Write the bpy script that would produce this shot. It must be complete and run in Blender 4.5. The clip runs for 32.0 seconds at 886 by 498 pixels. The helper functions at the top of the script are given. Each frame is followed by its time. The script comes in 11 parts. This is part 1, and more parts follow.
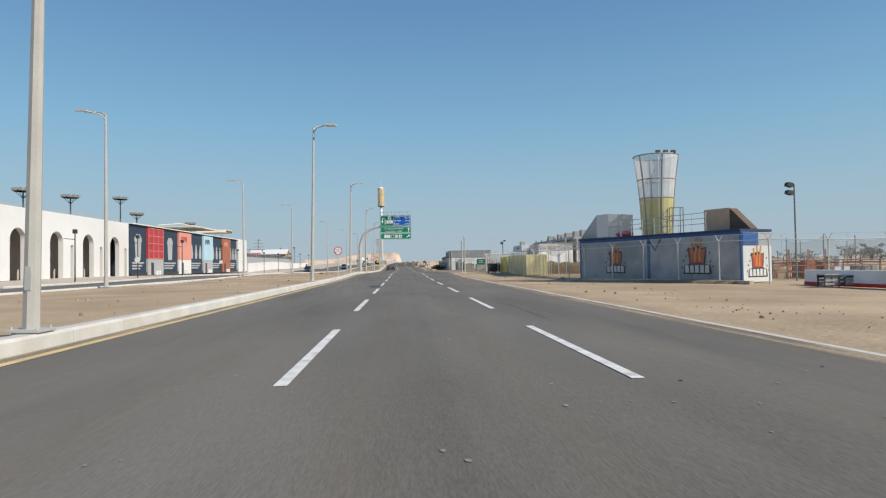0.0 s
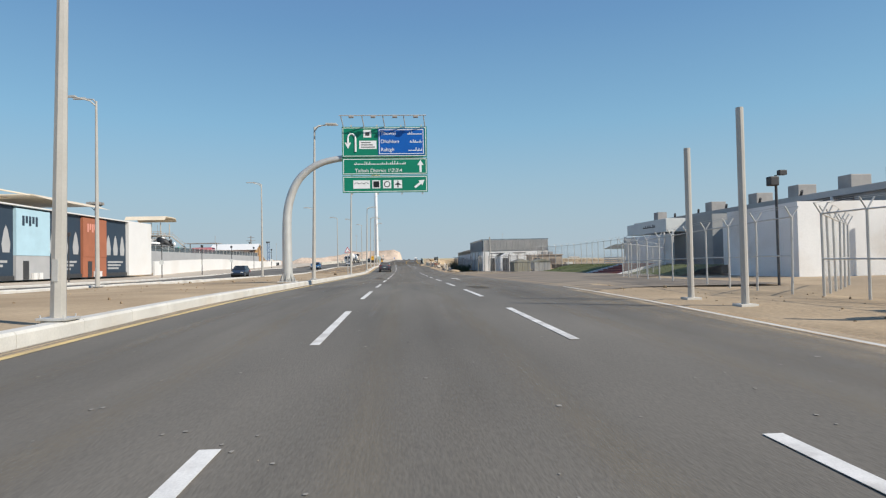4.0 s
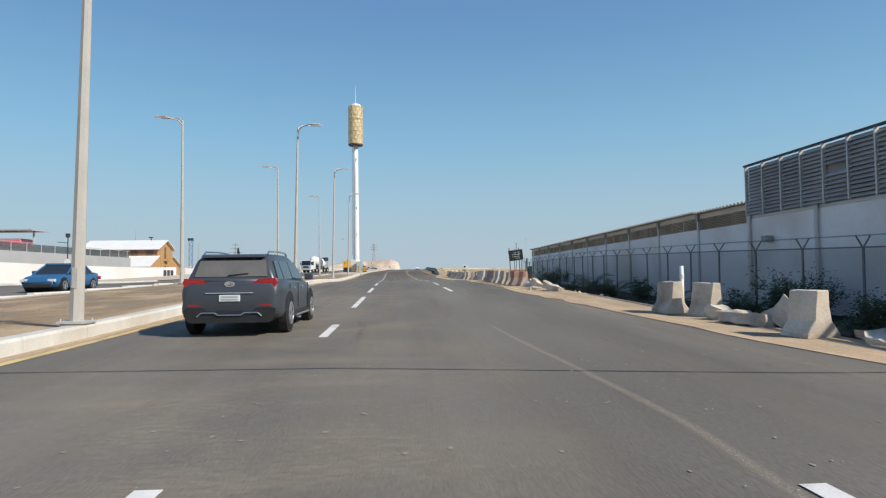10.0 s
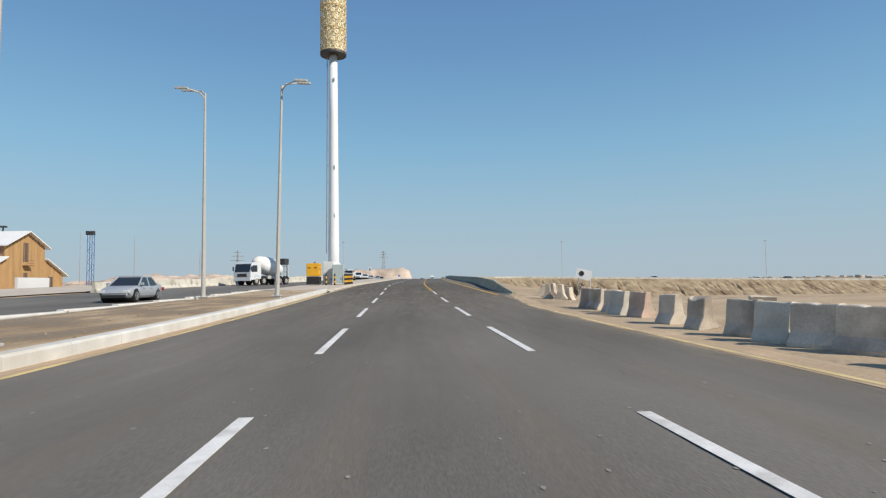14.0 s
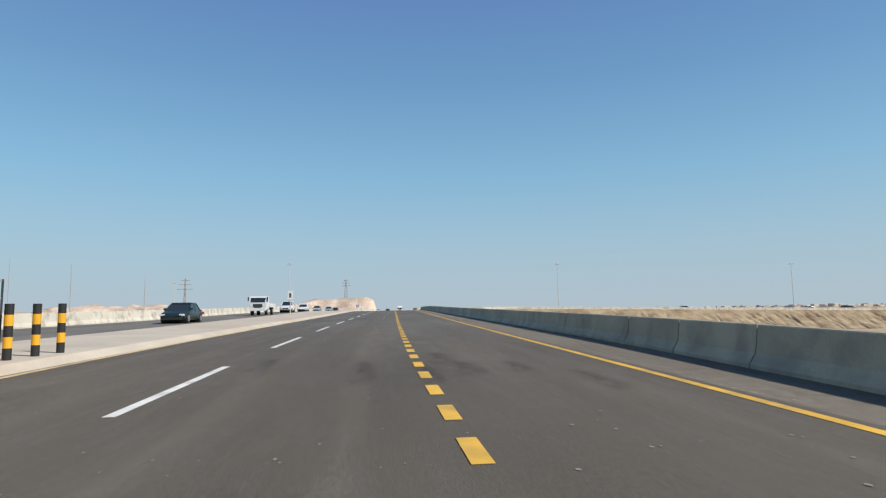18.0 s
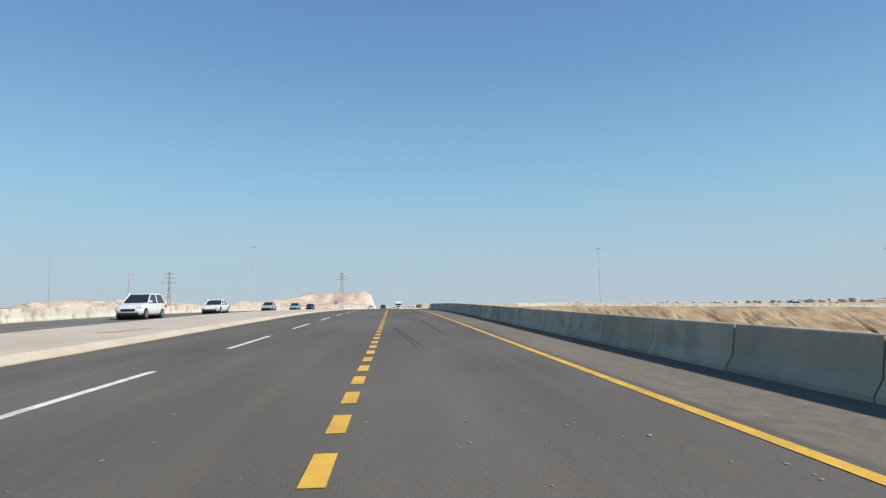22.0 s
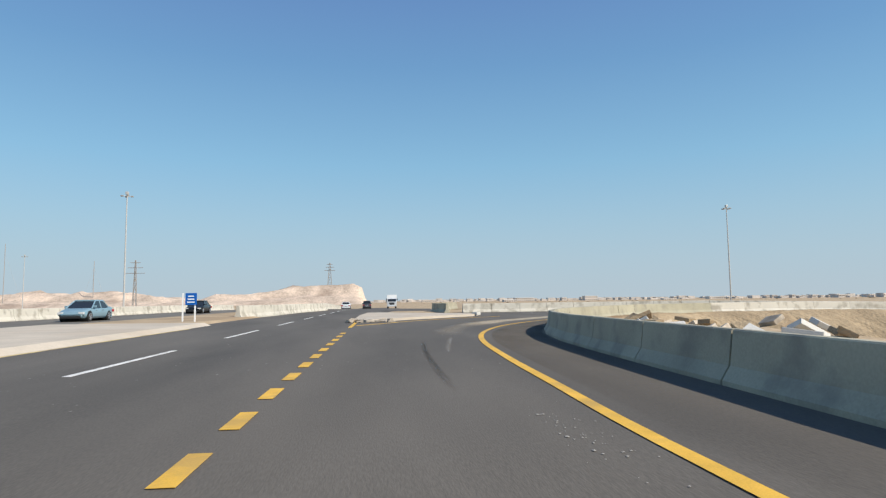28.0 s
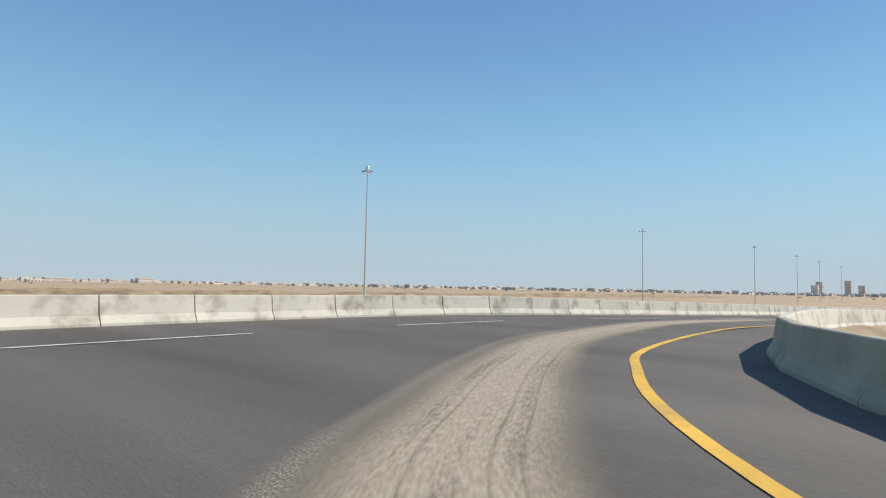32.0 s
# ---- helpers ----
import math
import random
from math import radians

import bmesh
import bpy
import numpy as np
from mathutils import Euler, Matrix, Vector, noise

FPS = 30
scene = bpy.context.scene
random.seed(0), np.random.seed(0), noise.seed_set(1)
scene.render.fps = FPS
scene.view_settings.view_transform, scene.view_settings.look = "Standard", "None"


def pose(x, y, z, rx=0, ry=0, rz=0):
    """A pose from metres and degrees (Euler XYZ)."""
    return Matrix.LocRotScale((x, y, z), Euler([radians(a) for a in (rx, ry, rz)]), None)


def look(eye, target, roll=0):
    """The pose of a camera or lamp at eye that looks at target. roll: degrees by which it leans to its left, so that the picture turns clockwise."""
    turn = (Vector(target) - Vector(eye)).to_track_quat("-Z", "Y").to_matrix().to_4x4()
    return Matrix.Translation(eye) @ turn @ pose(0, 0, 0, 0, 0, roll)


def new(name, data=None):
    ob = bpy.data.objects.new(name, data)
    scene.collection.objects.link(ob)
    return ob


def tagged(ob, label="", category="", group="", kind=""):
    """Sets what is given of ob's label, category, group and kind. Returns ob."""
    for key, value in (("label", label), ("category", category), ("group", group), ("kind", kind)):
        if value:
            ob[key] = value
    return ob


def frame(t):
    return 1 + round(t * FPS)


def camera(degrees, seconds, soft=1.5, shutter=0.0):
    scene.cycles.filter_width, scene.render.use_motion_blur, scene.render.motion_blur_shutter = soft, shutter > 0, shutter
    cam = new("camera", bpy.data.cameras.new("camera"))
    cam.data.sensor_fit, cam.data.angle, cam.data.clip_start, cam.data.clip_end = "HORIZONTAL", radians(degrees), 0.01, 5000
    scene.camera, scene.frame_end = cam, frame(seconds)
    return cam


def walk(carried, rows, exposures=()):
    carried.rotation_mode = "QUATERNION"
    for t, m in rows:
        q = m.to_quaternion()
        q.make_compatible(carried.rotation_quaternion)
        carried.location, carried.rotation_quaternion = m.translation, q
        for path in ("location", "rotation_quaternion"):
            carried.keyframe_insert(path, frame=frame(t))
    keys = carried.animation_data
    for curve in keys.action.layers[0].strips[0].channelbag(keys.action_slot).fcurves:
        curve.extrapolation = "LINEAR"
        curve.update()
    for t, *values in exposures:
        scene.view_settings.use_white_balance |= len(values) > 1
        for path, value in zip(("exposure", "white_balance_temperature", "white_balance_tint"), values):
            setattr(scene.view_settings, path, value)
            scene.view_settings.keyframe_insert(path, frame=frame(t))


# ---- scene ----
cam = camera(73.0, 32.0, soft=1.25)
PATH = [
    (0, pose(-0.565, 0.618, 1.312, 91.480, 0.962, -3.909)),
    (0.5, pose(-0.530, 8.323, 1.303, 91.769, 1.670, -4.144)),
    (1, pose(-0.467, 15.932, 1.299, 91.830, 1.565, -4.295)),
    (1.5, pose(-0.415, 23.606, 1.324, 91.517, 1.175, -4.111)),
    (2, pose(-0.418, 31.337, 1.300, 91.443, 1.469, -3.706)),
    (2.5, pose(-0.452, 39.069, 1.298, 91.536, 1.147, -3.359)),
    (3, pose(-0.512, 46.788, 1.317, 91.538, 1.350, -3.458)),
    (3.5, pose(-0.544, 54.548, 1.304, 91.348, 1.124, -3.514)),
    (4, pose(-0.565, 62.267, 1.355, 91.279, 1.160, -3.842)),
    (4.5, pose(-0.552, 69.967, 1.440, 91.275, 1.194, -4.079)),
    (5, pose(-0.514, 77.667, 1.513, 91.280, 1.206, -4.201)),
    (5.5, pose(-0.471, 85.389, 1.528, 91.238, 1.220, -4.148)),
    (6, pose(-0.429, 93.162, 1.440, 91.094, 1.219, -3.861)),
    (6.5, pose(-0.396, 100.983, 1.387, 90.976, 1.466, -3.897)),
    (7, pose(-0.364, 108.727, 1.315, 91.227, 1.477, -3.942)),
    (7.5, pose(-0.356, 116.344, 1.273, 91.063, 1.659, -3.889)),
    (8, pose(-0.365, 123.865, 1.229, 90.591, 1.473, -3.821)),
    (8.5, pose(-0.346, 131.386, 1.203, 91.329, 1.374, -3.875)),
    (9, pose(-0.318, 138.891, 1.166, 91.026, 1.392, -3.905)),
    (9.5, pose(-0.323, 146.326, 1.103, 91.635, 0.788, -3.842)),
    (9.6, pose(-0.327, 147.812, 1.097, 91.931, 0.719, -3.592)),
    (10, pose(-0.336, 153.741, 1.093, 92.400, 0.707, -3.959)),
    (10.5, pose(-0.348, 161.134, 1.150, 93.100, 0.939, -3.628)),
    (11, pose(-0.374, 168.518, 1.263, 93.730, 0.912, -3.700)),
    (11.5, pose(-0.400, 175.884, 1.431, 93.760, 1.009, -3.615)),
    (12, pose(-0.426, 183.226, 1.610, 93.93, 0.694, -3.768)),
    (12.5, pose(-0.457, 190.536, 1.754, 92.966, 0.801, -3.610)),
    (13, pose(-0.520, 197.859, 1.829, 93.551, 0.674, -3.369)),
    (13.5, pose(-0.628, 205.152, 1.809, 93.109, 0.800, -2.975)),
    (14, pose(-0.748, 212.314, 1.783, 93.233, 0.714, -2.904)),
    (14.5, pose(-0.887, 219.409, 1.780, 93.751, 0.128, -2.929)),
    (15, pose(-0.951, 226.480, 1.797, 93.971, 0.904, -3.658)),
    (15.5, pose(-0.940, 233.526, 1.898, 94.049, 1.131, -4.209)),
    (16, pose(-0.886, 240.561, 2.019, 94.141, 0.742, -4.360)),
    (16.5, pose(-0.823, 247.597, 2.149, 94.405, 0.104, -4.248)),
    (17, pose(-0.706, 254.653, 2.300, 94.997, 2.442, -5.006)),
    (17.5, pose(-0.476, 261.695, 2.442, 95.828, 0.904, -5.521)),
    (18, pose(-0.170, 268.700, 2.653, 96.008, 0.897, -6.221)),
    (18.5, pose(0.087, 275.621, 2.785, 95.496, 0.743, -6.444)),
    (19, pose(0.355, 282.500, 2.894, 95.794, 0.480, -6.528)),
    (19.5, pose(0.638, 289.358, 3.016, 95.547, 1.365, -6.610)),
    (20, pose(0.934, 296.205, 3.118, 94.980, 1.282, -6.682)),
    (20.5, pose(1.252, 303.016, 3.199, 95.346, 1.648, -6.711)),
    (21, pose(1.576, 309.863, 3.303, 95.519, 1.437, -6.641)),
    (21.5, pose(1.883, 316.772, 3.397, 95.749, 1.227, -6.490)),
    (22, pose(2.173, 323.728, 3.506, 95.502, 0.908, -6.281)),
    (22.5, pose(2.444, 330.742, 3.609, 95.420, 1.121, -6.015)),
    (23, pose(2.688, 337.786, 3.688, 95.586, 1.037, -5.832)),
    (23.5, pose(2.899, 344.850, 3.819, 95.593, 0.724, -5.690)),
    (24, pose(3.102, 351.923, 3.927, 95.764, 0.950, -5.700)),
    (24.5, pose(3.316, 358.980, 4.028, 95.789, 0.832, -5.863)),
    (25, pose(3.550, 365.969, 4.120, 95.707, 0.941, -6.021)),
    (25.5, pose(3.822, 372.862, 4.221, 95.514, 1.111, -6.366)),
    (26, pose(4.089, 379.624, 4.302, 95.241, 1.198, -5.979)),
    (26.5, pose(4.322, 386.264, 4.401, 94.964, 1.219, -5.803)),
    (27, pose(4.555, 392.790, 4.421, 94.760, 1.204, -6.023)),
    (27.5, pose(4.822, 399.168, 4.432, 94.703, 1.070, -6.563)),
    (28, pose(5.128, 405.350, 4.454, 94.870, 0.702, -6.903)),
    (28.5, pose(5.467, 411.296, 4.492, 94.090, 0.444, -7.365)),
    (29, pose(5.890, 417.021, 4.507, 94.418, -0.251, -8.677)),
    (29.5, pose(6.526, 422.524, 4.494, 94.360, -0.166, -11.678)),
    (30, pose(7.520, 427.813, 4.523, 93.927, -0.109, -16.731)),
    (30.5, pose(9.024, 432.841, 4.520, 94.109, -0.084, -23.387)),
    (31, pose(11.109, 437.508, 4.501, 93.773, -0.265, -31.010)),
    (31.5, pose(13.768, 441.834, 4.498, 93.991, -0.970, -39.053)),
    (32, pose(16.943, 445.797, 4.497, 93.584, -1.098, -47.299)),
]
walk(cam, PATH, [(0.0, -0.05), (3.0, 0.04), (5.5, -0.02), (8.0, 0.02), (10.0, 0.08), (12.0, 0.0), (14.0, 0.0), (17.0, 0.02), (20.0, 0.14), (29.0, 0.15), (32.0, 0.19)])

# ---------------------------------------------------------------- light
SUN_TO = Vector((1.19, -0.75, 1.12)).normalized()
sun_data = bpy.data.lights.new("sun", "SUN")
sun_data.energy, sun_data.angle, sun_data.color = 4.8, radians(0.53), (1.0, 0.93, 0.82)
sun = new("sun", sun_data)
sun.matrix_world = look((0, 0, 80), Vector((0, 0, 80)) - SUN_TO)
world = bpy.data.worlds.new("sky")
scene.world = world
world.use_nodes = True
wn = world.node_tree.nodes
wn.clear()
sky = wn.new("ShaderNodeTexSky")
sky.sky_type, sky.sun_disc = "NISHITA", False
sky.sun_elevation = math.asin(SUN_TO.z)
sky.sun_rotation = math.atan2(SUN_TO.x, SUN_TO.y)
sky.air_density, sky.dust_density, sky.ozone_density = 1.0, 0.35, 3.2
wb = wn.new("ShaderNodeBackground")
wb.inputs["Strength"].default_value = 0.12
wo = wn.new("ShaderNodeOutputWorld")
wl = world.node_tree.links
# teal tint of the clear sky and pale dust haze low over the plain
tint = wn.new("ShaderNodeMix")
tint.data_type, tint.blend_type = "RGBA", "MULTIPLY"
tint.inputs["Factor"].default_value = 1.0
tint.inputs[7].default_value = (0.90, 1.15, 1.12, 1)
wl.new(sky.outputs[0], tint.inputs[6])
wtc = wn.new("ShaderNodeTexCoord")
wsep = wn.new("ShaderNodeSeparateXYZ")
wl.new(wtc.outputs["Generated"], wsep.inputs[0])
whz = wn.new("ShaderNodeMapRange")
whz.interpolation_type = "SMOOTHERSTEP"
whz.inputs["From Min"].default_value, whz.inputs["From Max"].default_value = -0.05, 0.30
whz.inputs["To Min"].default_value, whz.inputs["To Max"].default_value = 0.96, 0.0
wl.new(wsep.outputs["Z"], whz.inputs["Value"])
haze = wn.new("ShaderNodeMix")
haze.data_type = "RGBA"
wl.new(whz.outputs[0], haze.inputs["Factor"])
wl.new(tint.outputs[2], haze.inputs[6])
haze.inputs[7].default_value = (4.2, 4.65, 5.25, 1)
# even clear-day gradient from lilac haze at the horizon over teal to deep blue
grad = wn.new("ShaderNodeValToRGB")
GRADIENT = [(0.0, (0.546, 0.683, 0.772)), (0.06, (0.498, 0.683, 0.808)), (0.127, (0.428, 0.668, 0.843)), (0.22, (0.327, 0.622, 0.877)),
            (0.37, (0.208, 0.436, 0.760)), (0.47, (0.178, 0.345, 0.700)), (1.0, (0.085, 0.175, 0.45))]
for i, (place, c_) in enumerate(GRADIENT):
    e_ = grad.color_ramp.elements[i] if i < 2 else grad.color_ramp.elements.new(place)
    e_.position = place
for e_, (place, c_) in zip(grad.color_ramp.elements, GRADIENT):
    e_.color = (*c_, 1)
wl.new(wsep.outputs["Z"], grad.inputs[0])
lift = wn.new("ShaderNodeVectorMath")
lift.operation = "SCALE"
lift.inputs["Scale"].default_value = 6.0
wl.new(grad.outputs[0], lift.inputs[0])
even = wn.new("ShaderNodeMix")
even.data_type = "RGBA"
even.inputs["Factor"].default_value = 0.78
wl.new(haze.outputs[2], even.inputs[6])
wl.new(lift.outputs[0], even.inputs[7])
wl.new(even.outputs[2], wb.inputs[0])
wl.new(wb.outputs[0], wo.inputs[0])

# ---------------------------------------------------------------- materials
def mat(name, base, rough=0.8, metal=0.0, var=0.12, scale=3.0, fine=40.0, bump=0.15, stain=None, stain_amount=0.0,
        stain_scale=0.6, spec=0.4, per_piece=0.0, stretch=(1, 1, 1), bump_dist=0.01):
    """Paint, earth, metal or concrete: base colour with broad and fine variation, optional stains, fine relief."""
    m = bpy.data.materials.new(name)
    m.use_nodes = True
    nt = m.node_tree
    N, L = nt.nodes, nt.links
    b = N["Principled BSDF"]
    b.inputs["Roughness"].default_value = rough
    b.inputs["Metallic"].default_value = metal
    b.inputs["Specular IOR Level"].default_value = spec
    geo = N.new("ShaderNodeNewGeometry")
    mp = N.new("ShaderNodeMapping")
    mp.inputs["Scale"].default_value = stretch
    L.new(geo.outputs["Position"], mp.inputs["Vector"])

    def ns(sc, det):
        n = N.new("ShaderNodeTexNoise")
        n.inputs["Scale"].default_value, n.inputs["Detail"].default_value = sc, det
        L.new(mp.outputs[0], n.inputs["Vector"])
        return n
    a, c = ns(scale, 5), ns(fine, 3)
    mx = N.new("ShaderNodeMath")
    mx.operation = "MULTIPLY_ADD"
    L.new(a.outputs["Fac"], mx.inputs[0])
    mx.inputs[1].default_value = 0.65
    sc2 = N.new("ShaderNodeMath")
    sc2.operation = "MULTIPLY"
    sc2.inputs[1].default_value = 0.35
    L.new(c.outputs["Fac"], sc2.inputs[0])
    L.new(sc2.outputs[0], mx.inputs[2])
    rmp = N.new("ShaderNodeMapRange")
    rmp.inputs["From Min"].default_value, rmp.inputs["From Max"].default_value = 0.25, 0.75
    rmp.inputs["To Min"].default_value, rmp.inputs["To Max"].default_value = 1 - 2 * var, 1 + 2 * var
    L.new(mx.outputs[0], rmp.inputs["Value"])
    val = rmp.outputs[0]
    if per_piece:
        oi = N.new("ShaderNodeObjectInfo")
        pr = N.new("ShaderNodeMapRange")
        pr.inputs["To Min"].default_value, pr.inputs["To Max"].default_value = 1 - per_piece, 1 + per_piece
        L.new(oi.outputs["Random"], pr.inputs["Value"])
        mm = N.new("ShaderNodeMath")
        mm.operation = "MULTIPLY"
        L.new(val, mm.inputs[0])
        L.new(pr.outputs[0], mm.inputs[1])
        val = mm.outputs[0]
    col = N.new("ShaderNodeVectorMath")
    col.operation = "SCALE"
    col.inputs[0].default_value = base
    L.new(val, col.inputs["Scale"])
    out = col.outputs[0]
    if stain is not None:
        s = ns(stain_scale, 6)
        r2 = N.new("ShaderNodeMapRange")
        r2.inputs["From Min"].default_value, r2.inputs["From Max"].default_value = 0.5, 0.66
        r2.inputs["To Max"].default_value = stain_amount
        L.new(s.outputs["Fac"], r2.inputs["Value"])
        mixn = N.new("ShaderNodeMix")
        mixn.data_type = "RGBA"
        L.new(r2.outputs[0], mixn.inputs["Factor"])
        L.new(out, mixn.inputs[6])
        mixn.inputs[7].default_value = (*stain, 1)
        out = mixn.outputs[2]
    L.new(out, b.inputs["Base Color"])
    if bump:
        bp = N.new("ShaderNodeBump")
        bp.inputs["Strength"].default_value, bp.inputs["Distance"].default_value = bump, bump_dist
        L.new(c.outputs["Fac"], bp.inputs["Height"])
        L.new(bp.outputs[0], b.inputs["Normal"])
    return m


def glass_mat(name, tint=(0.02, 0.025, 0.03), rough=0.05):
    m = bpy.data.materials.new(name)
    m.use_nodes = True
    b = m.node_tree.nodes["Principled BSDF"]
    b.inputs["Base Color"].default_value = (*tint, 1)
    b.inputs["Roughness"].default_value = rough
    b.inputs["Specular IOR Level"].default_value = 0.6
    return m


def mesh_net(name, base, open_amount, rough=0.7):
    """Woven net or wire mesh: base colour with see-through share."""
    m = bpy.data.materials.new(name)
    m.use_nodes = True
    nt = m.node_tree
    b = nt.nodes["Principled BSDF"]
    b.inputs["Base Color"].default_value = (*base, 1)
    b.inputs["Roughness"].default_value = rough
    n = nt.nodes.new("ShaderNodeTexNoise")
    n.inputs["Scale"].default_value = 1.3
    r = nt.nodes.new("ShaderNodeMapRange")
    r.inputs["From Min"].default_value, r.inputs["From Max"].default_value = 0.35, 0.65
    r.inputs["To Min"].default_value, r.inputs["To Max"].default_value = 1 - open_amount - 0.08, 1 - open_amount + 0.08
    nt.links.new(n.outputs["Fac"], r.inputs["Value"])
    nt.links.new(r.outputs[0], b.inputs["Alpha"])
    return m


def decal_mat(name, base, strength=0.8, edge=0.3, across=5.0, length=6.0, lo=0.35, hi=0.62, ends=0.12, rough=0.92):
    """A thin film on the road (dust, rubber, wear): streaky cover that thins out to its sides and ends."""
    m = bpy.data.materials.new(name)
    m.use_nodes = True
    nt = m.node_tree
    N, L = nt.nodes, nt.links
    b = N["Principled BSDF"]
    b.inputs["Roughness"].default_value = rough
    b.inputs["Specular IOR Level"].default_value = 0.2
    uv = N.new("ShaderNodeUVMap")
    sep = N.new("ShaderNodeSeparateXYZ")
    L.new(uv.outputs[0], sep.inputs[0])

    def op(kind, a, c=None):
        n = N.new("ShaderNodeMath")
        n.operation = kind
        for i, v in enumerate((a, c)):
            if v is None:
                continue
            if isinstance(v, (int, float)):
                n.inputs[i].default_value = v
            else:
                L.new(v, n.inputs[i])
        return n.outputs[0]

    def ramp(v, a, c, t0=0.0, t1=1.0):
        n = N.new("ShaderNodeMapRange")
        n.interpolation_type = "SMOOTHSTEP"
        n.inputs["From Min"].default_value, n.inputs["From Max"].default_value = a, c
        n.inputs["To Min"].default_value, n.inputs["To Max"].default_value = t0, t1
        L.new(v, n.inputs["Value"])
        return n.outputs[0]

    def ns(su, sv, det=4):
        mp = N.new("ShaderNodeMapping")
        mp.inputs["Scale"].default_value = (su, sv, 1)
        L.new(uv.outputs[0], mp.inputs["Vector"])
        n = N.new("ShaderNodeTexNoise")
        n.inputs["Scale"].default_value, n.inputs["Detail"].default_value = 1.0, det
        L.new(mp.outputs[0], n.inputs["Vector"])
        return n.outputs["Fac"]
    def side(v, w):
        tri = op("MINIMUM", v, op("SUBTRACT", 1.0, v))
        return ramp(tri, 0.0, w) if w else None
    streak = ns(across, length)
    patch = ns(across * 0.35, length * 2.5)
    grain = ns(across * 9, length * 30, 2)
    mixv = op("ADD", op("MULTIPLY", streak, 0.6), op("ADD", op("MULTIPLY", patch, 0.25), op("MULTIPLY", grain, 0.15)))
    al = op("MULTIPLY", ramp(mixv, lo, hi), strength)
    for s_ in (side(sep.outputs["X"], edge), side(sep.outputs["Y"], ends)):
        if s_ is not None:
            al = op("MULTIPLY", al, s_)
    L.new(al, b.inputs["Alpha"])
    col = N.new("ShaderNodeVectorMath")
    col.operation = "SCALE"
    col.inputs[0].default_value = base
    L.new(ramp(grain, 0.25, 0.75, 0.82, 1.18), col.inputs["Scale"])
    L.new(col.outputs[0], b.inputs["Base Color"])
    return m


TRACK_DUST = decal_mat("dragged_dust", (0.39, 0.33, 0.245), 0.93, 0.36, 8, 6.0, 0.22, 0.5, 0.1)
PATCHY_DUST = decal_mat("patchy_dust", (0.36, 0.315, 0.25), 0.85, 0.5, 34, 380, 0.45, 0.60, 0.16)
LANE_DUST = decal_mat("thin_lane_dust", (0.30, 0.258, 0.205), 0.42, 0.4, 5, 26, 0.42, 0.68, 0.1)
EDGE_DUST = decal_mat("edge_dust", (0.42, 0.335, 0.235), 0.8, 0.2, 4, 40, 0.36, 0.62, 0.02)
FORE_SAND = decal_mat("forecourt_sand", (0.40, 0.315, 0.215), 0.6, 0.0, 1.2, 16, 0.38, 0.62, 0.25)
SHOULDER_DUST = decal_mat("shoulder_dust", (0.27, 0.24, 0.195), 0.62, 0.06, 1.2, 14, 0.1, 0.75, 0.02)
# dark brown film for the ramp shoulder, thinning out towards both ends
SHOULDER_FADE = decal_mat("shoulder_dark_fading", (0.085, 0.07, 0.055), 0.6, 0.06, 1.2, 8, 0.1, 0.75, 0.45)
WHEEL_WEAR = decal_mat("polished_wheel_track", (0.185, 0.168, 0.14), 0.42, 0.5, 2.5, 14, 0.36, 0.66, 0.03, 0.7)
OIL_WEAR = decal_mat("dark_lane_middle", (0.055, 0.052, 0.048), 0.13, 0.5, 2.5, 30, 0.36, 0.66, 0.03, 0.7)
RUBBER_MARK = decal_mat("rubber_streak", (0.03, 0.029, 0.028), 0.6, 0.4, 3, 5, 0.3, 0.6, 0.25, 0.6)
FAINT_SCRAPE = decal_mat("faint_scrape", (0.30, 0.28, 0.25), 0.26, 0.45, 4, 24, 0.44, 0.58, 0.25)
FAINT_RUBBER = decal_mat("faint_rubber", (0.05, 0.047, 0.043), 0.35, 0.45, 3, 8, 0.36, 0.62, 0.3, 0.6)
PALE_SCRAPE = decal_mat("pale_scrape", (0.36, 0.345, 0.32), 0.5, 0.45, 4, 24, 0.44, 0.58, 0.2)
PATCH_DARK = decal_mat("dark_patch_film", (0.055, 0.052, 0.047), 0.85, 0.3, 2, 3, 0.36, 0.52, 0.22)

MEDIAN_DIRT = decal_mat("churned_dirt", (0.20, 0.165, 0.125), 0.8, 0.12, 6, 26, 0.36, 0.58, 0.14)

ASPHALT = mat("asphalt", (0.155, 0.140, 0.117), 0.82, var=0.24, scale=0.35, fine=55, bump=0.35, stain=(0.165, 0.148, 0.122),
              stain_amount=0.35, stain_scale=0.18, spec=0.35, stretch=(1, 0.22, 1))
ASPHALT_NEW = mat("asphalt_dark", (0.116, 0.102, 0.084), 0.8, var=0.24, scale=0.4, fine=60, bump=0.35, stain=(0.145, 0.124, 0.098),
                  stain_amount=0.4, stain_scale=0.16, spec=0.35, stretch=(1, 0.2, 1))
NEWER_BLEND = decal_mat("newer_asphalt_blend", (0.116, 0.102, 0.084), 0.55, 0.004, 40, 40, 0.25, 0.6, 0.5)
PATCH_NEW = mat("newer_asphalt_patch", (0.075, 0.068, 0.058), 0.8, var=0.2, scale=1.0, fine=55, bump=0.35, spec=0.35)
SMUDGE = decal_mat("rubber_smudge", (0.05, 0.046, 0.042), 0.6, 0.45, 3, 4, 0.34, 0.6, 0.3, 0.7)
CHIP = mat("concrete_chip", (0.42, 0.39, 0.34), 0.9, var=0.15, scale=4, fine=30, bump=0.2)
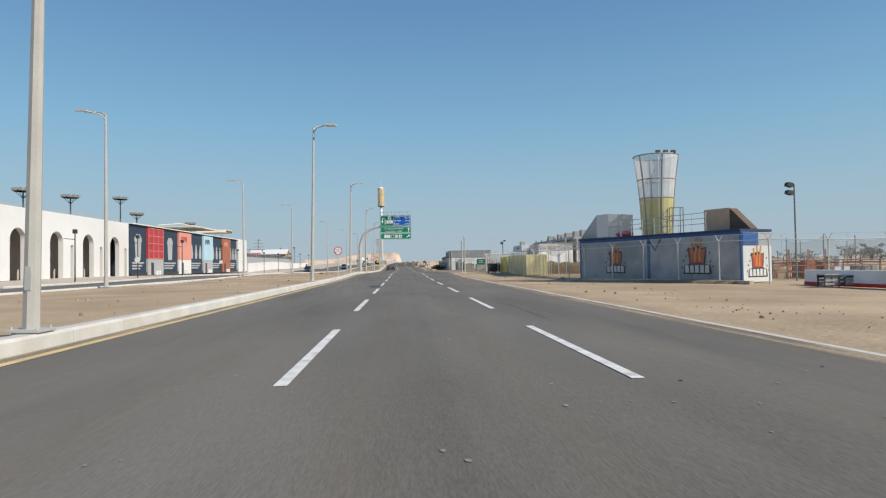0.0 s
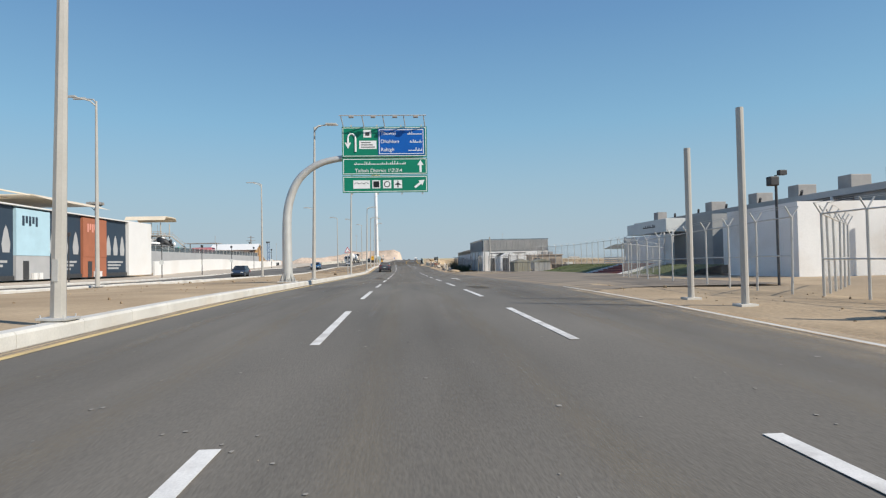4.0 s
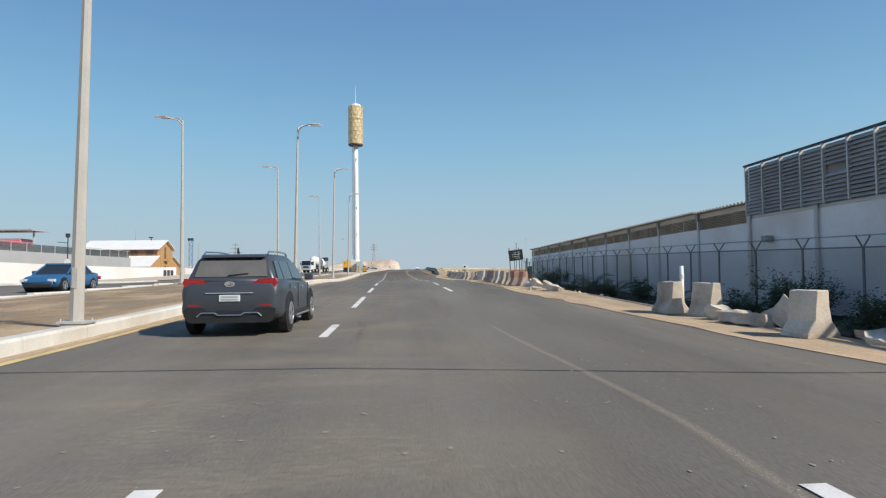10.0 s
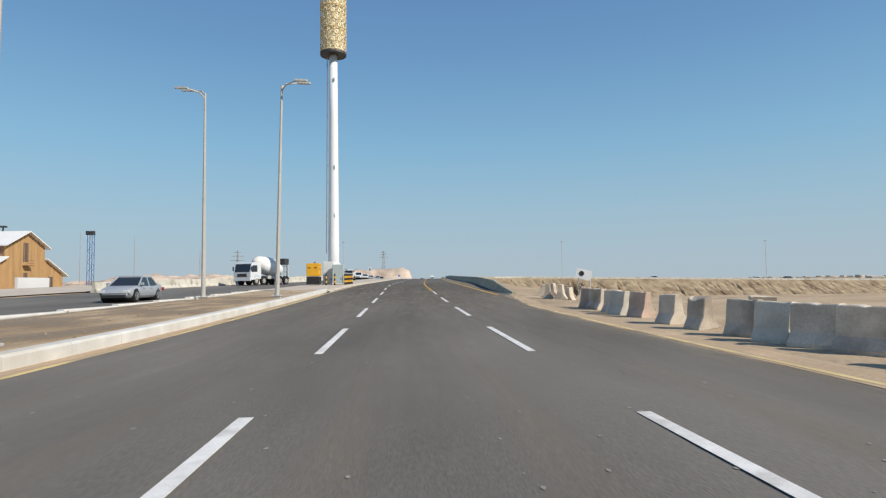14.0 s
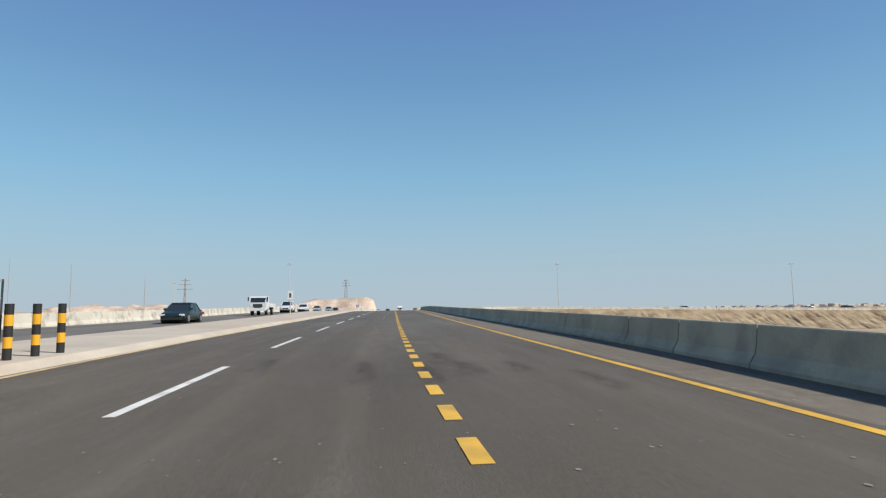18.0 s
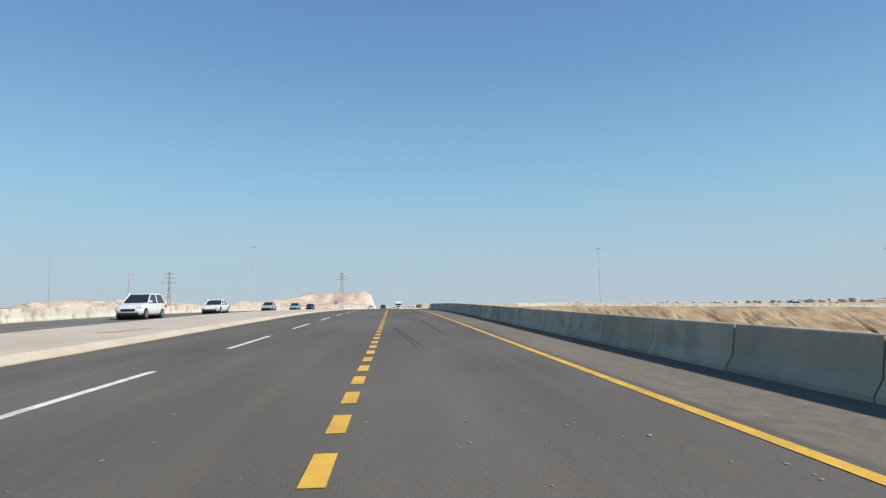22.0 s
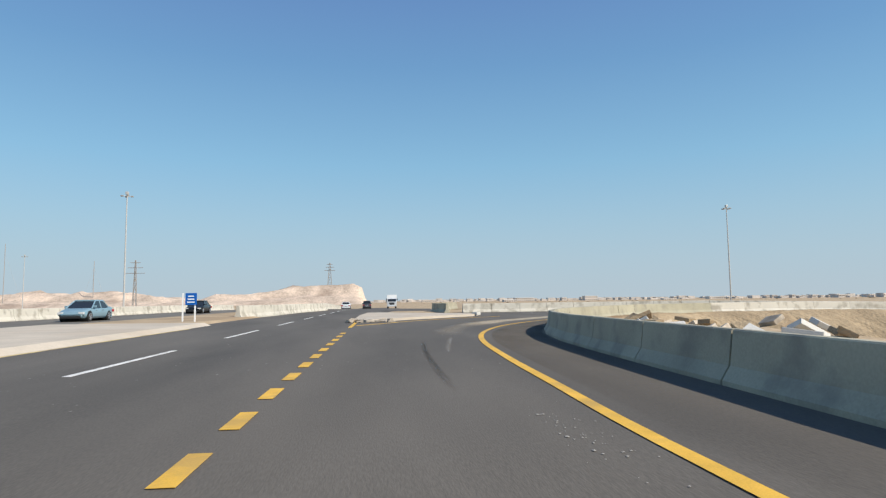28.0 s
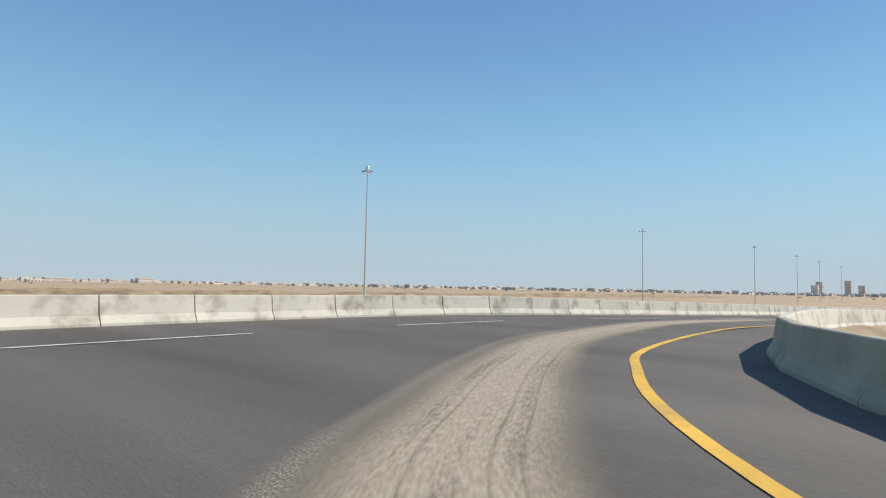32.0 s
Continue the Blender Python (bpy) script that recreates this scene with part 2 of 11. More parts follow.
PATCH = mat("asphalt_patch", (0.036, 0.035, 0.036), 0.75, var=0.2, scale=1.2, fine=60, bump=0.35)
OLD_PAVE = mat("worn_pavement", (0.215, 0.178, 0.138), 0.9, var=0.2, scale=0.5, fine=25, bump=0.5, stain=(0.33, 0.265, 0.19), stain_amount=0.8,
               stain_scale=0.55, stretch=(0.35, 1.3, 1))
SAND = mat("desert_sand", (0.44, 0.335, 0.22), 0.95, var=0.18, scale=0.3, fine=9, bump=0.6, bump_dist=0.04, stain=(0.33, 0.24, 0.15), stain_amount=0.7,
           stain_scale=0.12, spec=0.15)
DUST = mat("windblown_dust", (0.47, 0.355, 0.24), 0.95, var=0.15, scale=0.8, fine=20, bump=0.4, spec=0.15)
BANK = mat("eroded_earth", (0.36, 0.275, 0.175), 0.95, var=0.25, scale=0.35, fine=4, bump=0.8, bump_dist=0.15, stain=(0.20, 0.135, 0.08), stain_amount=0.8,
           stain_scale=0.16, spec=0.12)
HILL = mat("far_hill", (0.60, 0.475, 0.37), 0.95, var=0.25, scale=0.05, fine=0.4, bump=0.6, bump_dist=2.0, stain=(0.26, 0.19, 0.145), stain_amount=0.8, stain_scale=0.02, spec=0.1)
DITCH = mat("ditch_soil", (0.12, 0.095, 0.068), 0.95, var=0.3, scale=0.8, fine=8, bump=0.9, bump_dist=0.06, stain=(0.06, 0.058, 0.035), stain_amount=0.8, stain_scale=0.7, spec=0.12)
KERB = mat("kerb_concrete", (0.60, 0.58, 0.53), 0.85, var=0.10, scale=1.4, fine=25, bump=0.25, stain=(0.44, 0.37, 0.28), stain_amount=0.4, stain_scale=0.5)
MEDIAN = mat("median_concrete", (0.52, 0.45, 0.36), 0.9, var=0.10, scale=0.5, fine=12, bump=0.3, stain=(0.45, 0.35, 0.25), stain_amount=0.5, stain_scale=0.3)
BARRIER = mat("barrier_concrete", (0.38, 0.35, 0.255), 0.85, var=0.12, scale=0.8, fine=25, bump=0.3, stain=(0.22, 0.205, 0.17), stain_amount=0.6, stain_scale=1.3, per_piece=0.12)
BARRIER_PALE = mat("pale_paint_and_sunlit_barrier", (0.58, 0.54, 0.455), 0.85, var=0.07, scale=0.6, fine=18, bump=0.25, stain=(0.36, 0.325, 0.26), stain_amount=1.0, stain_scale=1.3, per_piece=0.05)
JERSEY = mat("old_barrier_concrete", (0.56, 0.48, 0.38), 0.9, var=0.18, scale=1.5, fine=20, bump=0.5, stain=(0.24, 0.19, 0.14), stain_amount=0.7, stain_scale=1.0, per_piece=0.15)
JERSEY_PALE = mat("pale_barrier_concrete", (0.58, 0.54, 0.45), 0.9, var=0.14, scale=1.5, fine=20, bump=0.5, stain=(0.34, 0.29, 0.22), stain_amount=0.6, stain_scale=1.0, per_piece=0.12)
NET_ORANGE = mat("orange_plastic_net", (0.50, 0.12, 0.05), 0.7, var=0.2, scale=2, fine=20, bump=0.0)
JERSEY_RED = mat("faded_red_barrier", (0.47, 0.345, 0.27), 0.9, var=0.2, scale=1.5, fine=20, bump=0.5, stain=(0.38, 0.31, 0.24), stain_amount=0.9, stain_scale=1.2, per_piece=0.15)
WHITE_LINE = mat("road_paint_white", (0.72, 0.70, 0.66), 0.7, var=0.12, scale=3, fine=60, bump=0.2, stain=(0.40, 0.37, 0.33), stain_amount=0.6, stain_scale=2.5)
YELLOW_LINE = mat("road_paint_yellow", (0.72, 0.42, 0.055), 0.7, var=0.14, scale=2, fine=60, bump=0.2, stain=(0.42, 0.27, 0.09), stain_amount=0.6, stain_scale=1.4)
YELLOW_DULL = mat("road_paint_dusty_yellow", (0.62, 0.48, 0.23), 0.8, var=0.16, scale=1.0, fine=40, bump=0.2, stain=(0.40, 0.31, 0.2), stain_amount=0.9, stain_scale=0.8)
WHITE_WALL = mat("white_plaster", (0.71, 0.70, 0.68), 0.85, var=0.035, scale=0.3, fine=10, bump=0.1, stain=(0.56, 0.52, 0.47), stain_amount=0.4, stain_scale=0.15)
SHED_CREAM = mat("shed_cream_plaster", (0.66, 0.60, 0.52), 0.85, var=0.06, scale=0.6, fine=14, bump=0.15)
SHED_WHITE = mat("shed_white_plaster", (0.80, 0.79, 0.77), 0.85, var=0.05, scale=0.5, fine=12, bump=0.15, stain=(0.56, 0.49, 0.41), stain_amount=0.5, stain_scale=0.3)
GALV = mat("galvanised_steel", (0.55, 0.54, 0.51), 0.5, 0.35, var=0.08, scale=2, fine=30, bump=0.1)
FENCE_DARK = mat("dull_fence_steel", (0.20, 0.20, 0.20), 0.6, 0.3, var=0.15, scale=2, fine=30, bump=0.1, stain=(0.20, 0.12, 0.07), stain_amount=0.4, stain_scale=2.0)
GALV_PALE = mat("pale_painted_steel", (0.47, 0.445, 0.40), 0.55, 0.1, var=0.06, scale=1.5, fine=20, bump=0.1)
STEEL_DARK = mat("dark_steel", (0.06, 0.06, 0.062), 0.55, 0.3, var=0.15, scale=3, fine=30, bump=0.1)
LOUVRE_DARK = mat("dark_screen_backing", (0.26, 0.25, 0.24), 0.7, var=0.15, scale=0.8, fine=15, bump=0.1)
LOUVRE = mat("grey_louvre_metal", (0.50, 0.49, 0.47), 0.5, 0.3, var=0.1, scale=0.8, fine=15, bump=0.1, per_piece=0.05)
BROWN_LOUVRE = mat("brown_louvre", (0.46, 0.36, 0.25), 0.7, var=0.2, scale=1.2, fine=15, bump=0.2, per_piece=0.15)
TOWER_WHITE = mat("white_tower_paint", (0.78, 0.78, 0.77), 0.45, var=0.03, scale=0.4, fine=8, bump=0.05)
TOWER_CREAM = mat("cream_lattice", (0.66, 0.52, 0.27), 0.6, var=0.1, scale=0.8, fine=10, bump=0.1)
TOWER_IN = mat("drum_core", (0.78, 0.70, 0.50), 0.7, var=0.08, scale=0.8, fine=10, bump=0.1)
CONT_CREAM = mat("cream_container_paint", (0.76, 0.66, 0.33), 0.6, 0.0, var=0.08, scale=1.2, fine=20, bump=0.1, stain=(0.62, 0.5, 0.27), stain_amount=0.5, stain_scale=0.8)
CONT_YELLOW = mat("yellow_container_paint", (0.78, 0.60, 0.05), 0.55, 0.0, var=0.06, scale=1.2, fine=20, bump=0.1)
DECK_NAVY = mat("navy_edge_paint", (0.022, 0.045, 0.11), 0.6, var=0.12, scale=2, fine=20, bump=0.1)
BLUE_PAINT = mat("blue_paint", (0.03, 0.10, 0.28), 0.5, var=0.08, scale=2, fine=20, bump=0.1)
STAGE_GREY = mat("weathered_grey_panel", (0.40, 0.425, 0.43), 0.7, var=0.14, scale=0.9, fine=15, bump=0.1, stain=(0.25, 0.275, 0.29), stain_amount=0.85, stain_scale=0.55)
PLY = mat("plywood", (0.48, 0.36, 0.25), 0.8, var=0.1, scale=1.5, fine=20, bump=0.1)
PLY_DARK = mat("dark_plywood", (0.12, 0.085, 0.065), 0.8, var=0.15, scale=1.5, fine=20, bump=0.1)
NET_WHITE = mesh_net("white_net", (0.72, 0.72, 0.70), 0.45)
NET_YELLOW = mesh_net("yellow_net", (0.56, 0.49, 0.22), 0.22)
NET_GREY = mesh_net("grey_shade_net", (0.30, 0.29, 0.27), 0.70)
WIRE_MESH = mesh_net("chain_link", (0.40, 0.39, 0.37), 0.86)
# chain-link coloured dark as if unlit, which dims the shed wall behind it
WIRE_DARK = mesh_net("unlit_chain_link", (0.11, 0.115, 0.12), 0.74)
NET_DARK = mesh_net("dark_shade_net", (0.10, 0.12, 0.13), 0.28)
SIGN_GREEN = mat("sign_green", (0.0, 0.20, 0.115), 0.45, var=0.04, scale=2, fine=20, bump=0.0)
SIGN_BLUE = mat("sign_blue", (0.0, 0.10, 0.42), 0.45, var=0.04, scale=2, fine=20, bump=0.0)
SIGN_WHITE = mat("sign_white", (0.82, 0.82, 0.81), 0.45, var=0.02, scale=2, fine=20, bump=0.0)
SIGN_RED = mat("sign_red", (0.55, 0.02, 0.02), 0.45, var=0.03, scale=2, fine=20, bump=0.0)
BLACK = mat("black_paint", (0.012, 0.012, 0.012), 0.5, var=0.1, scale=2, fine=20, bump=0.05)
NAVY_MURAL = mat("navy_mural", (0.028, 0.047, 0.072), 0.7, var=0.06, scale=0.5, fine=10, bump=0.05)
RED_MURAL = mat("red_mural", (0.40, 0.045, 0.055), 0.7, var=0.1, scale=0.7, fine=10, bump=0.05)
PINK_MURAL = mat("pink_mural", (0.66, 0.29, 0.22), 0.7, var=0.05, scale=0.7, fine=10, bump=0.05)
SKY_MURAL = mat("pale_blue_mural", (0.42, 0.60, 0.68), 0.7, var=0.05, scale=0.7, fine=10, bump=0.05)
RUST_MURAL = mat("rust_mural", (0.36, 0.13, 0.07), 0.7, var=0.08, scale=0.7, fine=10, bump=0.05)
GREY_MURAL = mat("grey_mural", (0.40, 0.40, 0.40), 0.7, var=0.05, scale=0.7, fine=10, bump=0.05)
WOOD_ORANGE = mat("orange_timber", (0.43, 0.26, 0.115), 0.75, var=0.15, scale=1.2, fine=12, bump=0.2, stretch=(1, 1, 0.15))
WOOD_BROWN = mat("brown_timber", (0.26, 0.145, 0.09), 0.75, var=0.15, scale=1.2, fine=12, bump=0.2)
ROOF_WHITE = mat("white_sheet_roof", (0.78, 0.77, 0.74), 0.5, 0.05, var=0.04, scale=0.5, fine=10, bump=0.05)
AC_GREY = mat("plant_box_grey", (0.33, 0.31, 0.29), 0.6, 0.1, var=0.1, scale=1.5, fine=20, bump=0.1)
DARK_CLAD = mat("dark_cladding", (0.075, 0.085, 0.10), 0.6, var=0.12, scale=0.5, fine=12, bump=0.1)
MID_CLAD = mat("mid_grey_cladding", (0.34, 0.34, 0.33), 0.6, var=0.1, scale=0.5, fine=12, bump=0.1)
GEN_YELLOW = mat("generator_yellow", (0.72, 0.36, 0.02), 0.5, var=0.06, scale=1.5, fine=20, bump=0.05)
CAB_GREY = mat("cabinet_blue_grey", (0.38, 0.45, 0.45), 0.55, var=0.05, scale=1.5, fine=20, bump=0.05)
CAB_WHITE = mat("cabinet_off_white", (0.66, 0.67, 0.64), 0.55, var=0.05, scale=1.5, fine=20, bump=0.05)
HUT_BROWN = mat("brown_render", (0.42, 0.34, 0.26), 0.9, var=0.18, scale=0.8, fine=16, bump=0.3, stain=(0.24, 0.17, 0.13), stain_amount=0.6, stain_scale=0.6)
BIN_GREEN = mat("green_bin_plastic", (0.02, 0.22, 0.13), 0.45, var=0.08, scale=2, fine=20, bump=0.05)
GRASS = mat("green_turf", (0.125, 0.145, 0.05), 0.9, var=0.25, scale=0.9, fine=25, bump=0.6, stain=(0.26, 0.22, 0.12), stain_amount=0.5, stain_scale=0.4)
STEP_RED = mat("red_step_tile", (0.27, 0.075, 0.065), 0.8, var=0.12, scale=1.2, fine=20, bump=0.15)
LEAF = mat("dry_green_leaf", (0.055, 0.075, 0.03), 0.8, var=0.3, scale=3, fine=20, bump=0.1)
LEAF_DRY = mat("dry_brown_leaf", (0.17, 0.12, 0.06), 0.85, var=0.3, scale=3, fine=20, bump=0.1)
BARK = mat("bark", (0.13, 0.09, 0.06), 0.9, var=0.2, scale=4, fine=25, bump=0.4)
TYRE = mat("tyre_rubber", (0.018, 0.018, 0.018), 0.8, var=0.1, scale=4, fine=30, bump=0.1)
RIM = mat("alloy_rim", (0.45, 0.45, 0.45), 0.35, 0.8, var=0.05, scale=4, fine=30, bump=0.0)
CAR_GLASS = glass_mat("car_glass")
LAMP_RED = mat("tail_lamp_red", (0.45, 0.012, 0.015), 0.25, var=0.05, scale=4, fine=20, bump=0.0, spec=0.6)
LAMP_CLEAR = mat("head_lamp_clear", (0.62, 0.62, 0.60), 0.2, var=0.05, scale=4, fine=20, bump=0.0, spec=0.6)
PLATE = mat("plate_white", (0.7, 0.7, 0.68), 0.5, var=0.02, scale=4, fine=20, bump=0.0)
CHROME = mat("chrome_trim", (0.62, 0.62, 0.62), 0.2, 0.9, var=0.03, scale=4, fine=20, bump=0.0)
TRIM_BLACK = mat("black_plastic_trim", (0.02, 0.02, 0.021), 0.65, var=0.1, scale=4, fine=30, bump=0.05)
SLIDE_TEAL = mat("teal_slide", (0.10, 0.40, 0.36), 0.4, var=0.05, scale=1, fine=10, bump=0.0)
SLIDE_PINK = mat("pink_slide", (0.62, 0.16, 0.20), 0.4, var=0.05, scale=1, fine=10, bump=0.0)
CANVAS = mat("cream_canopy", (0.70, 0.60, 0.46), 0.8, var=0.06, scale=0.6, fine=10, bump=0.1)
TOWN = mat("town_plaster", (0.60, 0.54, 0.48), 0.9, var=0.25, scale=0.05, fine=0.6, bump=0.0)
TOWN_DARK = mat("town_shade", (0.16, 0.13, 0.11), 0.9, var=0.2, scale=0.05, fine=0.6, bump=0.0)


def car_paint(name, c, rough=0.28):
    return mat(name, c, rough, 0.15, var=0.02, scale=2, fine=20, bump=0.0, spec=0.55)


PAINT_SLATE = car_paint("slate_car_paint", (0.058, 0.066, 0.080), 0.36)
LAMP_DEEP = mat("deep_tail_lamp_red", (0.30, 0.010, 0.014), 0.22, var=0.08, scale=9, fine=30, bump=0.0, spec=0.6)
DUSTY_GLASS = mat("dusty_glass", (0.135, 0.128, 0.118), 0.32, var=0.12, scale=3, fine=40, bump=0.0, spec=0.6)
PAINT_WHITE = car_paint("white_car_paint", (0.72, 0.73, 0.73))
PAINT_BLACK = car_paint("black_car_paint", (0.012, 0.013, 0.015))
PAINT_SILVER = car_paint("silver_car_paint", (0.36, 0.38, 0.40))
PAINT_SKY = car_paint("pale_blue_car_paint", (0.22, 0.34, 0.40))
PAINT_BLUE = car_paint("blue_car_paint", (0.03, 0.12, 0.26))
PAINT_NAVY = car_paint("navy_car_paint", (0.03, 0.045, 0.075))

# ---------------------------------------------------------------- building kit
def thing(name, label, category, at=(0, 0, 0), turn=0.0, group="", kind=""):
    ob = new(name)
    ob.matrix_basis = pose(*at, 0, 0, turn)
    ob.empty_display_size = 0.1
    return tagged(ob, label, category, group, kind)


def mesh_of(bm, smooth=False):
    me = bpy.data.meshes.new("mesh")
    bm.normal_update()
    bm.to_mesh(me)
    bm.free()
    if smooth:
        for f in me.polygons:
            f.use_smooth = True
    return me


def islands(bm):
    """Split a mesh into its loose pieces."""
    left, out = set(bm.verts), []
    while left:
        seed = next(v for v in bm.verts if v in left)
        grp, todo = [], [seed]
        left.discard(seed)
        while todo:
            v = todo.pop()
            grp.append(v)
            for e in v.link_edges:
                o = e.other_vert(v)
                if o in left:
                    left.discard(o)
                    todo.append(o)
        nb = bmesh.new()
        mp = {v: nb.verts.new(v.co) for v in grp}
        for f in {f for v in grp for f in v.link_faces}:
            nb.faces.new([mp[v] for v in f.verts])
        bmesh.ops.recalc_face_normals(nb, faces=nb.faces)
        out.append(nb)
    bm.free()
    return out


SINGLE = {"anchor_bolts": "anchor_bolt", "stiffeners": "stiffener", "dark_panels": "dark_panel", "lower_boards": "lower_board", "badges": "badge", "end_wall_openings": "end_wall_opening",
          "corrugated_sides": "corrugated_side", "cross_arms": "cross_arm", "guys": "guy", "planters": "planter", "script_bars": "script_bar", "braces": "brace", "spotlights": "spotlight", "rails": "rail", "platforms": "platform", "net_posts": "net_post",
          "cameras": "camera_unit", "columns": "column", "arms": "arm", "cushions": "cushion", "pillars": "pillar", "lamp_heads": "lamp_head", "mural_marks": "mural_mark", "fence_rails": "rail", "plate_bars": "plate_bar", "lower_walls": "lower_wall", "upper_walls": "upper_wall"}


def part(name, bm, material, parent=None, label="", smooth=False):
    if name in SINGLE and parent and isinstance(bm, bmesh.types.BMesh):
        ob = None
        for isle in islands(bm):
            ob = part(SINGLE[name], isle, material, parent, label, smooth)
        return ob
    me = mesh_of(bm, smooth) if isinstance(bm, bmesh.types.BMesh) else bm
    if not me.materials:
        me.materials.append(material)
    ob = new(name, me)
    if parent:
        ob.parent = parent
    if label:
        ob["label"] = label
    return ob


def solo(name, bm, material, label, category, kind="", at=(0, 0, 0), turn=0.0, group="", smooth=False):
    ob = part(name, bm, material, None, smooth=smooth)
    ob.matrix_basis = pose(*at, 0, 0, turn)
    return tagged(ob, label, category, group, kind)


def B():
    return bmesh.new()


def quad(bm, *pts):
    return bm.faces.new([bm.verts.new(p) for p in pts])


def box(bm, x0, x1, y0, y1, z0, z1, bevel=0.0):
    v = [bm.verts.new((x, y, z)) for z in (z0, z1) for y in (y0, y1) for x in (x0, x1)]
    fs = [(0, 2, 3, 1), (4, 5, 7, 6), (0, 1, 5, 4), (2, 6, 7, 3), (1, 3, 7, 5), (0, 4, 6, 2)]
    fc = [bm.faces.new([v[i] for i in f]) for f in fs]
    if bevel:
        es = list({e for f in fc for e in f.edges})
        bmesh.ops.bevel(bm, geom=es, offset=bevel, segments=2, affect="EDGES", profile=0.6)
    return bm


def rod(bm, a, b, r0, r1=None, n=8, cap=True):
    """A round bar from a to b."""
    a, b = Vector(a), Vector(b)
    r1 = r0 if r1 is None else r1
    q = (b - a).to_track_quat("Z", "Y")
    ring = lambda c, r: [bm.verts.new(c + q @ Vector((r * math.cos(2 * math.pi * i / n), r * math.sin(2 * math.pi * i / n), 0))) for i in range(n)]
    u, w = ring(a, r0), ring(b, r1)
    for i in range(n):
        bm.faces.new((u[i], u[(i + 1) % n], w[(i + 1) % n], w[i]))
    if cap:
        bm.faces.new(u[::-1])
        bm.faces.new(w)
    return bm


def pipe(bm, pts, radii, n=12):
    """A tube along points with a radius at each."""
    pts = [Vector(p) for p in pts]
    rings = []
    for i, p in enumerate(pts):
        d = (pts[min(i + 1, len(pts) - 1)] - pts[max(i - 1, 0)]).normalized()
        if i == 0:
            q = d.to_track_quat("Z", "Y")
        else:
            q = d0.rotation_difference(d) @ q
        d0 = d
        r = radii[i] if hasattr(radii, "__len__") else radii
        rings.append([bm.verts.new(p + q @ Vector((r * math.cos(2 * math.pi * k / n), r * math.sin(2 * math.pi * k / n), 0))) for k in range(n)])
    for u, w in zip(rings, rings[1:]):
        for k in range(n):
            bm.faces.new((u[k], u[(k + 1) % n], w[(k + 1) % n], w[k]))
    bm.faces.new(rings[0][::-1])
    bm.faces.new(rings[-1])
    return bm


def prism(bm, outline, a, b, axis="y"):
    """An outline of (u, v) pairs pushed from a to b along an axis; u, v are the other two axes in order."""
    def at(u, v, w):
        return {"x": (w, u, v), "y": (u, w, v), "z": (u, v, w)}[axis]
    p = [bm.verts.new(at(u, v, a)) for u, v in outline]
    q = [bm.verts.new(at(u, v, b)) for u, v in outline]
    n = len(p)
    for i in range(n):
        bm.faces.new((p[i], p[(i + 1) % n], q[(i + 1) % n], q[i]))
    bm.faces.new(p[::-1])
    bm.faces.new(q)
    bmesh.ops.recalc_face_normals(bm, faces=bm.faces)
    return bm


def turned(bm, profile, n=24, centre=(0, 0, 0)):
    """A lathe: profile of (radius, height)."""
    rings = [[bm.verts.new((centre[0] + r * math.cos(2 * math.pi * k / n), centre[1] + r * math.sin(2 * math.pi * k / n), centre[2] + z)) for k in range(n)] for r, z in profile]
    for u, w in zip(rings, rings[1:]):
        for k in range(n):
            bm.faces.new((u[k], u[(k + 1) % n], w[(k + 1) % n], w[k]))
    bm.faces.new(rings[0][::-1])
    bm.faces.new(rings[-1])
    return bm


def words(txt, size, material, m, parent, name="lettering", depth=0.004, align="CENTER", stretch=1.0):
    """Raised letters on a plate: m maps the text's plane (x right, y up) onto it."""
    cu = bpy.data.curves.new("t", "FONT")
    cu.body, cu.size, cu.extrude, cu.align_x, cu.align_y = txt, size, depth, align, "CENTER"
    ob = bpy.data.objects.new("t", cu)
    me = bpy.data.meshes.new_from_object(ob)
    bpy.data.objects.remove(ob)
    me.transform(m @ Matrix.Diagonal((stretch, 1, 1, 1)))
    return part(name, me, material, parent)


def lerp(ks, x):
    """Smooth interpolation through (place, value) pairs."""
    if x <= ks[0][0]:
        return ks[0][1]
    for i in range(len(ks) - 1):
        (a, u), (b, w) = ks[i], ks[i + 1]
        if x <= b:
            m0 = (w - ks[i - 1][1]) / (b - ks[i - 1][0]) if i else 0.0
            m1 = (ks[i + 2][1] - u) / (ks[i + 2][0] - a) if i + 2 < len(ks) else (w - u) / (b - a)
            h, s = b - a, (x - a) / (b - a)
            return (2 * s**3 - 3 * s**2 + 1) * u + (s**3 - 2 * s**2 + s) * h * m0 + (3 * s**2 - 2 * s**3) * w + (s**3 - s**2) * h * m1
    return ks[-1][1]


# the road's axis and level along its length
AXIS = [(0, 0.06), (140, 0.07), (160, 0.12), (180, 0.10), (200, -0.11), (220, -0.46), (240, -0.82), (260, -1.10), (280, -1.28), (300, -0.95), (320, -0.46),
        (340, 0.10), (360, 0.62), (380, 1.10), (400, 1.54), (420, 1.95), (440, 2.33), (460, 2.70), (900, 11.0)]
LEVEL = [(0, 0.01), (40, 0.0), (60, 0.03), (80, 0.20), (100, 0.09), (120, -0.05), (140, -0.15), (160, -0.17), (180, 0.22), (200, 0.52), (220, 0.47), (240, 0.70),
         (260, 1.10), (280, 1.55), (300, 1.86), (320, 2.14), (340, 2.42), (360, 2.73), (380, 3.00), (400, 3.13), (420, 3.19), (460, 3.19), (520, 3.0), (600, 1.5), (900, 0.5)]
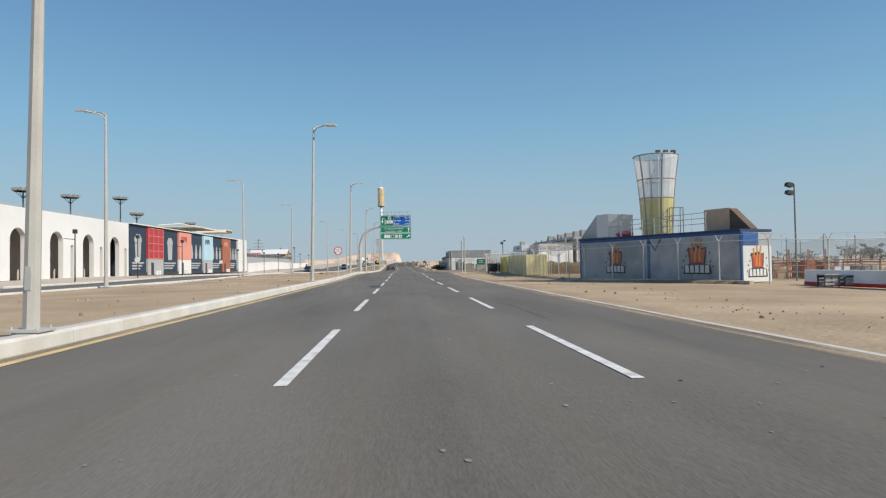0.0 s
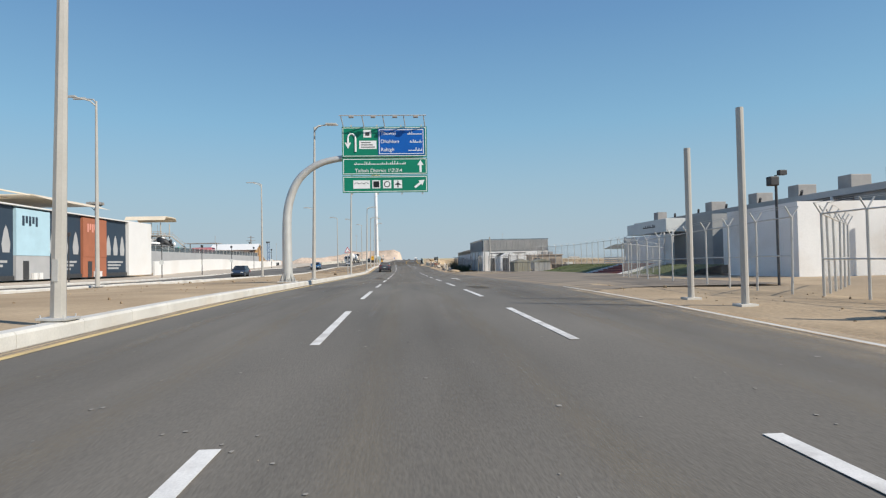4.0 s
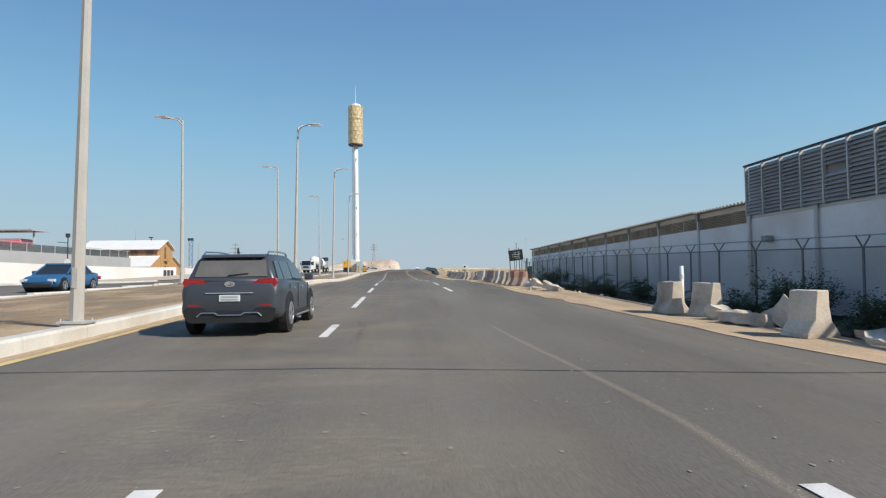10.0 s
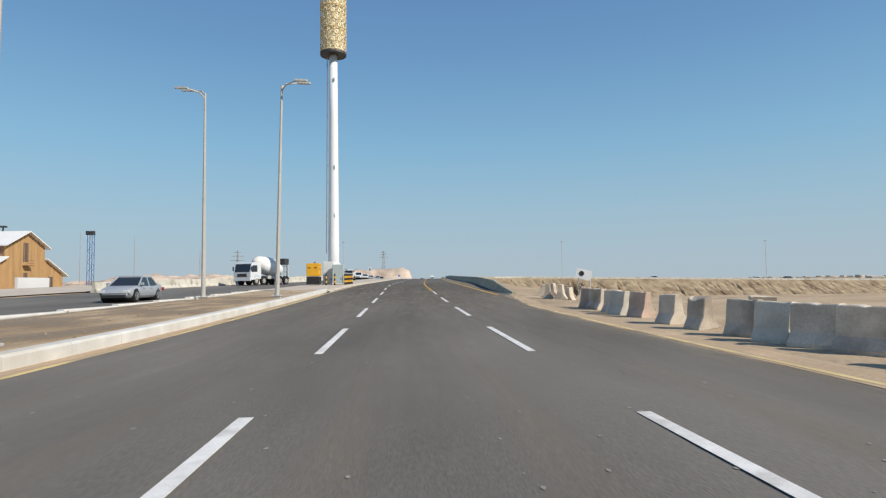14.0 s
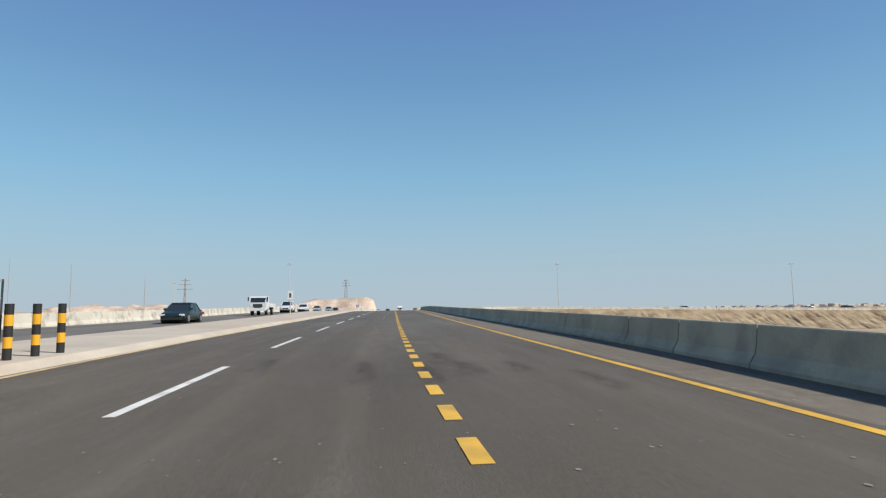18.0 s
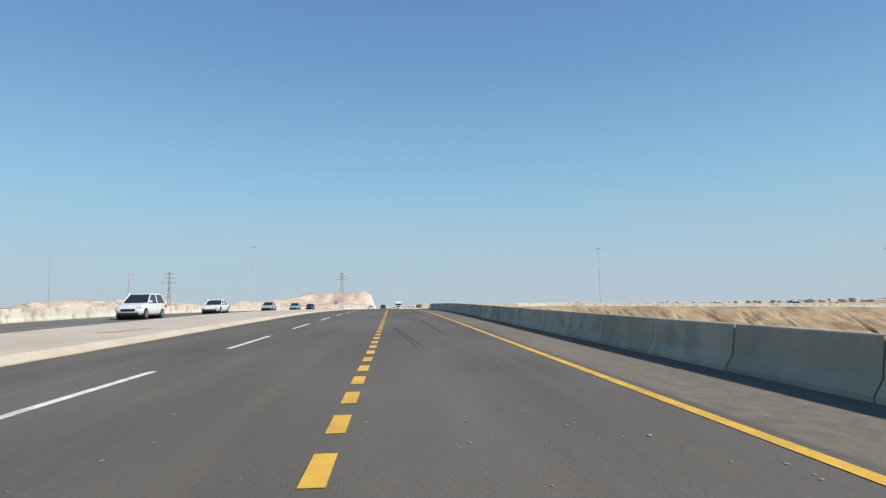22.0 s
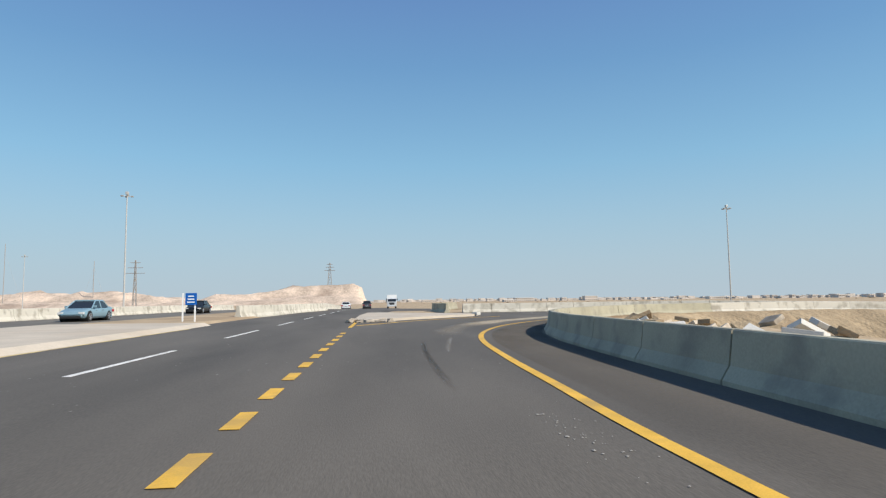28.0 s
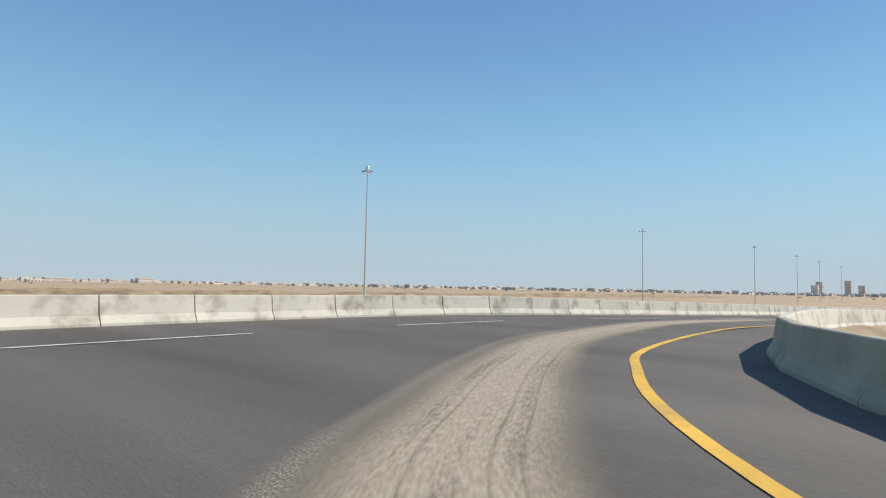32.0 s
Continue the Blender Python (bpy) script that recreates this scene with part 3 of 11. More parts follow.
NEAR_EDGE = [(-60, -19.6), (80, -19.4), (167, -16.4), (220, -14.8), (260, -13.6), (300, -11.8), (360, -12.2), (460, -11.8), (900, -5)]


def ax(y):
    return lerp(AXIS, y)


def lz(y):
    return lerp(LEVEL, y)


def ed(y):
    return lerp(NEAR_EDGE, y)


# the exit ramp's inner edge line as it turns off, then along +x
RAMP_PTS = [(7.75, 405), (7.78, 410.5), (7.95, 414), (8.2, 418.5), (8.68, 423.8), (9.6, 428.4), (11.1, 432.7), (12.7, 435.9), (14.4, 438.6), (16.4, 441.2), (18.5, 443.6), (20.9, 446.3), (23.65, 448.5), (26.4, 450.05), (29.7, 451.4), (36.6, 452.5), (45, 452.7), (60, 451.6), (80, 450.0), (120, 446.6), (200, 440.0), (300, 431)]


def opp_width(y):
    t0, t1 = min(max((y - 120) / 40, 0), 1), min(max((y - 255) / 70, 0), 1)
    return 9.4 + 5.6 * t0 * t0 * (3 - 2 * t0) * (1 - t1 * t1 * (3 - 2 * t1))


def spline(pts, n=4):
    """A smooth line through points of (x, y)."""
    out = []
    for i in range(len(pts) - 1):
        p0, p1, p2, p3 = (Vector(pts[min(max(i + k, 0), len(pts) - 1)]) for k in (-1, 0, 1, 2))
        for j in range(n):
            t = j / n
            q = 0.5 * (2 * p1 + (p2 - p0) * t + (2 * p0 - 5 * p1 + 4 * p2 - p3) * t * t + (3 * p1 - p0 - 3 * p2 + p3) * t ** 3)
            out.append((q.x, q.y))
    return out + [tuple(pts[-1])]


RAMP_LINE = spline(RAMP_PTS)


def ramp_z(x):
    return 3.19 if x < 40 else 3.19 - 0.0185 * (x - 40)


def offset_line(pts, d):
    """The line moved d metres to its right."""
    out = []
    for i, p in enumerate(pts):
        a, b = Vector(pts[max(i - 1, 0)]), Vector(pts[min(i + 1, len(pts) - 1)])
        t = (b - a).normalized()
        out.append((p[0] + t.y * d, p[1] - t.x * d))
    return out


def resample(pts, step):
    out, acc = [tuple(pts[0])], 0.0
    for a, b in zip(pts, pts[1:]):
        a, b = Vector(a), Vector(b)
        n = (b - a).length
        s = step - acc
        while s <= n:
            q = a + (b - a) * (s / n)
            out.append((q.x, q.y))
            s += step
        acc = n - (s - step)
    return out


def ribbon(bm, left, right, zf, lift=0.0):
    lv = [bm.verts.new((x, y, zf(x, y) + lift)) for x, y in left]
    rv = [bm.verts.new((x, y, zf(x, y) + lift)) for x, y in right]
    for i in range(len(lv) - 1):
        bm.faces.new((lv[i], rv[i], rv[i + 1], lv[i + 1]))
    return bm


def film(name, label, left, right, material, zf, lift=0.009):
    """A film of dust, wear or rubber on the road between two lines, with its own coordinates across and along."""
    bm = B()
    uvl = bm.loops.layers.uv.new("UVMap")
    lv = [bm.verts.new((x, y, zf(x, y) + lift)) for x, y in left]
    rv = [bm.verts.new((x, y, zf(x, y) + lift)) for x, y in right]
    n = len(lv) - 1
    for i in range(n):
        f = bm.faces.new((lv[i], rv[i], rv[i + 1], lv[i + 1]))
        for lp, uvc in zip(f.loops, ((0, i / n), (1, i / n), (1, (i + 1) / n), (0, (i + 1) / n))):
            lp[uvl].uv = uvc
    ob = solo(name, bm, material, label, "road film", "stuff")
    ob.visible_shadow = False
    return ob


def film_along(name, label, mid, w, material, zf, lift=0.009):
    """The same along a middle line, w metres to each side."""
    return film(name, label, offset_line(mid, -w), offset_line(mid, w), material, zf, lift)

# ---------------------------------------------------------------- ground, roads, kerbs, barriers
def smooth01(t):
    t = min(max(t, 0.0), 1.0)
    return t * t * (3 - 2 * t)


def right_edge(y):
    return 5.62 + 0.73 * smooth01((y - 66) / 26) - 0.75 * smooth01((y - 160) / 20) + 0.8 * smooth01((y - 236) / 14) + 1.95 * smooth01((y - 243) / 40)


INNER = [(ax(y) + 8.2, y) for y in range(256, 404, 6)] + offset_line(RAMP_LINE, 2.25)
INNER_NP = np.array(resample(INNER, 2.0))
OUTER = [(12.6, 463.7), (16, 463.9), (20, 464.0), (26, 464.6), (32, 464.9), (38, 464.4), (45, 463.1), (60, 461.3), (80, 459.3), (120, 455.6), (200, 448.6), (300, 439.5)]


def wall_y(x):
    return lerp(OUTER, x)


def ground_z(x, y):
    a = ax(y)
    r = x - a
    z0 = lz(min(max(y, 0), 900))
    far = smooth01((abs(r) - 60) / 200)
    z = z0 * (1 - far)
    if r > 0:
        z += 0.03 if r > right_edge(y) + 0.25 else -0.09
        if y > 395 and -1 < r:
            ry = lerp([(8, 405), (14, 437), (20, 445), (30, 451), (45, 452.6), (300, 431)], x)
            if y > ry - 4 and x > 8:
                z = ramp_z(x) - 0.09
                if y > wall_y(x) + 1.2:
                    z = (ramp_z(x) - 0.5) * (1 - smooth01((y - wall_y(x)) / 120)) + 0.6
            elif y > 440 and x < 14:
                z = lz(y) - 0.09
        d = float(np.min(np.hypot(INNER_NP[:, 0] - x, INNER_NP[:, 1] - y)))
        inside = r > 8.3 and y > 240 and y < lerp([(8, 420), (14, 437), (20, 445), (30, 451), (45, 452.6), (300, 431)], x)
        if inside:
            f = smooth01((d - 2.5 + 3.3 * smooth01((x - 20) / 10) * smooth01((y - 425) / 8)) / 11) * smooth01((y - 243) / 26) * (1 - smooth01((x - 330) / 120))
            top = z if x < 40 else z * 0 + max(ramp_z(x) * smooth01((d < 30) * 1.0), 0)
            z = top * (1 - f) + (-4.4) * f
    else:
        e = ed(y)
        if r < -6.85:
            z += 0.2 if y < 262 else 0.13
        else:
            z -= 0.09
        if x < e + 0.25:
            z = z0 * (1 - far) + 0.0
            if x < e - opp_width(y) - 0.2:
                z = (z0 + 0.14) * (1 - far)
                if y > 225 and x < e - opp_width(y) - 1.2:
                    z = z0 * (1 - smooth01((e - opp_width(y) - 1.2 - x) / 25)) + 0.1
    ditch = 0 < r and 150 < y < 224
    if ditch:
        z -= 0.5 * smooth01((r - 7.2) / 1.4) * (1 - smooth01((r - 14.0) / 2.0)) * smooth01((y - 153) / 8) * (1 - smooth01((y - 213) / 9))
    if abs(r) > 7.5 and not ditch:
        n = noise.noise(Vector((x * 0.09, y * 0.09, 3.1))) * 0.09 + noise.noise(Vector((x * 0.4, y * 0.4, 7.7))) * 0.03
        if abs(r) > 80:
            n += noise.noise(Vector((x * 0.01, y * 0.01, 1.7))) * 0.8
        if r < 0 and ed(y) - opp_width(y) - 2.1 < x < ed(y) + 0.6 or 140 < y < 262 and r < 0 and x > ed(y):
            n = 0
        if y > 400 and 5 < x and y > 430:
            n *= 0.2
        z += n
    return z


def build_ground():
    xs = [-4200, -3000, -2000, -1400, -1000, -700, -500, -350, -260, -200, -150, -120, -95, -80, -70, -60, -54, -48, -44, -40, -36, -33, -31, -29.5, -28, -26,
          -24, -22, -20.5, -19.5, -18.5, -17, -16, -15, -14, -13, -12, -11.2, -10, -9, -8, -7.4, -6.9, -6.6, -3, 0, 3, 5.2, 5.7, 6.2, 6.8, 7.3, 7.9, 8.5, 9.1, 9.8, 10.6, 11.5,
          12.5, 13.5, 15, 16.5, 18, 20, 22, 24, 27, 30, 33, 36, 40, 44, 48, 54, 60, 68, 76, 86, 96, 110, 125, 140, 160, 180, 200, 230, 260, 300, 350, 420, 520, 700, 1000, 1400, 2000, 3000, 4200]
    ys = [-1500, -700, -400, -200, -120] + list(range(-80, 396, 4)) + [396 + 2.5 * i for i in range(36)] + [490, 500, 515, 535, 560, 600, 650, 720, 800, 920, 1100, 1400, 1800, 2400, 3200, 4500]
    bm = B()
    grid = []
    for y in ys:
        a = ax(min(max(y, 0), 900))
        row = []
        for x in xs:
            xx = x + a * max(0, 1 - abs(x) / 300)
            row.append(bm.verts.new((xx, y, ground_z(xx, y))))
        grid.append(row)
    for u, w in zip(grid, grid[1:]):
        for i in range(len(xs) - 1):
            bm.faces.new((u[i], u[i + 1], w[i + 1], w[i]))
    return solo("ground", bm, SAND, "sandy desert ground with tracks and darker dirt", "ground", "structure", smooth=True)


build_ground()


def along(y0, y1, step=3.0):
    n = max(1, int(math.ceil((y1 - y0) / step)))
    return [y0 + (y1 - y0) * i / n for i in range(n + 1)]


def strip(bm, y0, y1, ra, rb, lift, step=3.0):
    """A strip of road between two offsets from the axis (numbers or functions)."""
    fa = ra if callable(ra) else (lambda y: ra)
    fb = rb if callable(rb) else (lambda y: rb)
    q = along(y0, y1, step)
    return ribbon(bm, [(ax(y) + fa(y), y) for y in q], [(ax(y) + fb(y), y) for y in q], lambda x, y: lz(y), lift)


road = solo("road", strip(B(), -80, 262, -6.7, right_edge, 0.0), ASPHALT, "grey worn asphalt carriageway with dusty edges", "road", "structure")
bridge_road = solo("road", strip(B(), 262, 700, -6.7, lambda y: right_edge(y) if y < 409 else 6.6, 0.0), ASPHALT_NEW, "dark smooth asphalt carriageway on the overpass", "road", "structure")
# the exit ramp surface, which leaves the carriageway level
def deck(x, y):
    s = min(max((y - 404.8) / 18.0, 0.0), 1.0) if x < 14 else 1.0
    return lz(y) * (1 - s) + ramp_z(x) * s


rin = offset_line(RAMP_PTS, 2.3)
rout = [(1.6, 404.8), (1.8, 410), (1.9, 414), (2.0, 419), (2.2, 425), (2.3, 431), (2.4, 438), (2.6, 446), (2.8, 454), (4.0, 463.4), (8.0, 463.8), (13, 464.1), (18, 464.3), (24, 464.8), (30, 465.2), (37, 464.8), (45.5, 463.3), (60.5, 461.5), (80, 459.5), (120, 455.8), (200, 448.8), (300, 439.7)]
ramp_bm = ribbon(B(), rout, rin, deck, 0.004)
ribbon(ramp_bm, [(2.5, 440), (3.0, 470), (4.5, 520), (8, 600)], [(9, 440), (11.6, 463), (14.5, 500), (24, 600)], lambda x, y: lz(y), -0.006)
ramp_road = solo("ramp_road", ramp_bm, ASPHALT_NEW, "dark asphalt exit ramp curving away", "road", "structure")
opp_bm = B()
ribbon(opp_bm, [(ed(y) - opp_width(y), y) for y in along(-80, 700)], [(ed(y), y) for y in along(-80, 700)], lambda x, y: lz(y), 0.1)
opposite_road = solo("opposite_road", opp_bm, ASPHALT, "grey asphalt opposite carriageway", "road", "structure")

# worn side pavement beside the steps
pave_bm = ribbon(B(), [(ax(y) + 6.2, y) for y in along(84, 150)], [(ax(y) + 8.4, y) for y in along(84, 150)], lambda x, y: lz(y) + 0.05 * (x - ax(y) - 6.2) - 0.004)
ribbon(pave_bm, [(ax(y) + 8.4, y) for y in along(84, 150)], [(ax(y) + (17.6 if 100 < y < 141 else 14.0), y) for y in along(84, 150)], lambda x, y: lz(y), 0.106)
bmesh.ops.remove_doubles(pave_bm, verts=pave_bm.verts, dist=0.002)
solo("pavement", pave_bm, OLD_PAVE, "worn grey forecourt paving dusted with sand", "pavement", "structure")

# lane markings: each dash is a piece of the road
dash_me = {}


def dash(parent, x, y, length, width, material, z_lift=0.006):
    key = (round(length, 2), width, material.name)
    if key not in dash_me:
        bm = B()
        box(bm, -width / 2, width / 2, 0, length, 0, 0.004)
        dash_me[key] = mesh_of(bm)
    ob = part("lane_dash", dash_me[key], material, parent)
    y1 = y + length
    up = math.degrees(math.atan2(lz(y1) - lz(y), length))
    yaw = -math.degrees(math.atan2(ax(y1) - ax(y), length))
    ob.matrix_basis = pose(x, y, lz(y) + z_lift, up, 0, yaw)


# share of the period at which each dash ends, along the road
DASH_END = [(0, 0.485), (45, 0.475), (60, 0.44), (98, 0.405), (112, 0.44), (122, 0.43), (131, 0.37), (150, 0.44), (190, 0.50), (225, 0.485), (240, 0.40), (258, 0.37)]
for k in range(-7, 51):
    base = 7.81 + 10.8 * k
    if 150 < base < 188:
        continue
    end = base + 10.8 * lerp(DASH_END, base)
    L_ = 5.75 if base < 160 else 5.5
    own = road if base < 255 else bridge_road
    dash(own, ax(end - L_) - 1.976 - 0.07 * smooth01((base - 255) / 12), end - L_, L_, 0.15, WHITE_LINE)
    if base < 257:
        dash(own, ax(end - L_) + 1.976, end - L_ - 0.15, L_, 0.15, WHITE_LINE)
for s_, L_, r_ in ((155.9, 1.6, -1.976), (165.4, 2.3, -1.976), (172.8, 5.8, -1.976), (182.3, 5.1, -1.976), (155.5, 1.7, 1.976), (182.2, 5.0, 1.976)):
    dash(road, ax(s_) + r_, s_, L_, 0.17, WHITE_LINE)
bm = B()
for outline in ([(3.30, 110.3), (3.56, 110.15), (3.58, 109.85), (3.68, 109.85), (3.68, 110.15), (3.82, 110.2), (3.55, 111.8)], [(3.56, 107.2), (3.73, 107.2), (3.71, 109.75), (3.59, 109.75)]):
    prism(bm, outline, lz(109.5) + 0.004, lz(109.5) + 0.016, "z")
part("lane_arrow", bm, WHITE_LINE, road, "white lane arrow pointing ahead")
# short yellow dashes of the exit lane, set out by hand between fixed marks
marks = [(261.99, 7), (274.58, 7), (287.19, 8), (301.22, 8), (315.72, 7), (329.06, 8), (342.76, 8), (358.01, 7), (371.23, 22), (410.73, 6), (421.89, 5), (431.64, 0)]
for (a, n_), (b, _) in zip(marks, marks[1:]):
    for k in range(n_):
        y = a + (b - a) * k / n_ - 0.93
        dash(bridge_road, ax(y) + 1.945, y, 0.93, 0.2, YELLOW_LINE, 0.006 + max(0.0, deck(0, y) + 0.006 - lz(y) if y > 403 else 0.0))


def line_strip(name, y0, y1, r, w, material, label, lift=0.007):
    bm = strip(B(), y0, y1, (lambda y: (r(y) if callable(r) else r) - w / 2), (lambda y: (r(y) if callable(r) else r) + w / 2), lift)
    return solo(name, bm, material, label, "road marking", "structure")


line_strip("edge_line", -80, 255, -6.22, 0.2, YELLOW_DULL, "dusty yellow edge line along the median kerb")
line_strip("edge_line", 255, 436, lambda y: -6.22 + 0.42 * smooth01((y - 255) / 25), 0.18, YELLOW_DULL, "dusty yellow edge line along the median")
line_strip("edge_line", 178, 240, 5.42, 0.13, YELLOW_DULL, "faded yellow edge line half buried in sand", 0.0165)
line_strip("edge_line", 252, 405, lambda y: 5.93 + (7.75 - ax(405) - 5.93) * smooth01((y - 378) / 27), 0.17, YELLOW_LINE, "solid yellow edge line of the exit lane")
bm = ribbon(B(), offset_line(RAMP_LINE, -0.19), offset_line(RAMP_LINE, -0.01), deck, 0.014)
solo("edge_line", bm, YELLOW_LINE, "curved solid yellow line on the exit ramp", "road marking", "structure")
# windblown sand over the edges of the carriageway


def drift(y0, y1, side, w0, w1, name, label, seed):
    r = random.Random(seed)
    q = along(y0, y1, 1.3)
    bm = B()
    inner = []
    for i, y in enumerate(q):
        e = right_edge(y) - 0.05 if side > 0 else -6.68
        w = (w0 + (w1 - w0) * (0.5 + 0.5 * noise.noise(Vector((y * 0.13, seed, 0))) + 0.3 * noise.noise(Vector((y * 0.7, seed, 5))))) * min(1, i / 3, (len(q) - 1 - i) / 3)
        inner.append((ax(y) + e - side * w, y))
    outer = [(ax(y) + (right_edge(y) + 0.6 if side > 0 else -6.72), y) for y in q]
    a, b = (inner, outer) if side > 0 else (outer, inner)
    ribbon(bm, a, b, lambda x, y: lz(y), 0.012)
    return solo(name, bm, DUST, label, "sand", "stuff")


drift(150, 262, -1, 0.1, 0.7, "sand_drift", "sand drift against the median kerb", 5)
drift(152, 212, 1, 0.1, 1.0, "sand_drift", "sand blown over the outer edge of the road", 9)
drift(206, 250, 1, 0.0, 0.5, "sand_drift", "sand blown over the outer edge of the road", 10)
drift(-40, 150, -1, 0.0, 0.12, "sand_drift", "sand drift against the median kerb", 6)


# median kerb: single kerb stones
def kerb_mesh(length, w, h):
    bm = B()
    prism(bm, [(0.0, -0.1), (0.0, h - 0.05), (-0.04, h), (-w, h), (-w, -0.1)], 0.006, length - 0.006)
    return mesh_of(bm)


median_kerb = thing("median_kerb", "pale concrete kerb along the sandy median", "kerb", kind="structure")
kme = kerb_mesh(2.0, 0.34, 0.27)
y = -60.0
while y < 262:
    ob = part("kerb_stone", kme, KERB, median_kerb)
    ob.matrix_basis = pose(ax(y) - 6.62, y, lz(y), math.degrees(math.atan2(lz(y + 2) - lz(y), 2)), 0, -math.degrees(math.atan2(ax(y + 2) - ax(y), 2)))
    y += 2.0
far_kerb = thing("far_kerb", "low concrete kerb of the opposite carriageway", "kerb", kind="structure")
kme2 = kerb_mesh(4.0, 0.3, 0.2)
y = -60.0
while y < 264:
    ob = part("kerb_stone", kme2, KERB, far_kerb)
    ob.matrix_basis = pose(ed(y) + 0.3, y, lz(y) + 0.1, 0, 0, -math.degrees(math.atan2(ed(y + 4) - ed(y), 4)))
    y += 4.0
far_kerb2 = thing("far_kerb", "low kerb of the far pavement", "kerb", kind="structure")
y = -60.0
while y < 228:
    ob = part("kerb_stone", kme2, KERB, far_kerb2)
    ob.matrix_basis = pose(ed(y) - opp_width(y), y, lz(y) + 0.06, 0, 0, -math.degrees(math.atan2(ed(y + 4) - opp_width(y + 4) - ed(y) + opp_width(y), 4)))
    y += 4.0
solo("far_pavement", ribbon(B(), [(-43, y) for y in along(-60, 300)], [(ed(y) - opp_width(y) - 0.3, y) for y in along(-60, 300)], lambda x, y: lz(y), 0.22), MEDIAN,
     "pale paved verge before the facades", "pavement", "structure")

# concrete median on the overpass with a sloped edge
q = along(262, 440)
bm = B()
for off0, off1, z0_, z1_ in ((0.0, -0.35, 0.0, 0.16), (-0.35, None, 0.16, 0.2)):
    for a, b in zip(q, q[1:]):
        pts = []
        for yv in (a, b):
            base = ax(yv) - 6.35 + 0.4 * smooth01((yv - 262) / 25)
            x0 = base + off0
            x1 = base + off1 if off1 is not None else ed(yv) + 0.02
            pts.append(((x0, yv, lz(yv) + z0_), (x1, yv, lz(yv) + z1_)))
        quad(bm, pts[0][1], pts[0][0], pts[1][0], pts[1][1])
bmesh.ops.remove_doubles(bm, verts=bm.verts, dist=0.002)
solo("median_strip", bm, MEDIAN, "pale dusty concrete median of the overpass", "median", "structure")

# barrier segments
BAR_H = 0.8


def barrier_mesh(length, h=BAR_H, both=True, h1=None):
    """A concrete safety barrier piece with flared foot, running along +y; the road face at x = 0."""
    bm = B()
    def outline(hh):
        k = hh / 0.86
        return [(0.0, -0.06), (0.0, 0.08 * k), (0.13, 0.30 * k), (0.20, hh - 0.02), (0.225, hh), (0.375, hh), (0.40, hh - 0.02), (0.47, 0.30 * k), (0.6, 0.08 * k), (0.6, -0.06)]
    g = 0.02
    a = [bm.verts.new((u, g, v)) for u, v in outline(h)]
    b = [bm.verts.new((u, length - g, v)) for u, v in outline(h1 or h)]
    n = len(a)
    for i in range(n):
        bm.faces.new((a[i], a[(i + 1) % n], b[(i + 1) % n], b[i]))
    bm.faces.new(a[::-1])
    bm.faces.new(b)
    bmesh.ops.recalc_face_normals(bm, faces=bm.faces)
    return mesh_of(bm)


def barrier_run(parent, pts, zf, length, material, mesh, wobble=0.0, seed=1, spaced=False):
    r = random.Random(seed)
    p = pts if spaced else resample(pts, length)
    for a, b in zip(p, p[1:]):
        za, zb = zf(*a), zf(*b)
        yaw = -math.degrees(math.atan2(b[0] - a[0], b[1] - a[1]))
        ob = part("barrier_piece", mesh, material, parent)
        ob.matrix_basis = pose(a[0], a[1], za, math.degrees(math.atan2(zb - za, length)), 0, yaw + r.uniform(-wobble, wobble))


rz = deck
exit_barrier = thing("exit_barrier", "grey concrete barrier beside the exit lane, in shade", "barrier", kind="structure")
seg = 3.2
line0 = [(ax(y) + 6.8 + 1.4 * smooth01((y - 254) / 36), y) for y in along(263.2, 404, 2.0)]
inner_line = offset_line(RAMP_LINE, 2.2)
run_ = resample(line0 + [p for p in inner_line[1:]], seg)
turn_ = min(i for i, p in enumerate(run_) if p[0] > 30.0)
deck_z = deck
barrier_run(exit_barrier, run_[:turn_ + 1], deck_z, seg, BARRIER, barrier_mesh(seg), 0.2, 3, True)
# same grey concrete further on; the paler material imitates its sunlit back
ramp_parapet = thing("ramp_parapet", "concrete barrier along the inner edge of the descending ramp, sunlight put into its pale colour", "barrier", kind="structure")
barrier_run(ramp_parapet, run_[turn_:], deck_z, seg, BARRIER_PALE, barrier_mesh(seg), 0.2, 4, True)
# sloping nose of the barrier
ys_n = [252.6, 256.2, 259.8, 263.2]
hs_n = [0.16, 0.36, 0.60, BAR_H]
for i in range(3):
    L_ = ys_n[i + 1] - ys_n[i]
    x0, x1 = (ax(ys_n[j]) + 6.8 + 1.4 * smooth01((ys_n[j] - 254) / 36) for j in (i, i + 1))
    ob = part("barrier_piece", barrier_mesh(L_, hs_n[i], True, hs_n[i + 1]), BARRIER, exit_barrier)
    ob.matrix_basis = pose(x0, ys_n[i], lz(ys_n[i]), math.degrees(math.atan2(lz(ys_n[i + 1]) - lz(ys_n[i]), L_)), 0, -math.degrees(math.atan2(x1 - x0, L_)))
ramp_wall = thing("ramp_wall", "pale painted barrier round the outside of the ramp, paint peeling", "barrier", kind="structure")
OUT_LINE = [(p[0], p[1]) for p in OUTER]
barrier_run(ramp_wall, OUT_LINE[::-1], rz, 2.9, BARRIER_PALE, barrier_mesh(2.9, 0.88), 0.15, 5)
far_wall = thing("opposite_barrier", "pale concrete barrier beyond the opposite carriageway", "barrier", kind="structure")
q = [(ed(y) - opp_width(y) + 0.7, y) for y in along(262, 520, 4)]
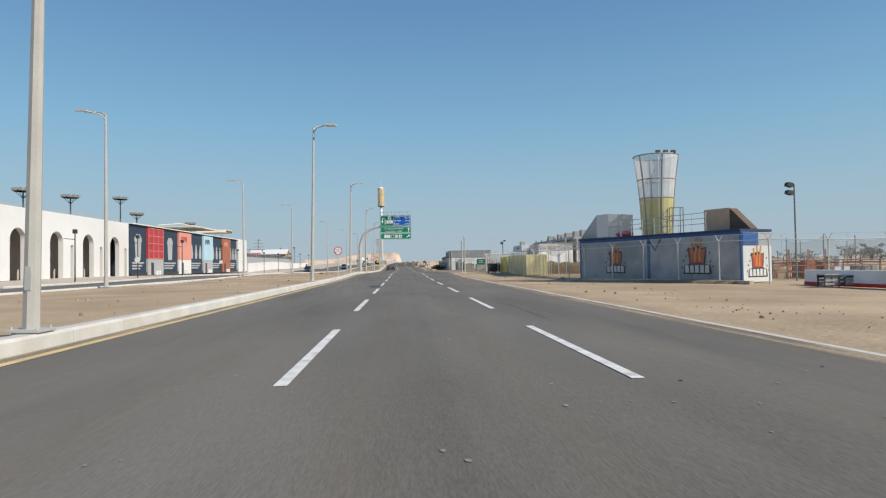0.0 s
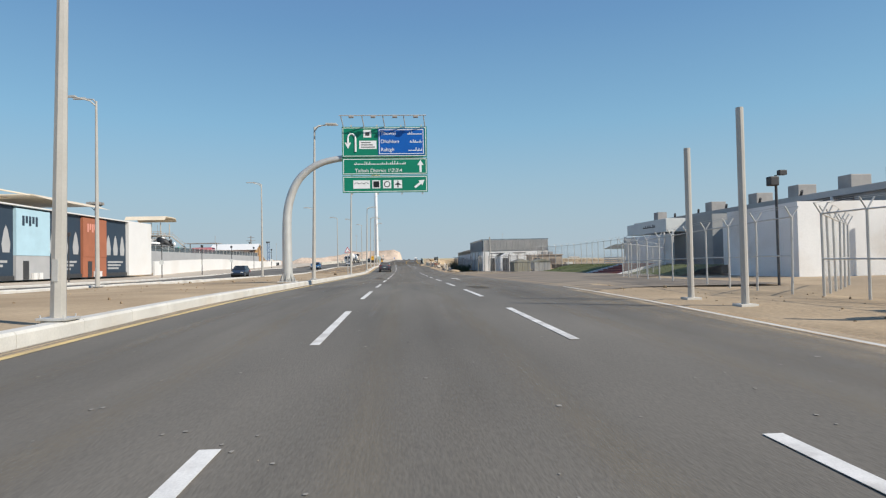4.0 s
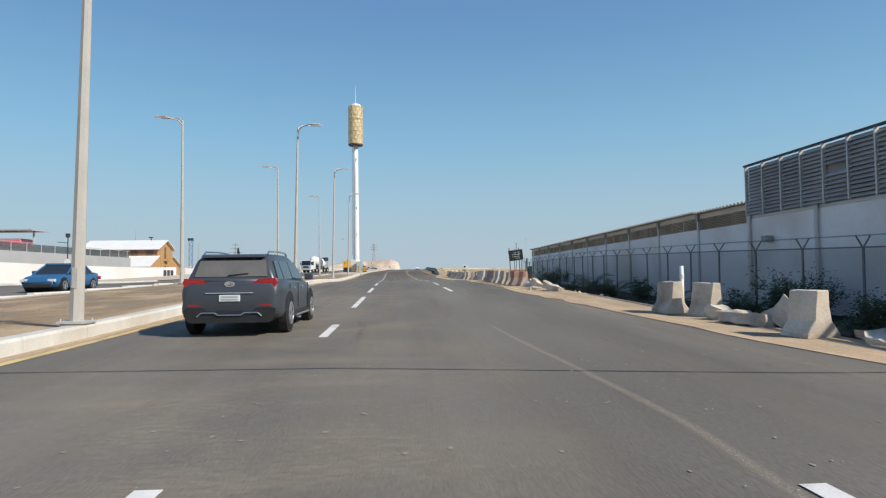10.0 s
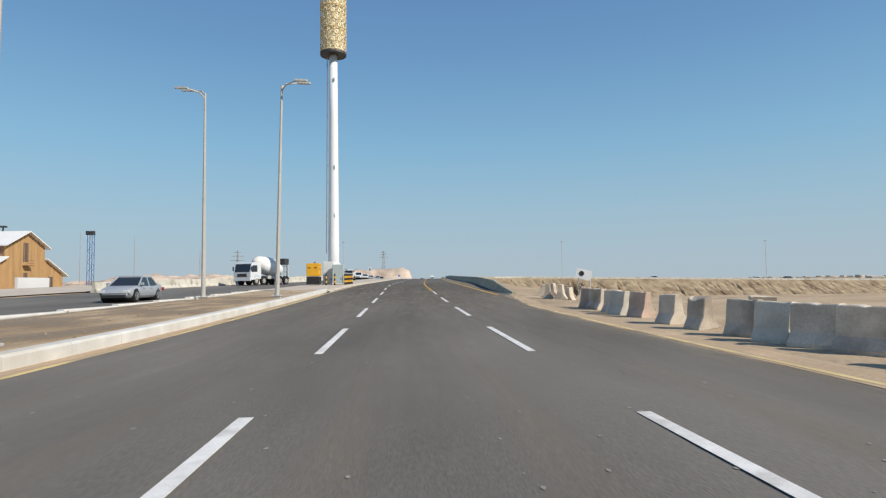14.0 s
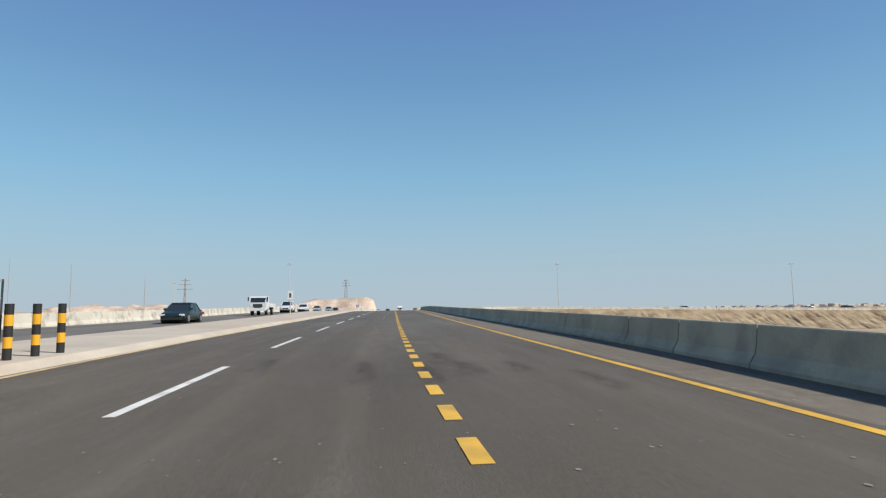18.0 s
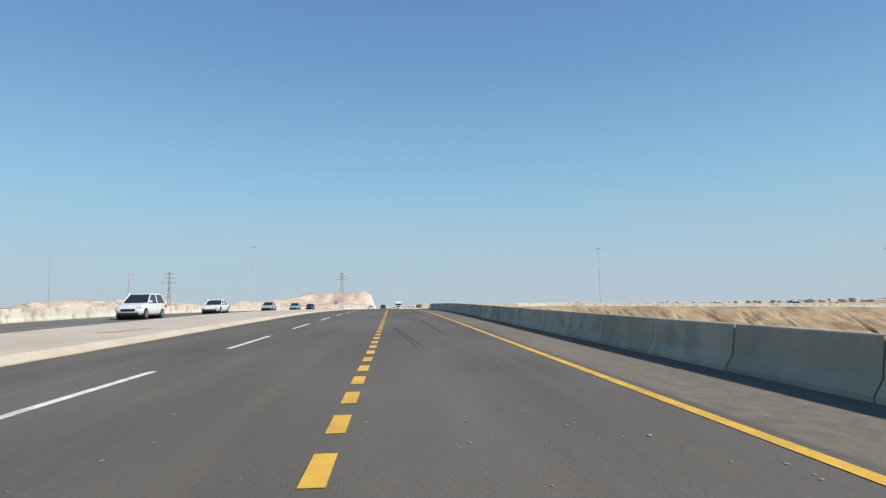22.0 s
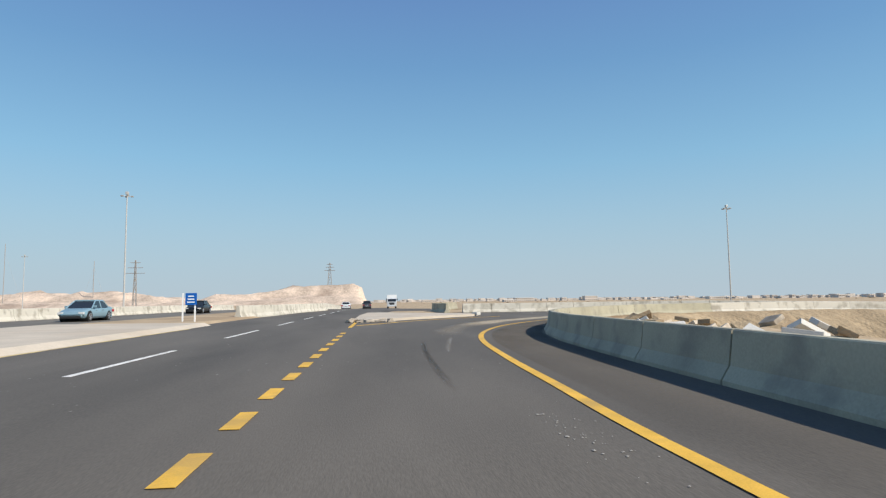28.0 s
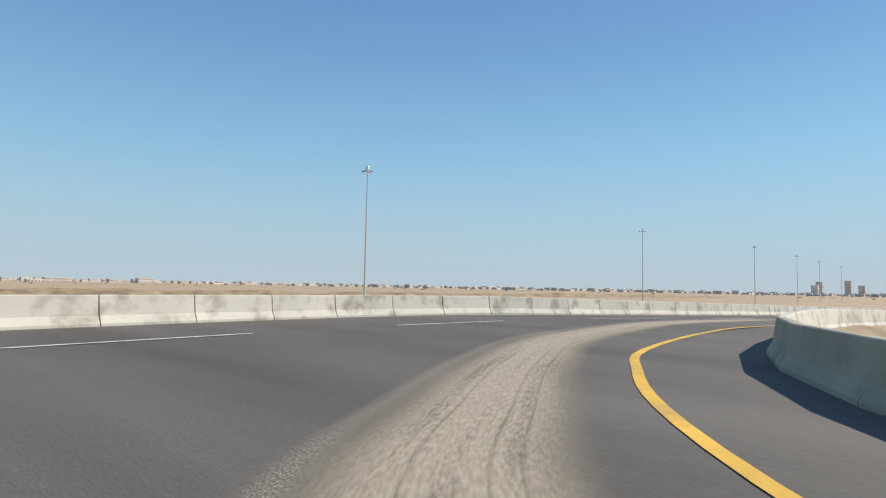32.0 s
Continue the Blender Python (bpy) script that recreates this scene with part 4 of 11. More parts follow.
barrier_run(far_wall, q[::-1], lambda x, y: lz(y) + 0.1, 3.2, BARRIER_PALE, barrier_mesh(3.2, 0.9), 0.15, 6)

median_wall = thing("median_wall", "pale painted barrier along the inner edge of the main road", "barrier", kind="structure")
mw = spline([(-5.0, 451.5), (-4.1, 458), (-3.5, 466), (-2.7, 480), (-1.0, 493), (ax(520) - 6.2, 520), (ax(600) - 6.2, 600)], 5)
barrier_run(median_wall, mw[::-1], lambda x, y: lz(y) + 0.02, 3.0, BARRIER_PALE, barrier_mesh(3.0, 1.0), 0.2, 11)
# gore island between the carriageway and the ramp
isl = [(4.15, 441.6), (5.2, 441.0), (7.6, 444.4), (10.2, 447.7), (12.9, 450.7), (13.6, 452.2), (13.2, 453.6), (10.4, 456.8), (6.6, 462.0), (4.9, 462.6), (4.3, 452)]
bm = B()
prism(bm, isl, 3.1, 3.36, "z")
solo("gore_island", bm, MEDIAN, "pale concrete island where the ramp parts from the road, its tip broken", "island", "structure")
line_strip("edge_line", 434, 470, 1.95, 0.2, YELLOW_LINE, "solid yellow line beside the gore island")
bm = ribbon(B(), [(4.3, 436.3), (7.3, 441.6), (10.2, 445.5), (14.6, 449.3)], [(4.5, 436.1), (7.5, 441.4), (10.4, 445.3), (14.75, 449.1)], rz, 0.016)
solo("edge_line", bm, YELLOW_LINE, "solid yellow line along the gore island", "road marking", "structure")
for x in (-2, 8.8, 19.6, 30.4, 41.2, 52, 62.8):
    if x > 10:
        bm = ribbon(B(), [(x, wall_y(x) - 4.6), (x + 5.4, wall_y(x + 5.4) - 4.6)], [(x, wall_y(x) - 4.76), (x + 5.4, wall_y(x + 5.4) - 4.76)], rz, 0.02)
        part("lane_dash", bm, WHITE_LINE, ramp_road)
# films of dust, wear and rubber on the asphalt
DUST_MID = spline([(7.7, 425.0), (8.3, 429.6), (9.15, 433), (10.95, 436.8), (12.42, 439.75), (14.6, 442.45), (17.0, 445.6), (19.85, 448.42), (22.2, 449.95), (25.85, 452.05), (31.1, 454.3), (40, 455.8), (50, 456.2), (66, 455.2)], 6)
film_along("dust_track", "pale dust dragged round the ramp in tyre streaks", DUST_MID[13:], 1.2, TRACK_DUST, rz, 0.010)
for d_ in (0.28, 0.52, -0.3):
    film_along("dust_rut", "thin dark rut in the dragged dust", offset_line(DUST_MID, d_)[26:], 0.05, FAINT_RUBBER, rz, 0.0145)
film_along("dust_track", "patchy pale dust where the track begins", DUST_MID[2:30], 0.85, PATCHY_DUST, rz, 0.012)
film_along("dust_track", "fainter dust beside the main track", offset_line(DUST_MID, -1.12)[36:66], 0.24, PATCHY_DUST, rz, 0.013)
def knots(y0, y1):
    """The cross lines of the road sheets between two places, so that films lie true on them."""
    return [y for y in along(-80, 262)[:-1] + along(262, 700) if y0 <= y <= y1]


road_level = lambda x, y: lz(y)
for r0, w_ in ((-4.9, 0.5), (-3.2, 0.5), (-0.95, 0.48), (0.75, 0.48), (3.2, 0.5), (4.9, 0.45)):
    for y0, y1 in ((-70, 60), (45, 170), (150, 260), (255, 330), (318, 402)):
        if y0 > 250 and r0 > 3 and r0 < 4:
            continue
        q = knots(y0, y1)
        film("wheel_track", "lighter polished wheel track in the lane", [(ax(y) + r0 - w_, y) for y in q], [(ax(y) + r0 + w_, y) for y in q], WHEEL_WEAR, road_level, 0.0035)
for r0 in (-4.05, -0.1, 4.0):
    for y0, y1 in ((-70, 90), (70, 255), (250, 402)):
        q = knots(y0, y1)
        film("oil_track", "darker oil-stained middle of the lane", [(ax(y) + r0 - 0.42, y) for y in q], [(ax(y) + r0 + 0.42, y) for y in q], OIL_WEAR, road_level, 0.0045)
film("asphalt_change", "older asphalt darkening towards the overpass", [(ax(y) - 6.69, y) for y in knots(206, 318)], [(ax(y) + right_edge(y) - 0.02, y) for y in knots(206, 318)], NEWER_BLEND, road_level, 0.0026)
q = knots(86, 164)
film("lane_sand", "thin film of sand blown over the outer lane", [(ax(y) + 2.5, y) for y in q], [(ax(y) + 6.6, y) for y in q], LANE_DUST, road_level, 0.0085)
for y0, y1 in ((96, 150), (143, 192)):
    film("lane_sand", "thin pale dust over the inner lanes", [(ax(y) - 6.2, y) for y in knots(y0, y1)], [(ax(y) + 2.2, y) for y in knots(y0, y1)], LANE_DUST, road_level, 0.0075)
yk = along(84, 150)[13:]
pave_level = lambda x, y: lz(y) + 0.05 * min(max(x - ax(y) - 6.2, 0.0), 2.2)
for r0, r1 in ((5.7, 6.2), (6.2, 8.4), (8.4, 12.4)):
    film("forecourt_sand", "sand spread over the worn forecourt", [(ax(y) + r0, y) for y in yk], [(ax(y) + r1, y) for y in yk], FORE_SAND, pave_level, 0.016)
film("lane_sand", "thin sand over the outer lane edge", [(ax(y) + 3.6, y) for y in knots(40, 92)], [(ax(y) + 6.2, y) for y in knots(40, 92)], LANE_DUST, road_level, 0.0085)
film("lane_sand", "thin sand over the outer lane edge", [(ax(y) + 4.3, y) for y in knots(160, 256)], [(ax(y) + 6.5, y) for y in knots(160, 256)], LANE_DUST, road_level, 0.0085)
for y0, y1 in ((-70, 88), (150, 255)):
    film("edge_sand", "sand along the outer edge of the road", [(ax(y) + right_edge(y) - 0.55, y) for y in knots(y0, y1)], [(ax(y) + right_edge(y) + 0.5, y) for y in knots(y0, y1)], EDGE_DUST, road_level, 0.014)
film("edge_sand", "sand blown along the median kerb", [(ax(y) - 6.64, y) for y in knots(-70, 258)], [(ax(y) - 6.2, y) for y in knots(-70, 258)], EDGE_DUST, road_level, 0.0135)
film("median_dirt", "dark churned dirt over the sandy median", [(ed(y) + 0.4, y) for y in along(150, 258, 4)], [(ax(y) - 6.98, y) for y in along(150, 258, 4)], MEDIAN_DIRT, lambda x, y: lz(y) + 0.2, 0.035)
# damp ditch soil with weeds; its very dark colour also carries the shed's shade
soil = B()
sy = along(154, 220, 2)
sr = (7.45, 7.9, 8.5, 9.1, 9.8, 10.6, 11.5, 12.3)
gv = [[soil.verts.new((ax(y) + r_ + 0.22 * noise.noise(Vector((y * 0.5, r_, 1.0))), y, ground_z(ax(y) + r_, y) + 0.035 + 0.05 * abs(noise.noise(Vector((y * 1.3, r_ * 1.3, 6.0)))))) for r_ in sr] for y in sy]
for u, w in zip(gv, gv[1:]):
    for k in range(len(sr) - 1):
        soil.faces.new((u[k], u[k + 1], w[k + 1], w[k]))
solo("ditch_soil", soil, DITCH, "damp soil and dead weeds in the ditch along the shed, coloured darker for its shade", "soil", "structure", smooth=True)
film("shoulder", "dusty brown shoulder beside the barrier", [(ax(y) + 6.1, y) for y in knots(262, 405)], [(ax(y) + 8.3, y) for y in knots(262, 405)], SHOULDER_DUST, road_level, 0.006)
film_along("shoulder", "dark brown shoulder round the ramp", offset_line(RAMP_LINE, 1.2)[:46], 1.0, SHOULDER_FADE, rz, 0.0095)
strip_bm = strip(B(), -70, 88, lambda y: right_edge(y) - 0.02, lambda y: right_edge(y) + 0.11, 0.016)
solo("edge_strip", strip_bm, KERB, "pale concrete strip along the road edge, half buried in sand", "kerb", "structure")
# eroded earth bank that carries the ramp, with gullies down its face
def earth_bank():
    step = 0.7
    line = resample([p for p in RAMP_LINE if p[0] > 12.0 and p[0] < 290], step)
    prof_ = [(2.85, 0.02), (3.5, -0.08), (4.2, -0.45), (5.0, -0.9), (5.8, -1.4), (6.6, -1.9), (7.5, -2.45), (8.4, -3.0), (9.4, -3.55), (10.4, -4.1), (11.7, -4.75), (13.0, -5.4), (16.0, -6.9), (19.0, -8.6)]
    r = random.Random(77)
    # rain gullies: place, width, depth, slant, upper end
    gullies = [(r.uniform(0, len(line) * step), r.uniform(0.3, 0.8), 0.55 * r.uniform(0.25, 1.0) ** 1.5, r.uniform(-0.15, 0.5), r.uniform(3.2, 5.5)) for _ in range(150)]
    bm = B()
    rows = []
    for i, p in enumerate(line):
        a, b = Vector(line[max(i - 1, 0)]), Vector(line[min(i + 1, len(line) - 1)])
        t = (b - a).normalized()
        s_ = i * step
        near_ = [q for q in gullies if abs(q[0] - s_) < 18]
        row = []
        for d, dz in prof_:
            g = noise.noise(Vector((s_ * 0.26, 0.2 * d, 4.0))) + 0.6 * noise.noise(Vector(((s_ - d * 0.6) * 0.9, 0.1 * d, 9.0)))
            cut = min(0.0, g + 0.2) * 0.7
            for g0, gw, gd, sl, top in near_:
                off = abs(s_ - g0 - sl * (d - 3.0)) / gw
                if off < 1 and d > top:
                    cut -= gd * (1 - off) * min(1.0, (d - top) / 1.5)
            cut *= smooth01((d - 3.2) / 2)
            k = min(d, 2.85 + (d - 2.85) * (0.35 + 0.65 * smooth01((p[0] - 14) / 20)))
            x, y = p[0] + t.y * k, p[1] - t.x * k
            row.append(bm.verts.new((x, y, ramp_z(p[0]) + 0.12 + dz * (0.75 if p[0] < 40 else 0.85) + cut + 0.1 * g)))
        rows.append(row)
    for u, w in zip(rows, rows[1:]):
        for k in range(len(prof_) - 1):
            bm.faces.new((u[k], u[k + 1], w[k + 1], w[k]))
    return solo("earth_bank", bm, BANK, "eroded earth bank below the ramp with gullies", "bank", "structure")


earth_bank()

# ---------------------------------------------------------------- street furniture
def street_lamp(at, side):
    """Tapered galvanised lamp post with a pair of arms reaching to one side."""
    t = thing("street_lamp", "tall galvanised steel street lamp with two arms on the sandy median", "street lamp", at, 0, "street lamps along the median")
    part("pole", rod(B(), (0, 0, 0.04), (0, 0, 10.75), 0.135, 0.062, 8), GALV_PALE, t, "tapered octagonal pole")
    bm = B()
    box(bm, -0.26, 0.26, -0.26, 0.26, 0.0, 0.05, 0.01)
    part("base_plate", bm, GALV, t)
    bm = B()
    box(bm, -0.21, 0.21, -0.21, 0.21, -0.45, 0.0, 0.03)
    part("plinth", bm, KERB, t, "concrete footing")
    bm = B()
    for sx in (-0.2, 0.2):
        for sy in (-0.2, 0.2):
            rod(bm, (sx, sy, 0.04), (sx, sy, 0.10), 0.014, n=6)
    part("anchor_bolts", bm, GALV, t)
    bm = B()
    box(bm, -0.05, 0.05, -0.135, -0.1, 0.7, 1.1)
    part("service_door", bm, GALV, t)
    for dy, dz in ((-0.55, 0.0), (0.55, 0.18)):
        bm = B()
        pipe(bm, [(0, 0, 10.45 + dz), (side * 0.25, dy * 0.35, 10.72 + dz), (side * 0.95, dy, 10.86 + dz)], [0.045, 0.04, 0.035], 8)
        arm = part("arm", bm, GALV_PALE, t)
        bm = B()
        prism(bm, [(side * 0.85, dy - 0.13), (side * 1.55, dy - 0.1), (side * 1.6, dy), (side * 1.55, dy + 0.1), (side * 0.85, dy + 0.13)], 10.83 + dz, 10.92 + dz, "z")
        part("lamp_head", bm, GALV, arm, "flat grey lamp head")
    return t


for yv in (-20, 11.2, 42.9, 73.6, 104.9, 134.9, 166.1, 196.0, 223.0, 247.5):
    lamp = street_lamp((ax(yv) - (6.88 if yv < 190 else 7.65), yv, lz(yv) + 0.29), 1)
    lamp.matrix_basis = lamp.matrix_basis @ Matrix.Rotation(radians(1.1), 4, "Y")
    if yv > 205:
        lamp.matrix_basis = lamp.matrix_basis @ Matrix.Diagonal((1, 1, 1.155, 1))
for yv in (-18.5, 8, 39, 70.5, 98, 133, 165, 194, 220.7, 248.4):
    lamp = street_lamp((ed(yv) + 0.9, yv, lz(yv) + 0.24), -1)
    if yv > 205:
        lamp.matrix_basis = lamp.matrix_basis @ Matrix.Diagonal((1, 1, 1.14, 1))

# overhead direction sign on a bent mast
gy = 97.6
gantry = thing("overhead_sign", "green and blue direction sign on a bent steel mast", "road sign", (-7.25, gy, lz(gy) + 0.28))
arc = [(0, 0, 0.0), (0, 0, 1.5), (0, 0, 3.2), (0.12, 0, 4.5), (0.55, 0, 5.7), (1.2, 0, 6.45), (2.1, 0, 6.95), (3.3, 0, 7.2), (4.6, 0, 7.3), (8.0, 0, 7.35)]
arc = [(a, 0, c) for a, c in spline([(p[0], p[2]) for p in arc], 4)]
part("mast", pipe(B(), arc, [0.30 - 0.16 * i / (len(arc) - 1) for i in range(len(arc))], 20), GALV, gantry, "thick bent grey mast", smooth=True)
bm = B()
box(bm, -0.5, 0.5, -0.5, 0.5, 0.0, 0.06, 0.015)
for k in range(12):
    a = 2 * math.pi * k / 12
    rod(bm, (0.42 * math.cos(a), 0.42 * math.sin(a), 0.05), (0.42 * math.cos(a), 0.42 * math.sin(a), 0.2), 0.03, n=6)
for k in range(8):
    a = 2 * math.pi * k / 8
    c_, s_ = math.cos(a), math.sin(a)
    quad(bm, (0.28 * c_, 0.28 * s_, 0.06), (0.47 * c_, 0.47 * s_, 0.06), (0.3 * c_, 0.3 * s_, 0.5), (0.28 * c_, 0.28 * s_, 0.5))
part("base_flange", bm, GALV, gantry)


def plate(name, x0, x1, z0, z1, y0, material, parent, label="", rim=0.05):
    """A sign plate with a white rim, facing -y."""
    bm = B()
    box(bm, x0, x1, y0, y0 + 0.04, z0, z1)
    p = part(name, bm, material, parent, label)
    if rim:
        bm = B()
        for a, b, c, d in ((x0 + rim, x1 - rim, z0 + rim, z0 + rim + 0.035), (x0 + rim, x1 - rim, z1 - rim - 0.035, z1 - rim), (x0 + rim, x0 + rim + 0.035, z0 + rim + 0.035, z1 - rim - 0.035), (x1 - rim - 0.035, x1 - rim, z0 + rim + 0.035, z1 - rim - 0.035)):
            box(bm, a, b, y0 - 0.006, y0 - 0.001, c, d)
        part("border", bm, SIGN_WHITE, p)
    return p


FACE = Matrix.Rotation(radians(90), 4, "X")


def on_plate(x, yv, z):
    return Matrix.Translation((x, yv, z)) @ FACE


sx = 3.28
top_p = plate("sign_panel", sx, sx + 4.95, 7.2, 8.98, -0.3, SIGN_GREEN, gantry, "green panel with white U-turn arrow")
mid_p = plate("sign_panel", sx, sx + 4.95, 6.16, 7.14, -0.3, SIGN_GREEN, gantry, "green panel with straight arrow")
low_p = plate("sign_panel", sx, sx + 4.95, 5.12, 6.1, -0.3, SIGN_GREEN, gantry, "green panel with pictograms and slanting arrow")
plate("blue_panel", sx + 2.1, sx + 4.8, 7.32, 8.86, -0.325, SIGN_BLUE, top_p, "blue place-name panel")
for i, (wd, z) in enumerate((("Thuwal", 8.58), ("Dhahban", 8.1), ("Rabigh", 7.62))):
    words(wd, 0.3, SIGN_WHITE, on_plate(sx + 2.24, -0.332, z), top_p, align="LEFT")
    bm = B()
    r_ = random.Random(20 + i)
    x_ = sx + 4.68
    while x_ > sx + 3.95:
        w_ = r_.uniform(0.07, 0.17)
        box(bm, x_ - w_, x_ - 0.02, -0.334, -0.326, z - 0.07, z - 0.02)
        if r_.random() < 0.6:
            box(bm, x_ - 0.055, x_ - 0.02, -0.334, -0.326, z - 0.02, z + r_.uniform(0.06, 0.16))
        x_ -= w_
    part("script_bars", bm, SIGN_WHITE, top_p)
words("Taibah District 1\\2\\3\\4", 0.3, SIGN_WHITE, on_plate(sx + 2.1, -0.307, 6.4), mid_p)
bm = B()
r_ = random.Random(31)
x_ = sx + 3.7
while x_ > sx + 0.7:
    w_ = r_.uniform(0.08, 0.2)
    box(bm, x_ - w_, x_ - 0.025, -0.308, -0.3, 6.76, 6.81)
    if r_.random() < 0.55:
        box(bm, x_ - 0.06, x_ - 0.025, -0.308, -0.3, 6.81, 6.81 + r_.uniform(0.06, 0.16))
    x_ -= w_
part("script_bars", bm, SIGN_WHITE, mid_p)


def arrow(bm, x, z, s, ang, yv):
    """A white arrow of height s, pointing up when ang = 0."""
    ca, sa = math.cos(ang), math.sin(ang)
    pts = [(-0.09, -0.5), (0.09, -0.5), (0.09, 0.08), (0.26, 0.08), (0, 0.5), (-0.26, 0.08), (-0.09, 0.08)]
    pr = [(x + s * (u * ca + v * sa), z + s * (-u * sa + v * ca)) for u, v in pts]
    return prism(bm, pr, yv, yv - 0.008)


part("arrow", arrow(B(), sx + 4.55, 6.65, 0.72, 0, -0.3), SIGN_WHITE, mid_p)
part("arrow", arrow(B(), sx + 4.48, 5.62, 0.72, radians(52), -0.3), SIGN_WHITE, low_p)
bm = B()
uu = [(sx + 0.78, 7.5), (sx + 0.78, 8.3)] + [(sx + 0.56 + 0.22 * math.cos(a), 8.3 + 0.26 * math.sin(a)) for a in [math.pi * k / 8 for k in range(9)]] + [(sx + 0.34, 8.05)]
for a, b in zip(uu, uu[1:]):
    rod(bm, (a[0], -0.304, a[1]), (b[0], -0.304, b[1]), 0.055, n=6)
prism(bm, [(sx + 0.16, 8.06), (sx + 0.52, 8.06), (sx + 0.34, 7.68)], -0.3, -0.31)
part("uturn_arrow", bm, SIGN_WHITE, top_p)
for x0, x1, z0, z1, pnl in ((1.25, 1.7, 8.35, 8.8, top_p), (1.0, 2.0, 7.68, 8.16, top_p)):
    bm = B()
    box(bm, sx + x0, sx + x1, -0.308, -0.3, z0, z1)
    p_ = part("pictogram_plate", bm, SIGN_WHITE, pnl)
    bm = B()
    if x1 < 1.9:
        box(bm, sx + x0 + 0.1, sx + x1 - 0.1, -0.313, -0.308, z0 + 0.1, z1 - 0.14)
    else:
        for k in range(3):
            box(bm, sx + x0 + 0.1, sx + x1 - 0.1 - 0.12 * k, -0.313, -0.308, z0 + 0.08 + 0.13 * k, z0 + 0.13 + 0.13 * k)
    part("pictogram", bm, STEEL_DARK, p_)
for k, (x0, x1) in enumerate(((0.62, 1.58), (1.72, 2.18), (2.34, 2.82), (2.97, 3.45))):
    bm = B()
    box(bm, sx + x0, sx + x1, -0.308, -0.3, 5.36, 5.84)
    p_ = part("pictogram_plate", bm, SIGN_WHITE, low_p)
    bm = B()
    cx, cz = sx + (x0 + x1) / 2, 5.6
    if k == 0:
        for j in range(3):
            pts = [(cx - 0.42 + 0.28 * j + 0.28 * t_ / 6, cz + 0.03 + 0.07 * math.sin(math.pi * t_ / 6)) for t_ in range(7)]
            for a, b in zip(pts, pts[1:]):
                rod(bm, (a[0], -0.311, a[1]), (b[0], -0.311, b[1]), 0.014, n=5)
    elif k == 1:
        box(bm, cx - 0.17, cx + 0.17, -0.314, -0.308, cz - 0.18, cz + 0.18)
    elif k == 2:
        turned(bm, [(0.18, 0), (0.18, 0.006)], 20)
        bmesh.ops.transform(bm, matrix=on_plate(cx, -0.309, cz), verts=bm.verts)
    else:
        prism(bm, [(cx - 0.03, cz - 0.2), (cx + 0.03, cz - 0.2), (cx + 0.03, cz + 0.2), (cx - 0.03, cz + 0.2)], -0.308, -0.314)
        prism(bm, [(cx - 0.2, cz - 0.04), (cx + 0.2, cz - 0.04), (cx + 0.03, cz + 0.08), (cx - 0.03, cz + 0.08)], -0.3085, -0.3145)
    part("pictogram", bm, BLACK, p_)
    if k == 2:
        bm = turned(B(), [(0.13, 0), (0.13, 0.006)], 20)
        bmesh.ops.transform(bm, matrix=on_plate(cx, -0.316, cz), verts=bm.verts)
        part("pictogram", bm, SIGN_WHITE, p_)
bm = B()
for x_ in (0.5, 2.0, 3.4, 4.6):
    box(bm, sx + x_, sx + x_ + 0.08, -0.26, -0.2, 5.0, 9.1)
part("stiffeners", bm, GALV, gantry)
for x_ in (0.1, 1.3, 2.5, 3.7, 4.85):
    bm = B()
    rod(bm, (sx + x_, -0.28, 8.95), (sx + x_ - 0.1, -0.9, 9.5), 0.03, n=6)
    part("light_bracket", bm, GALV, gantry)
bm = B()
rod(bm, (sx - 0.1, -0.9, 9.5), (sx + 4.9, -0.9, 9.5), 0.03, n=6)
part("light_rail", bm, GALV, gantry)
for x_ in (0.6, 1.85, 3.1, 4.3):
    bm = B()
    box(bm, sx + x_ - 0.14, sx + x_ + 0.14, -1.0, -0.8, 9.36, 9.48, 0.02)
    part("floodlight", bm, AC_GREY, gantry)


def slow_sign(at):
    t = thing("slow_sign", "round white SLOW sign with red rim on a thin post", "road sign", at)
    part("post", rod(B(), (0, 0.04, -0.3), (0, 0.04, 3.05), 0.04, n=10), GALV, t)
    disc = B()
    turned(disc, [(0.42, 0.0), (0.42, 0.02)], 32)
    bmesh.ops.transform(disc, matrix=on_plate(0, 0.0, 2.6), verts=disc.verts)
    part("rim", disc, SIGN_RED, t, "red rim")
    disc = B()
    turned(disc, [(0.335, 0.0), (0.335, 0.005)], 32)
    bmesh.ops.transform(disc, matrix=on_plate(0, -0.021, 2.6), verts=disc.verts)
    face = part("face", disc, SIGN_WHITE, t, "white face")
    words("SLOW", 0.2, BLACK, on_plate(0, -0.028, 2.49), face)
    bm = B()
    for x0, x1, z0, z1 in ((-0.16, 0.16, 2.66, 2.695), (-0.16, -0.125, 2.695, 2.77), (-0.03, 0.0, 2.695, 2.76), (0.08, 0.115, 2.695, 2.82)):
        box(bm, x0, x1, -0.034, -0.026, z0, z1)
    part("script_bars", bm, BLACK, face)
    return t


slow_sign((-6.95, 61.2, lz(61.2) + 0.22))


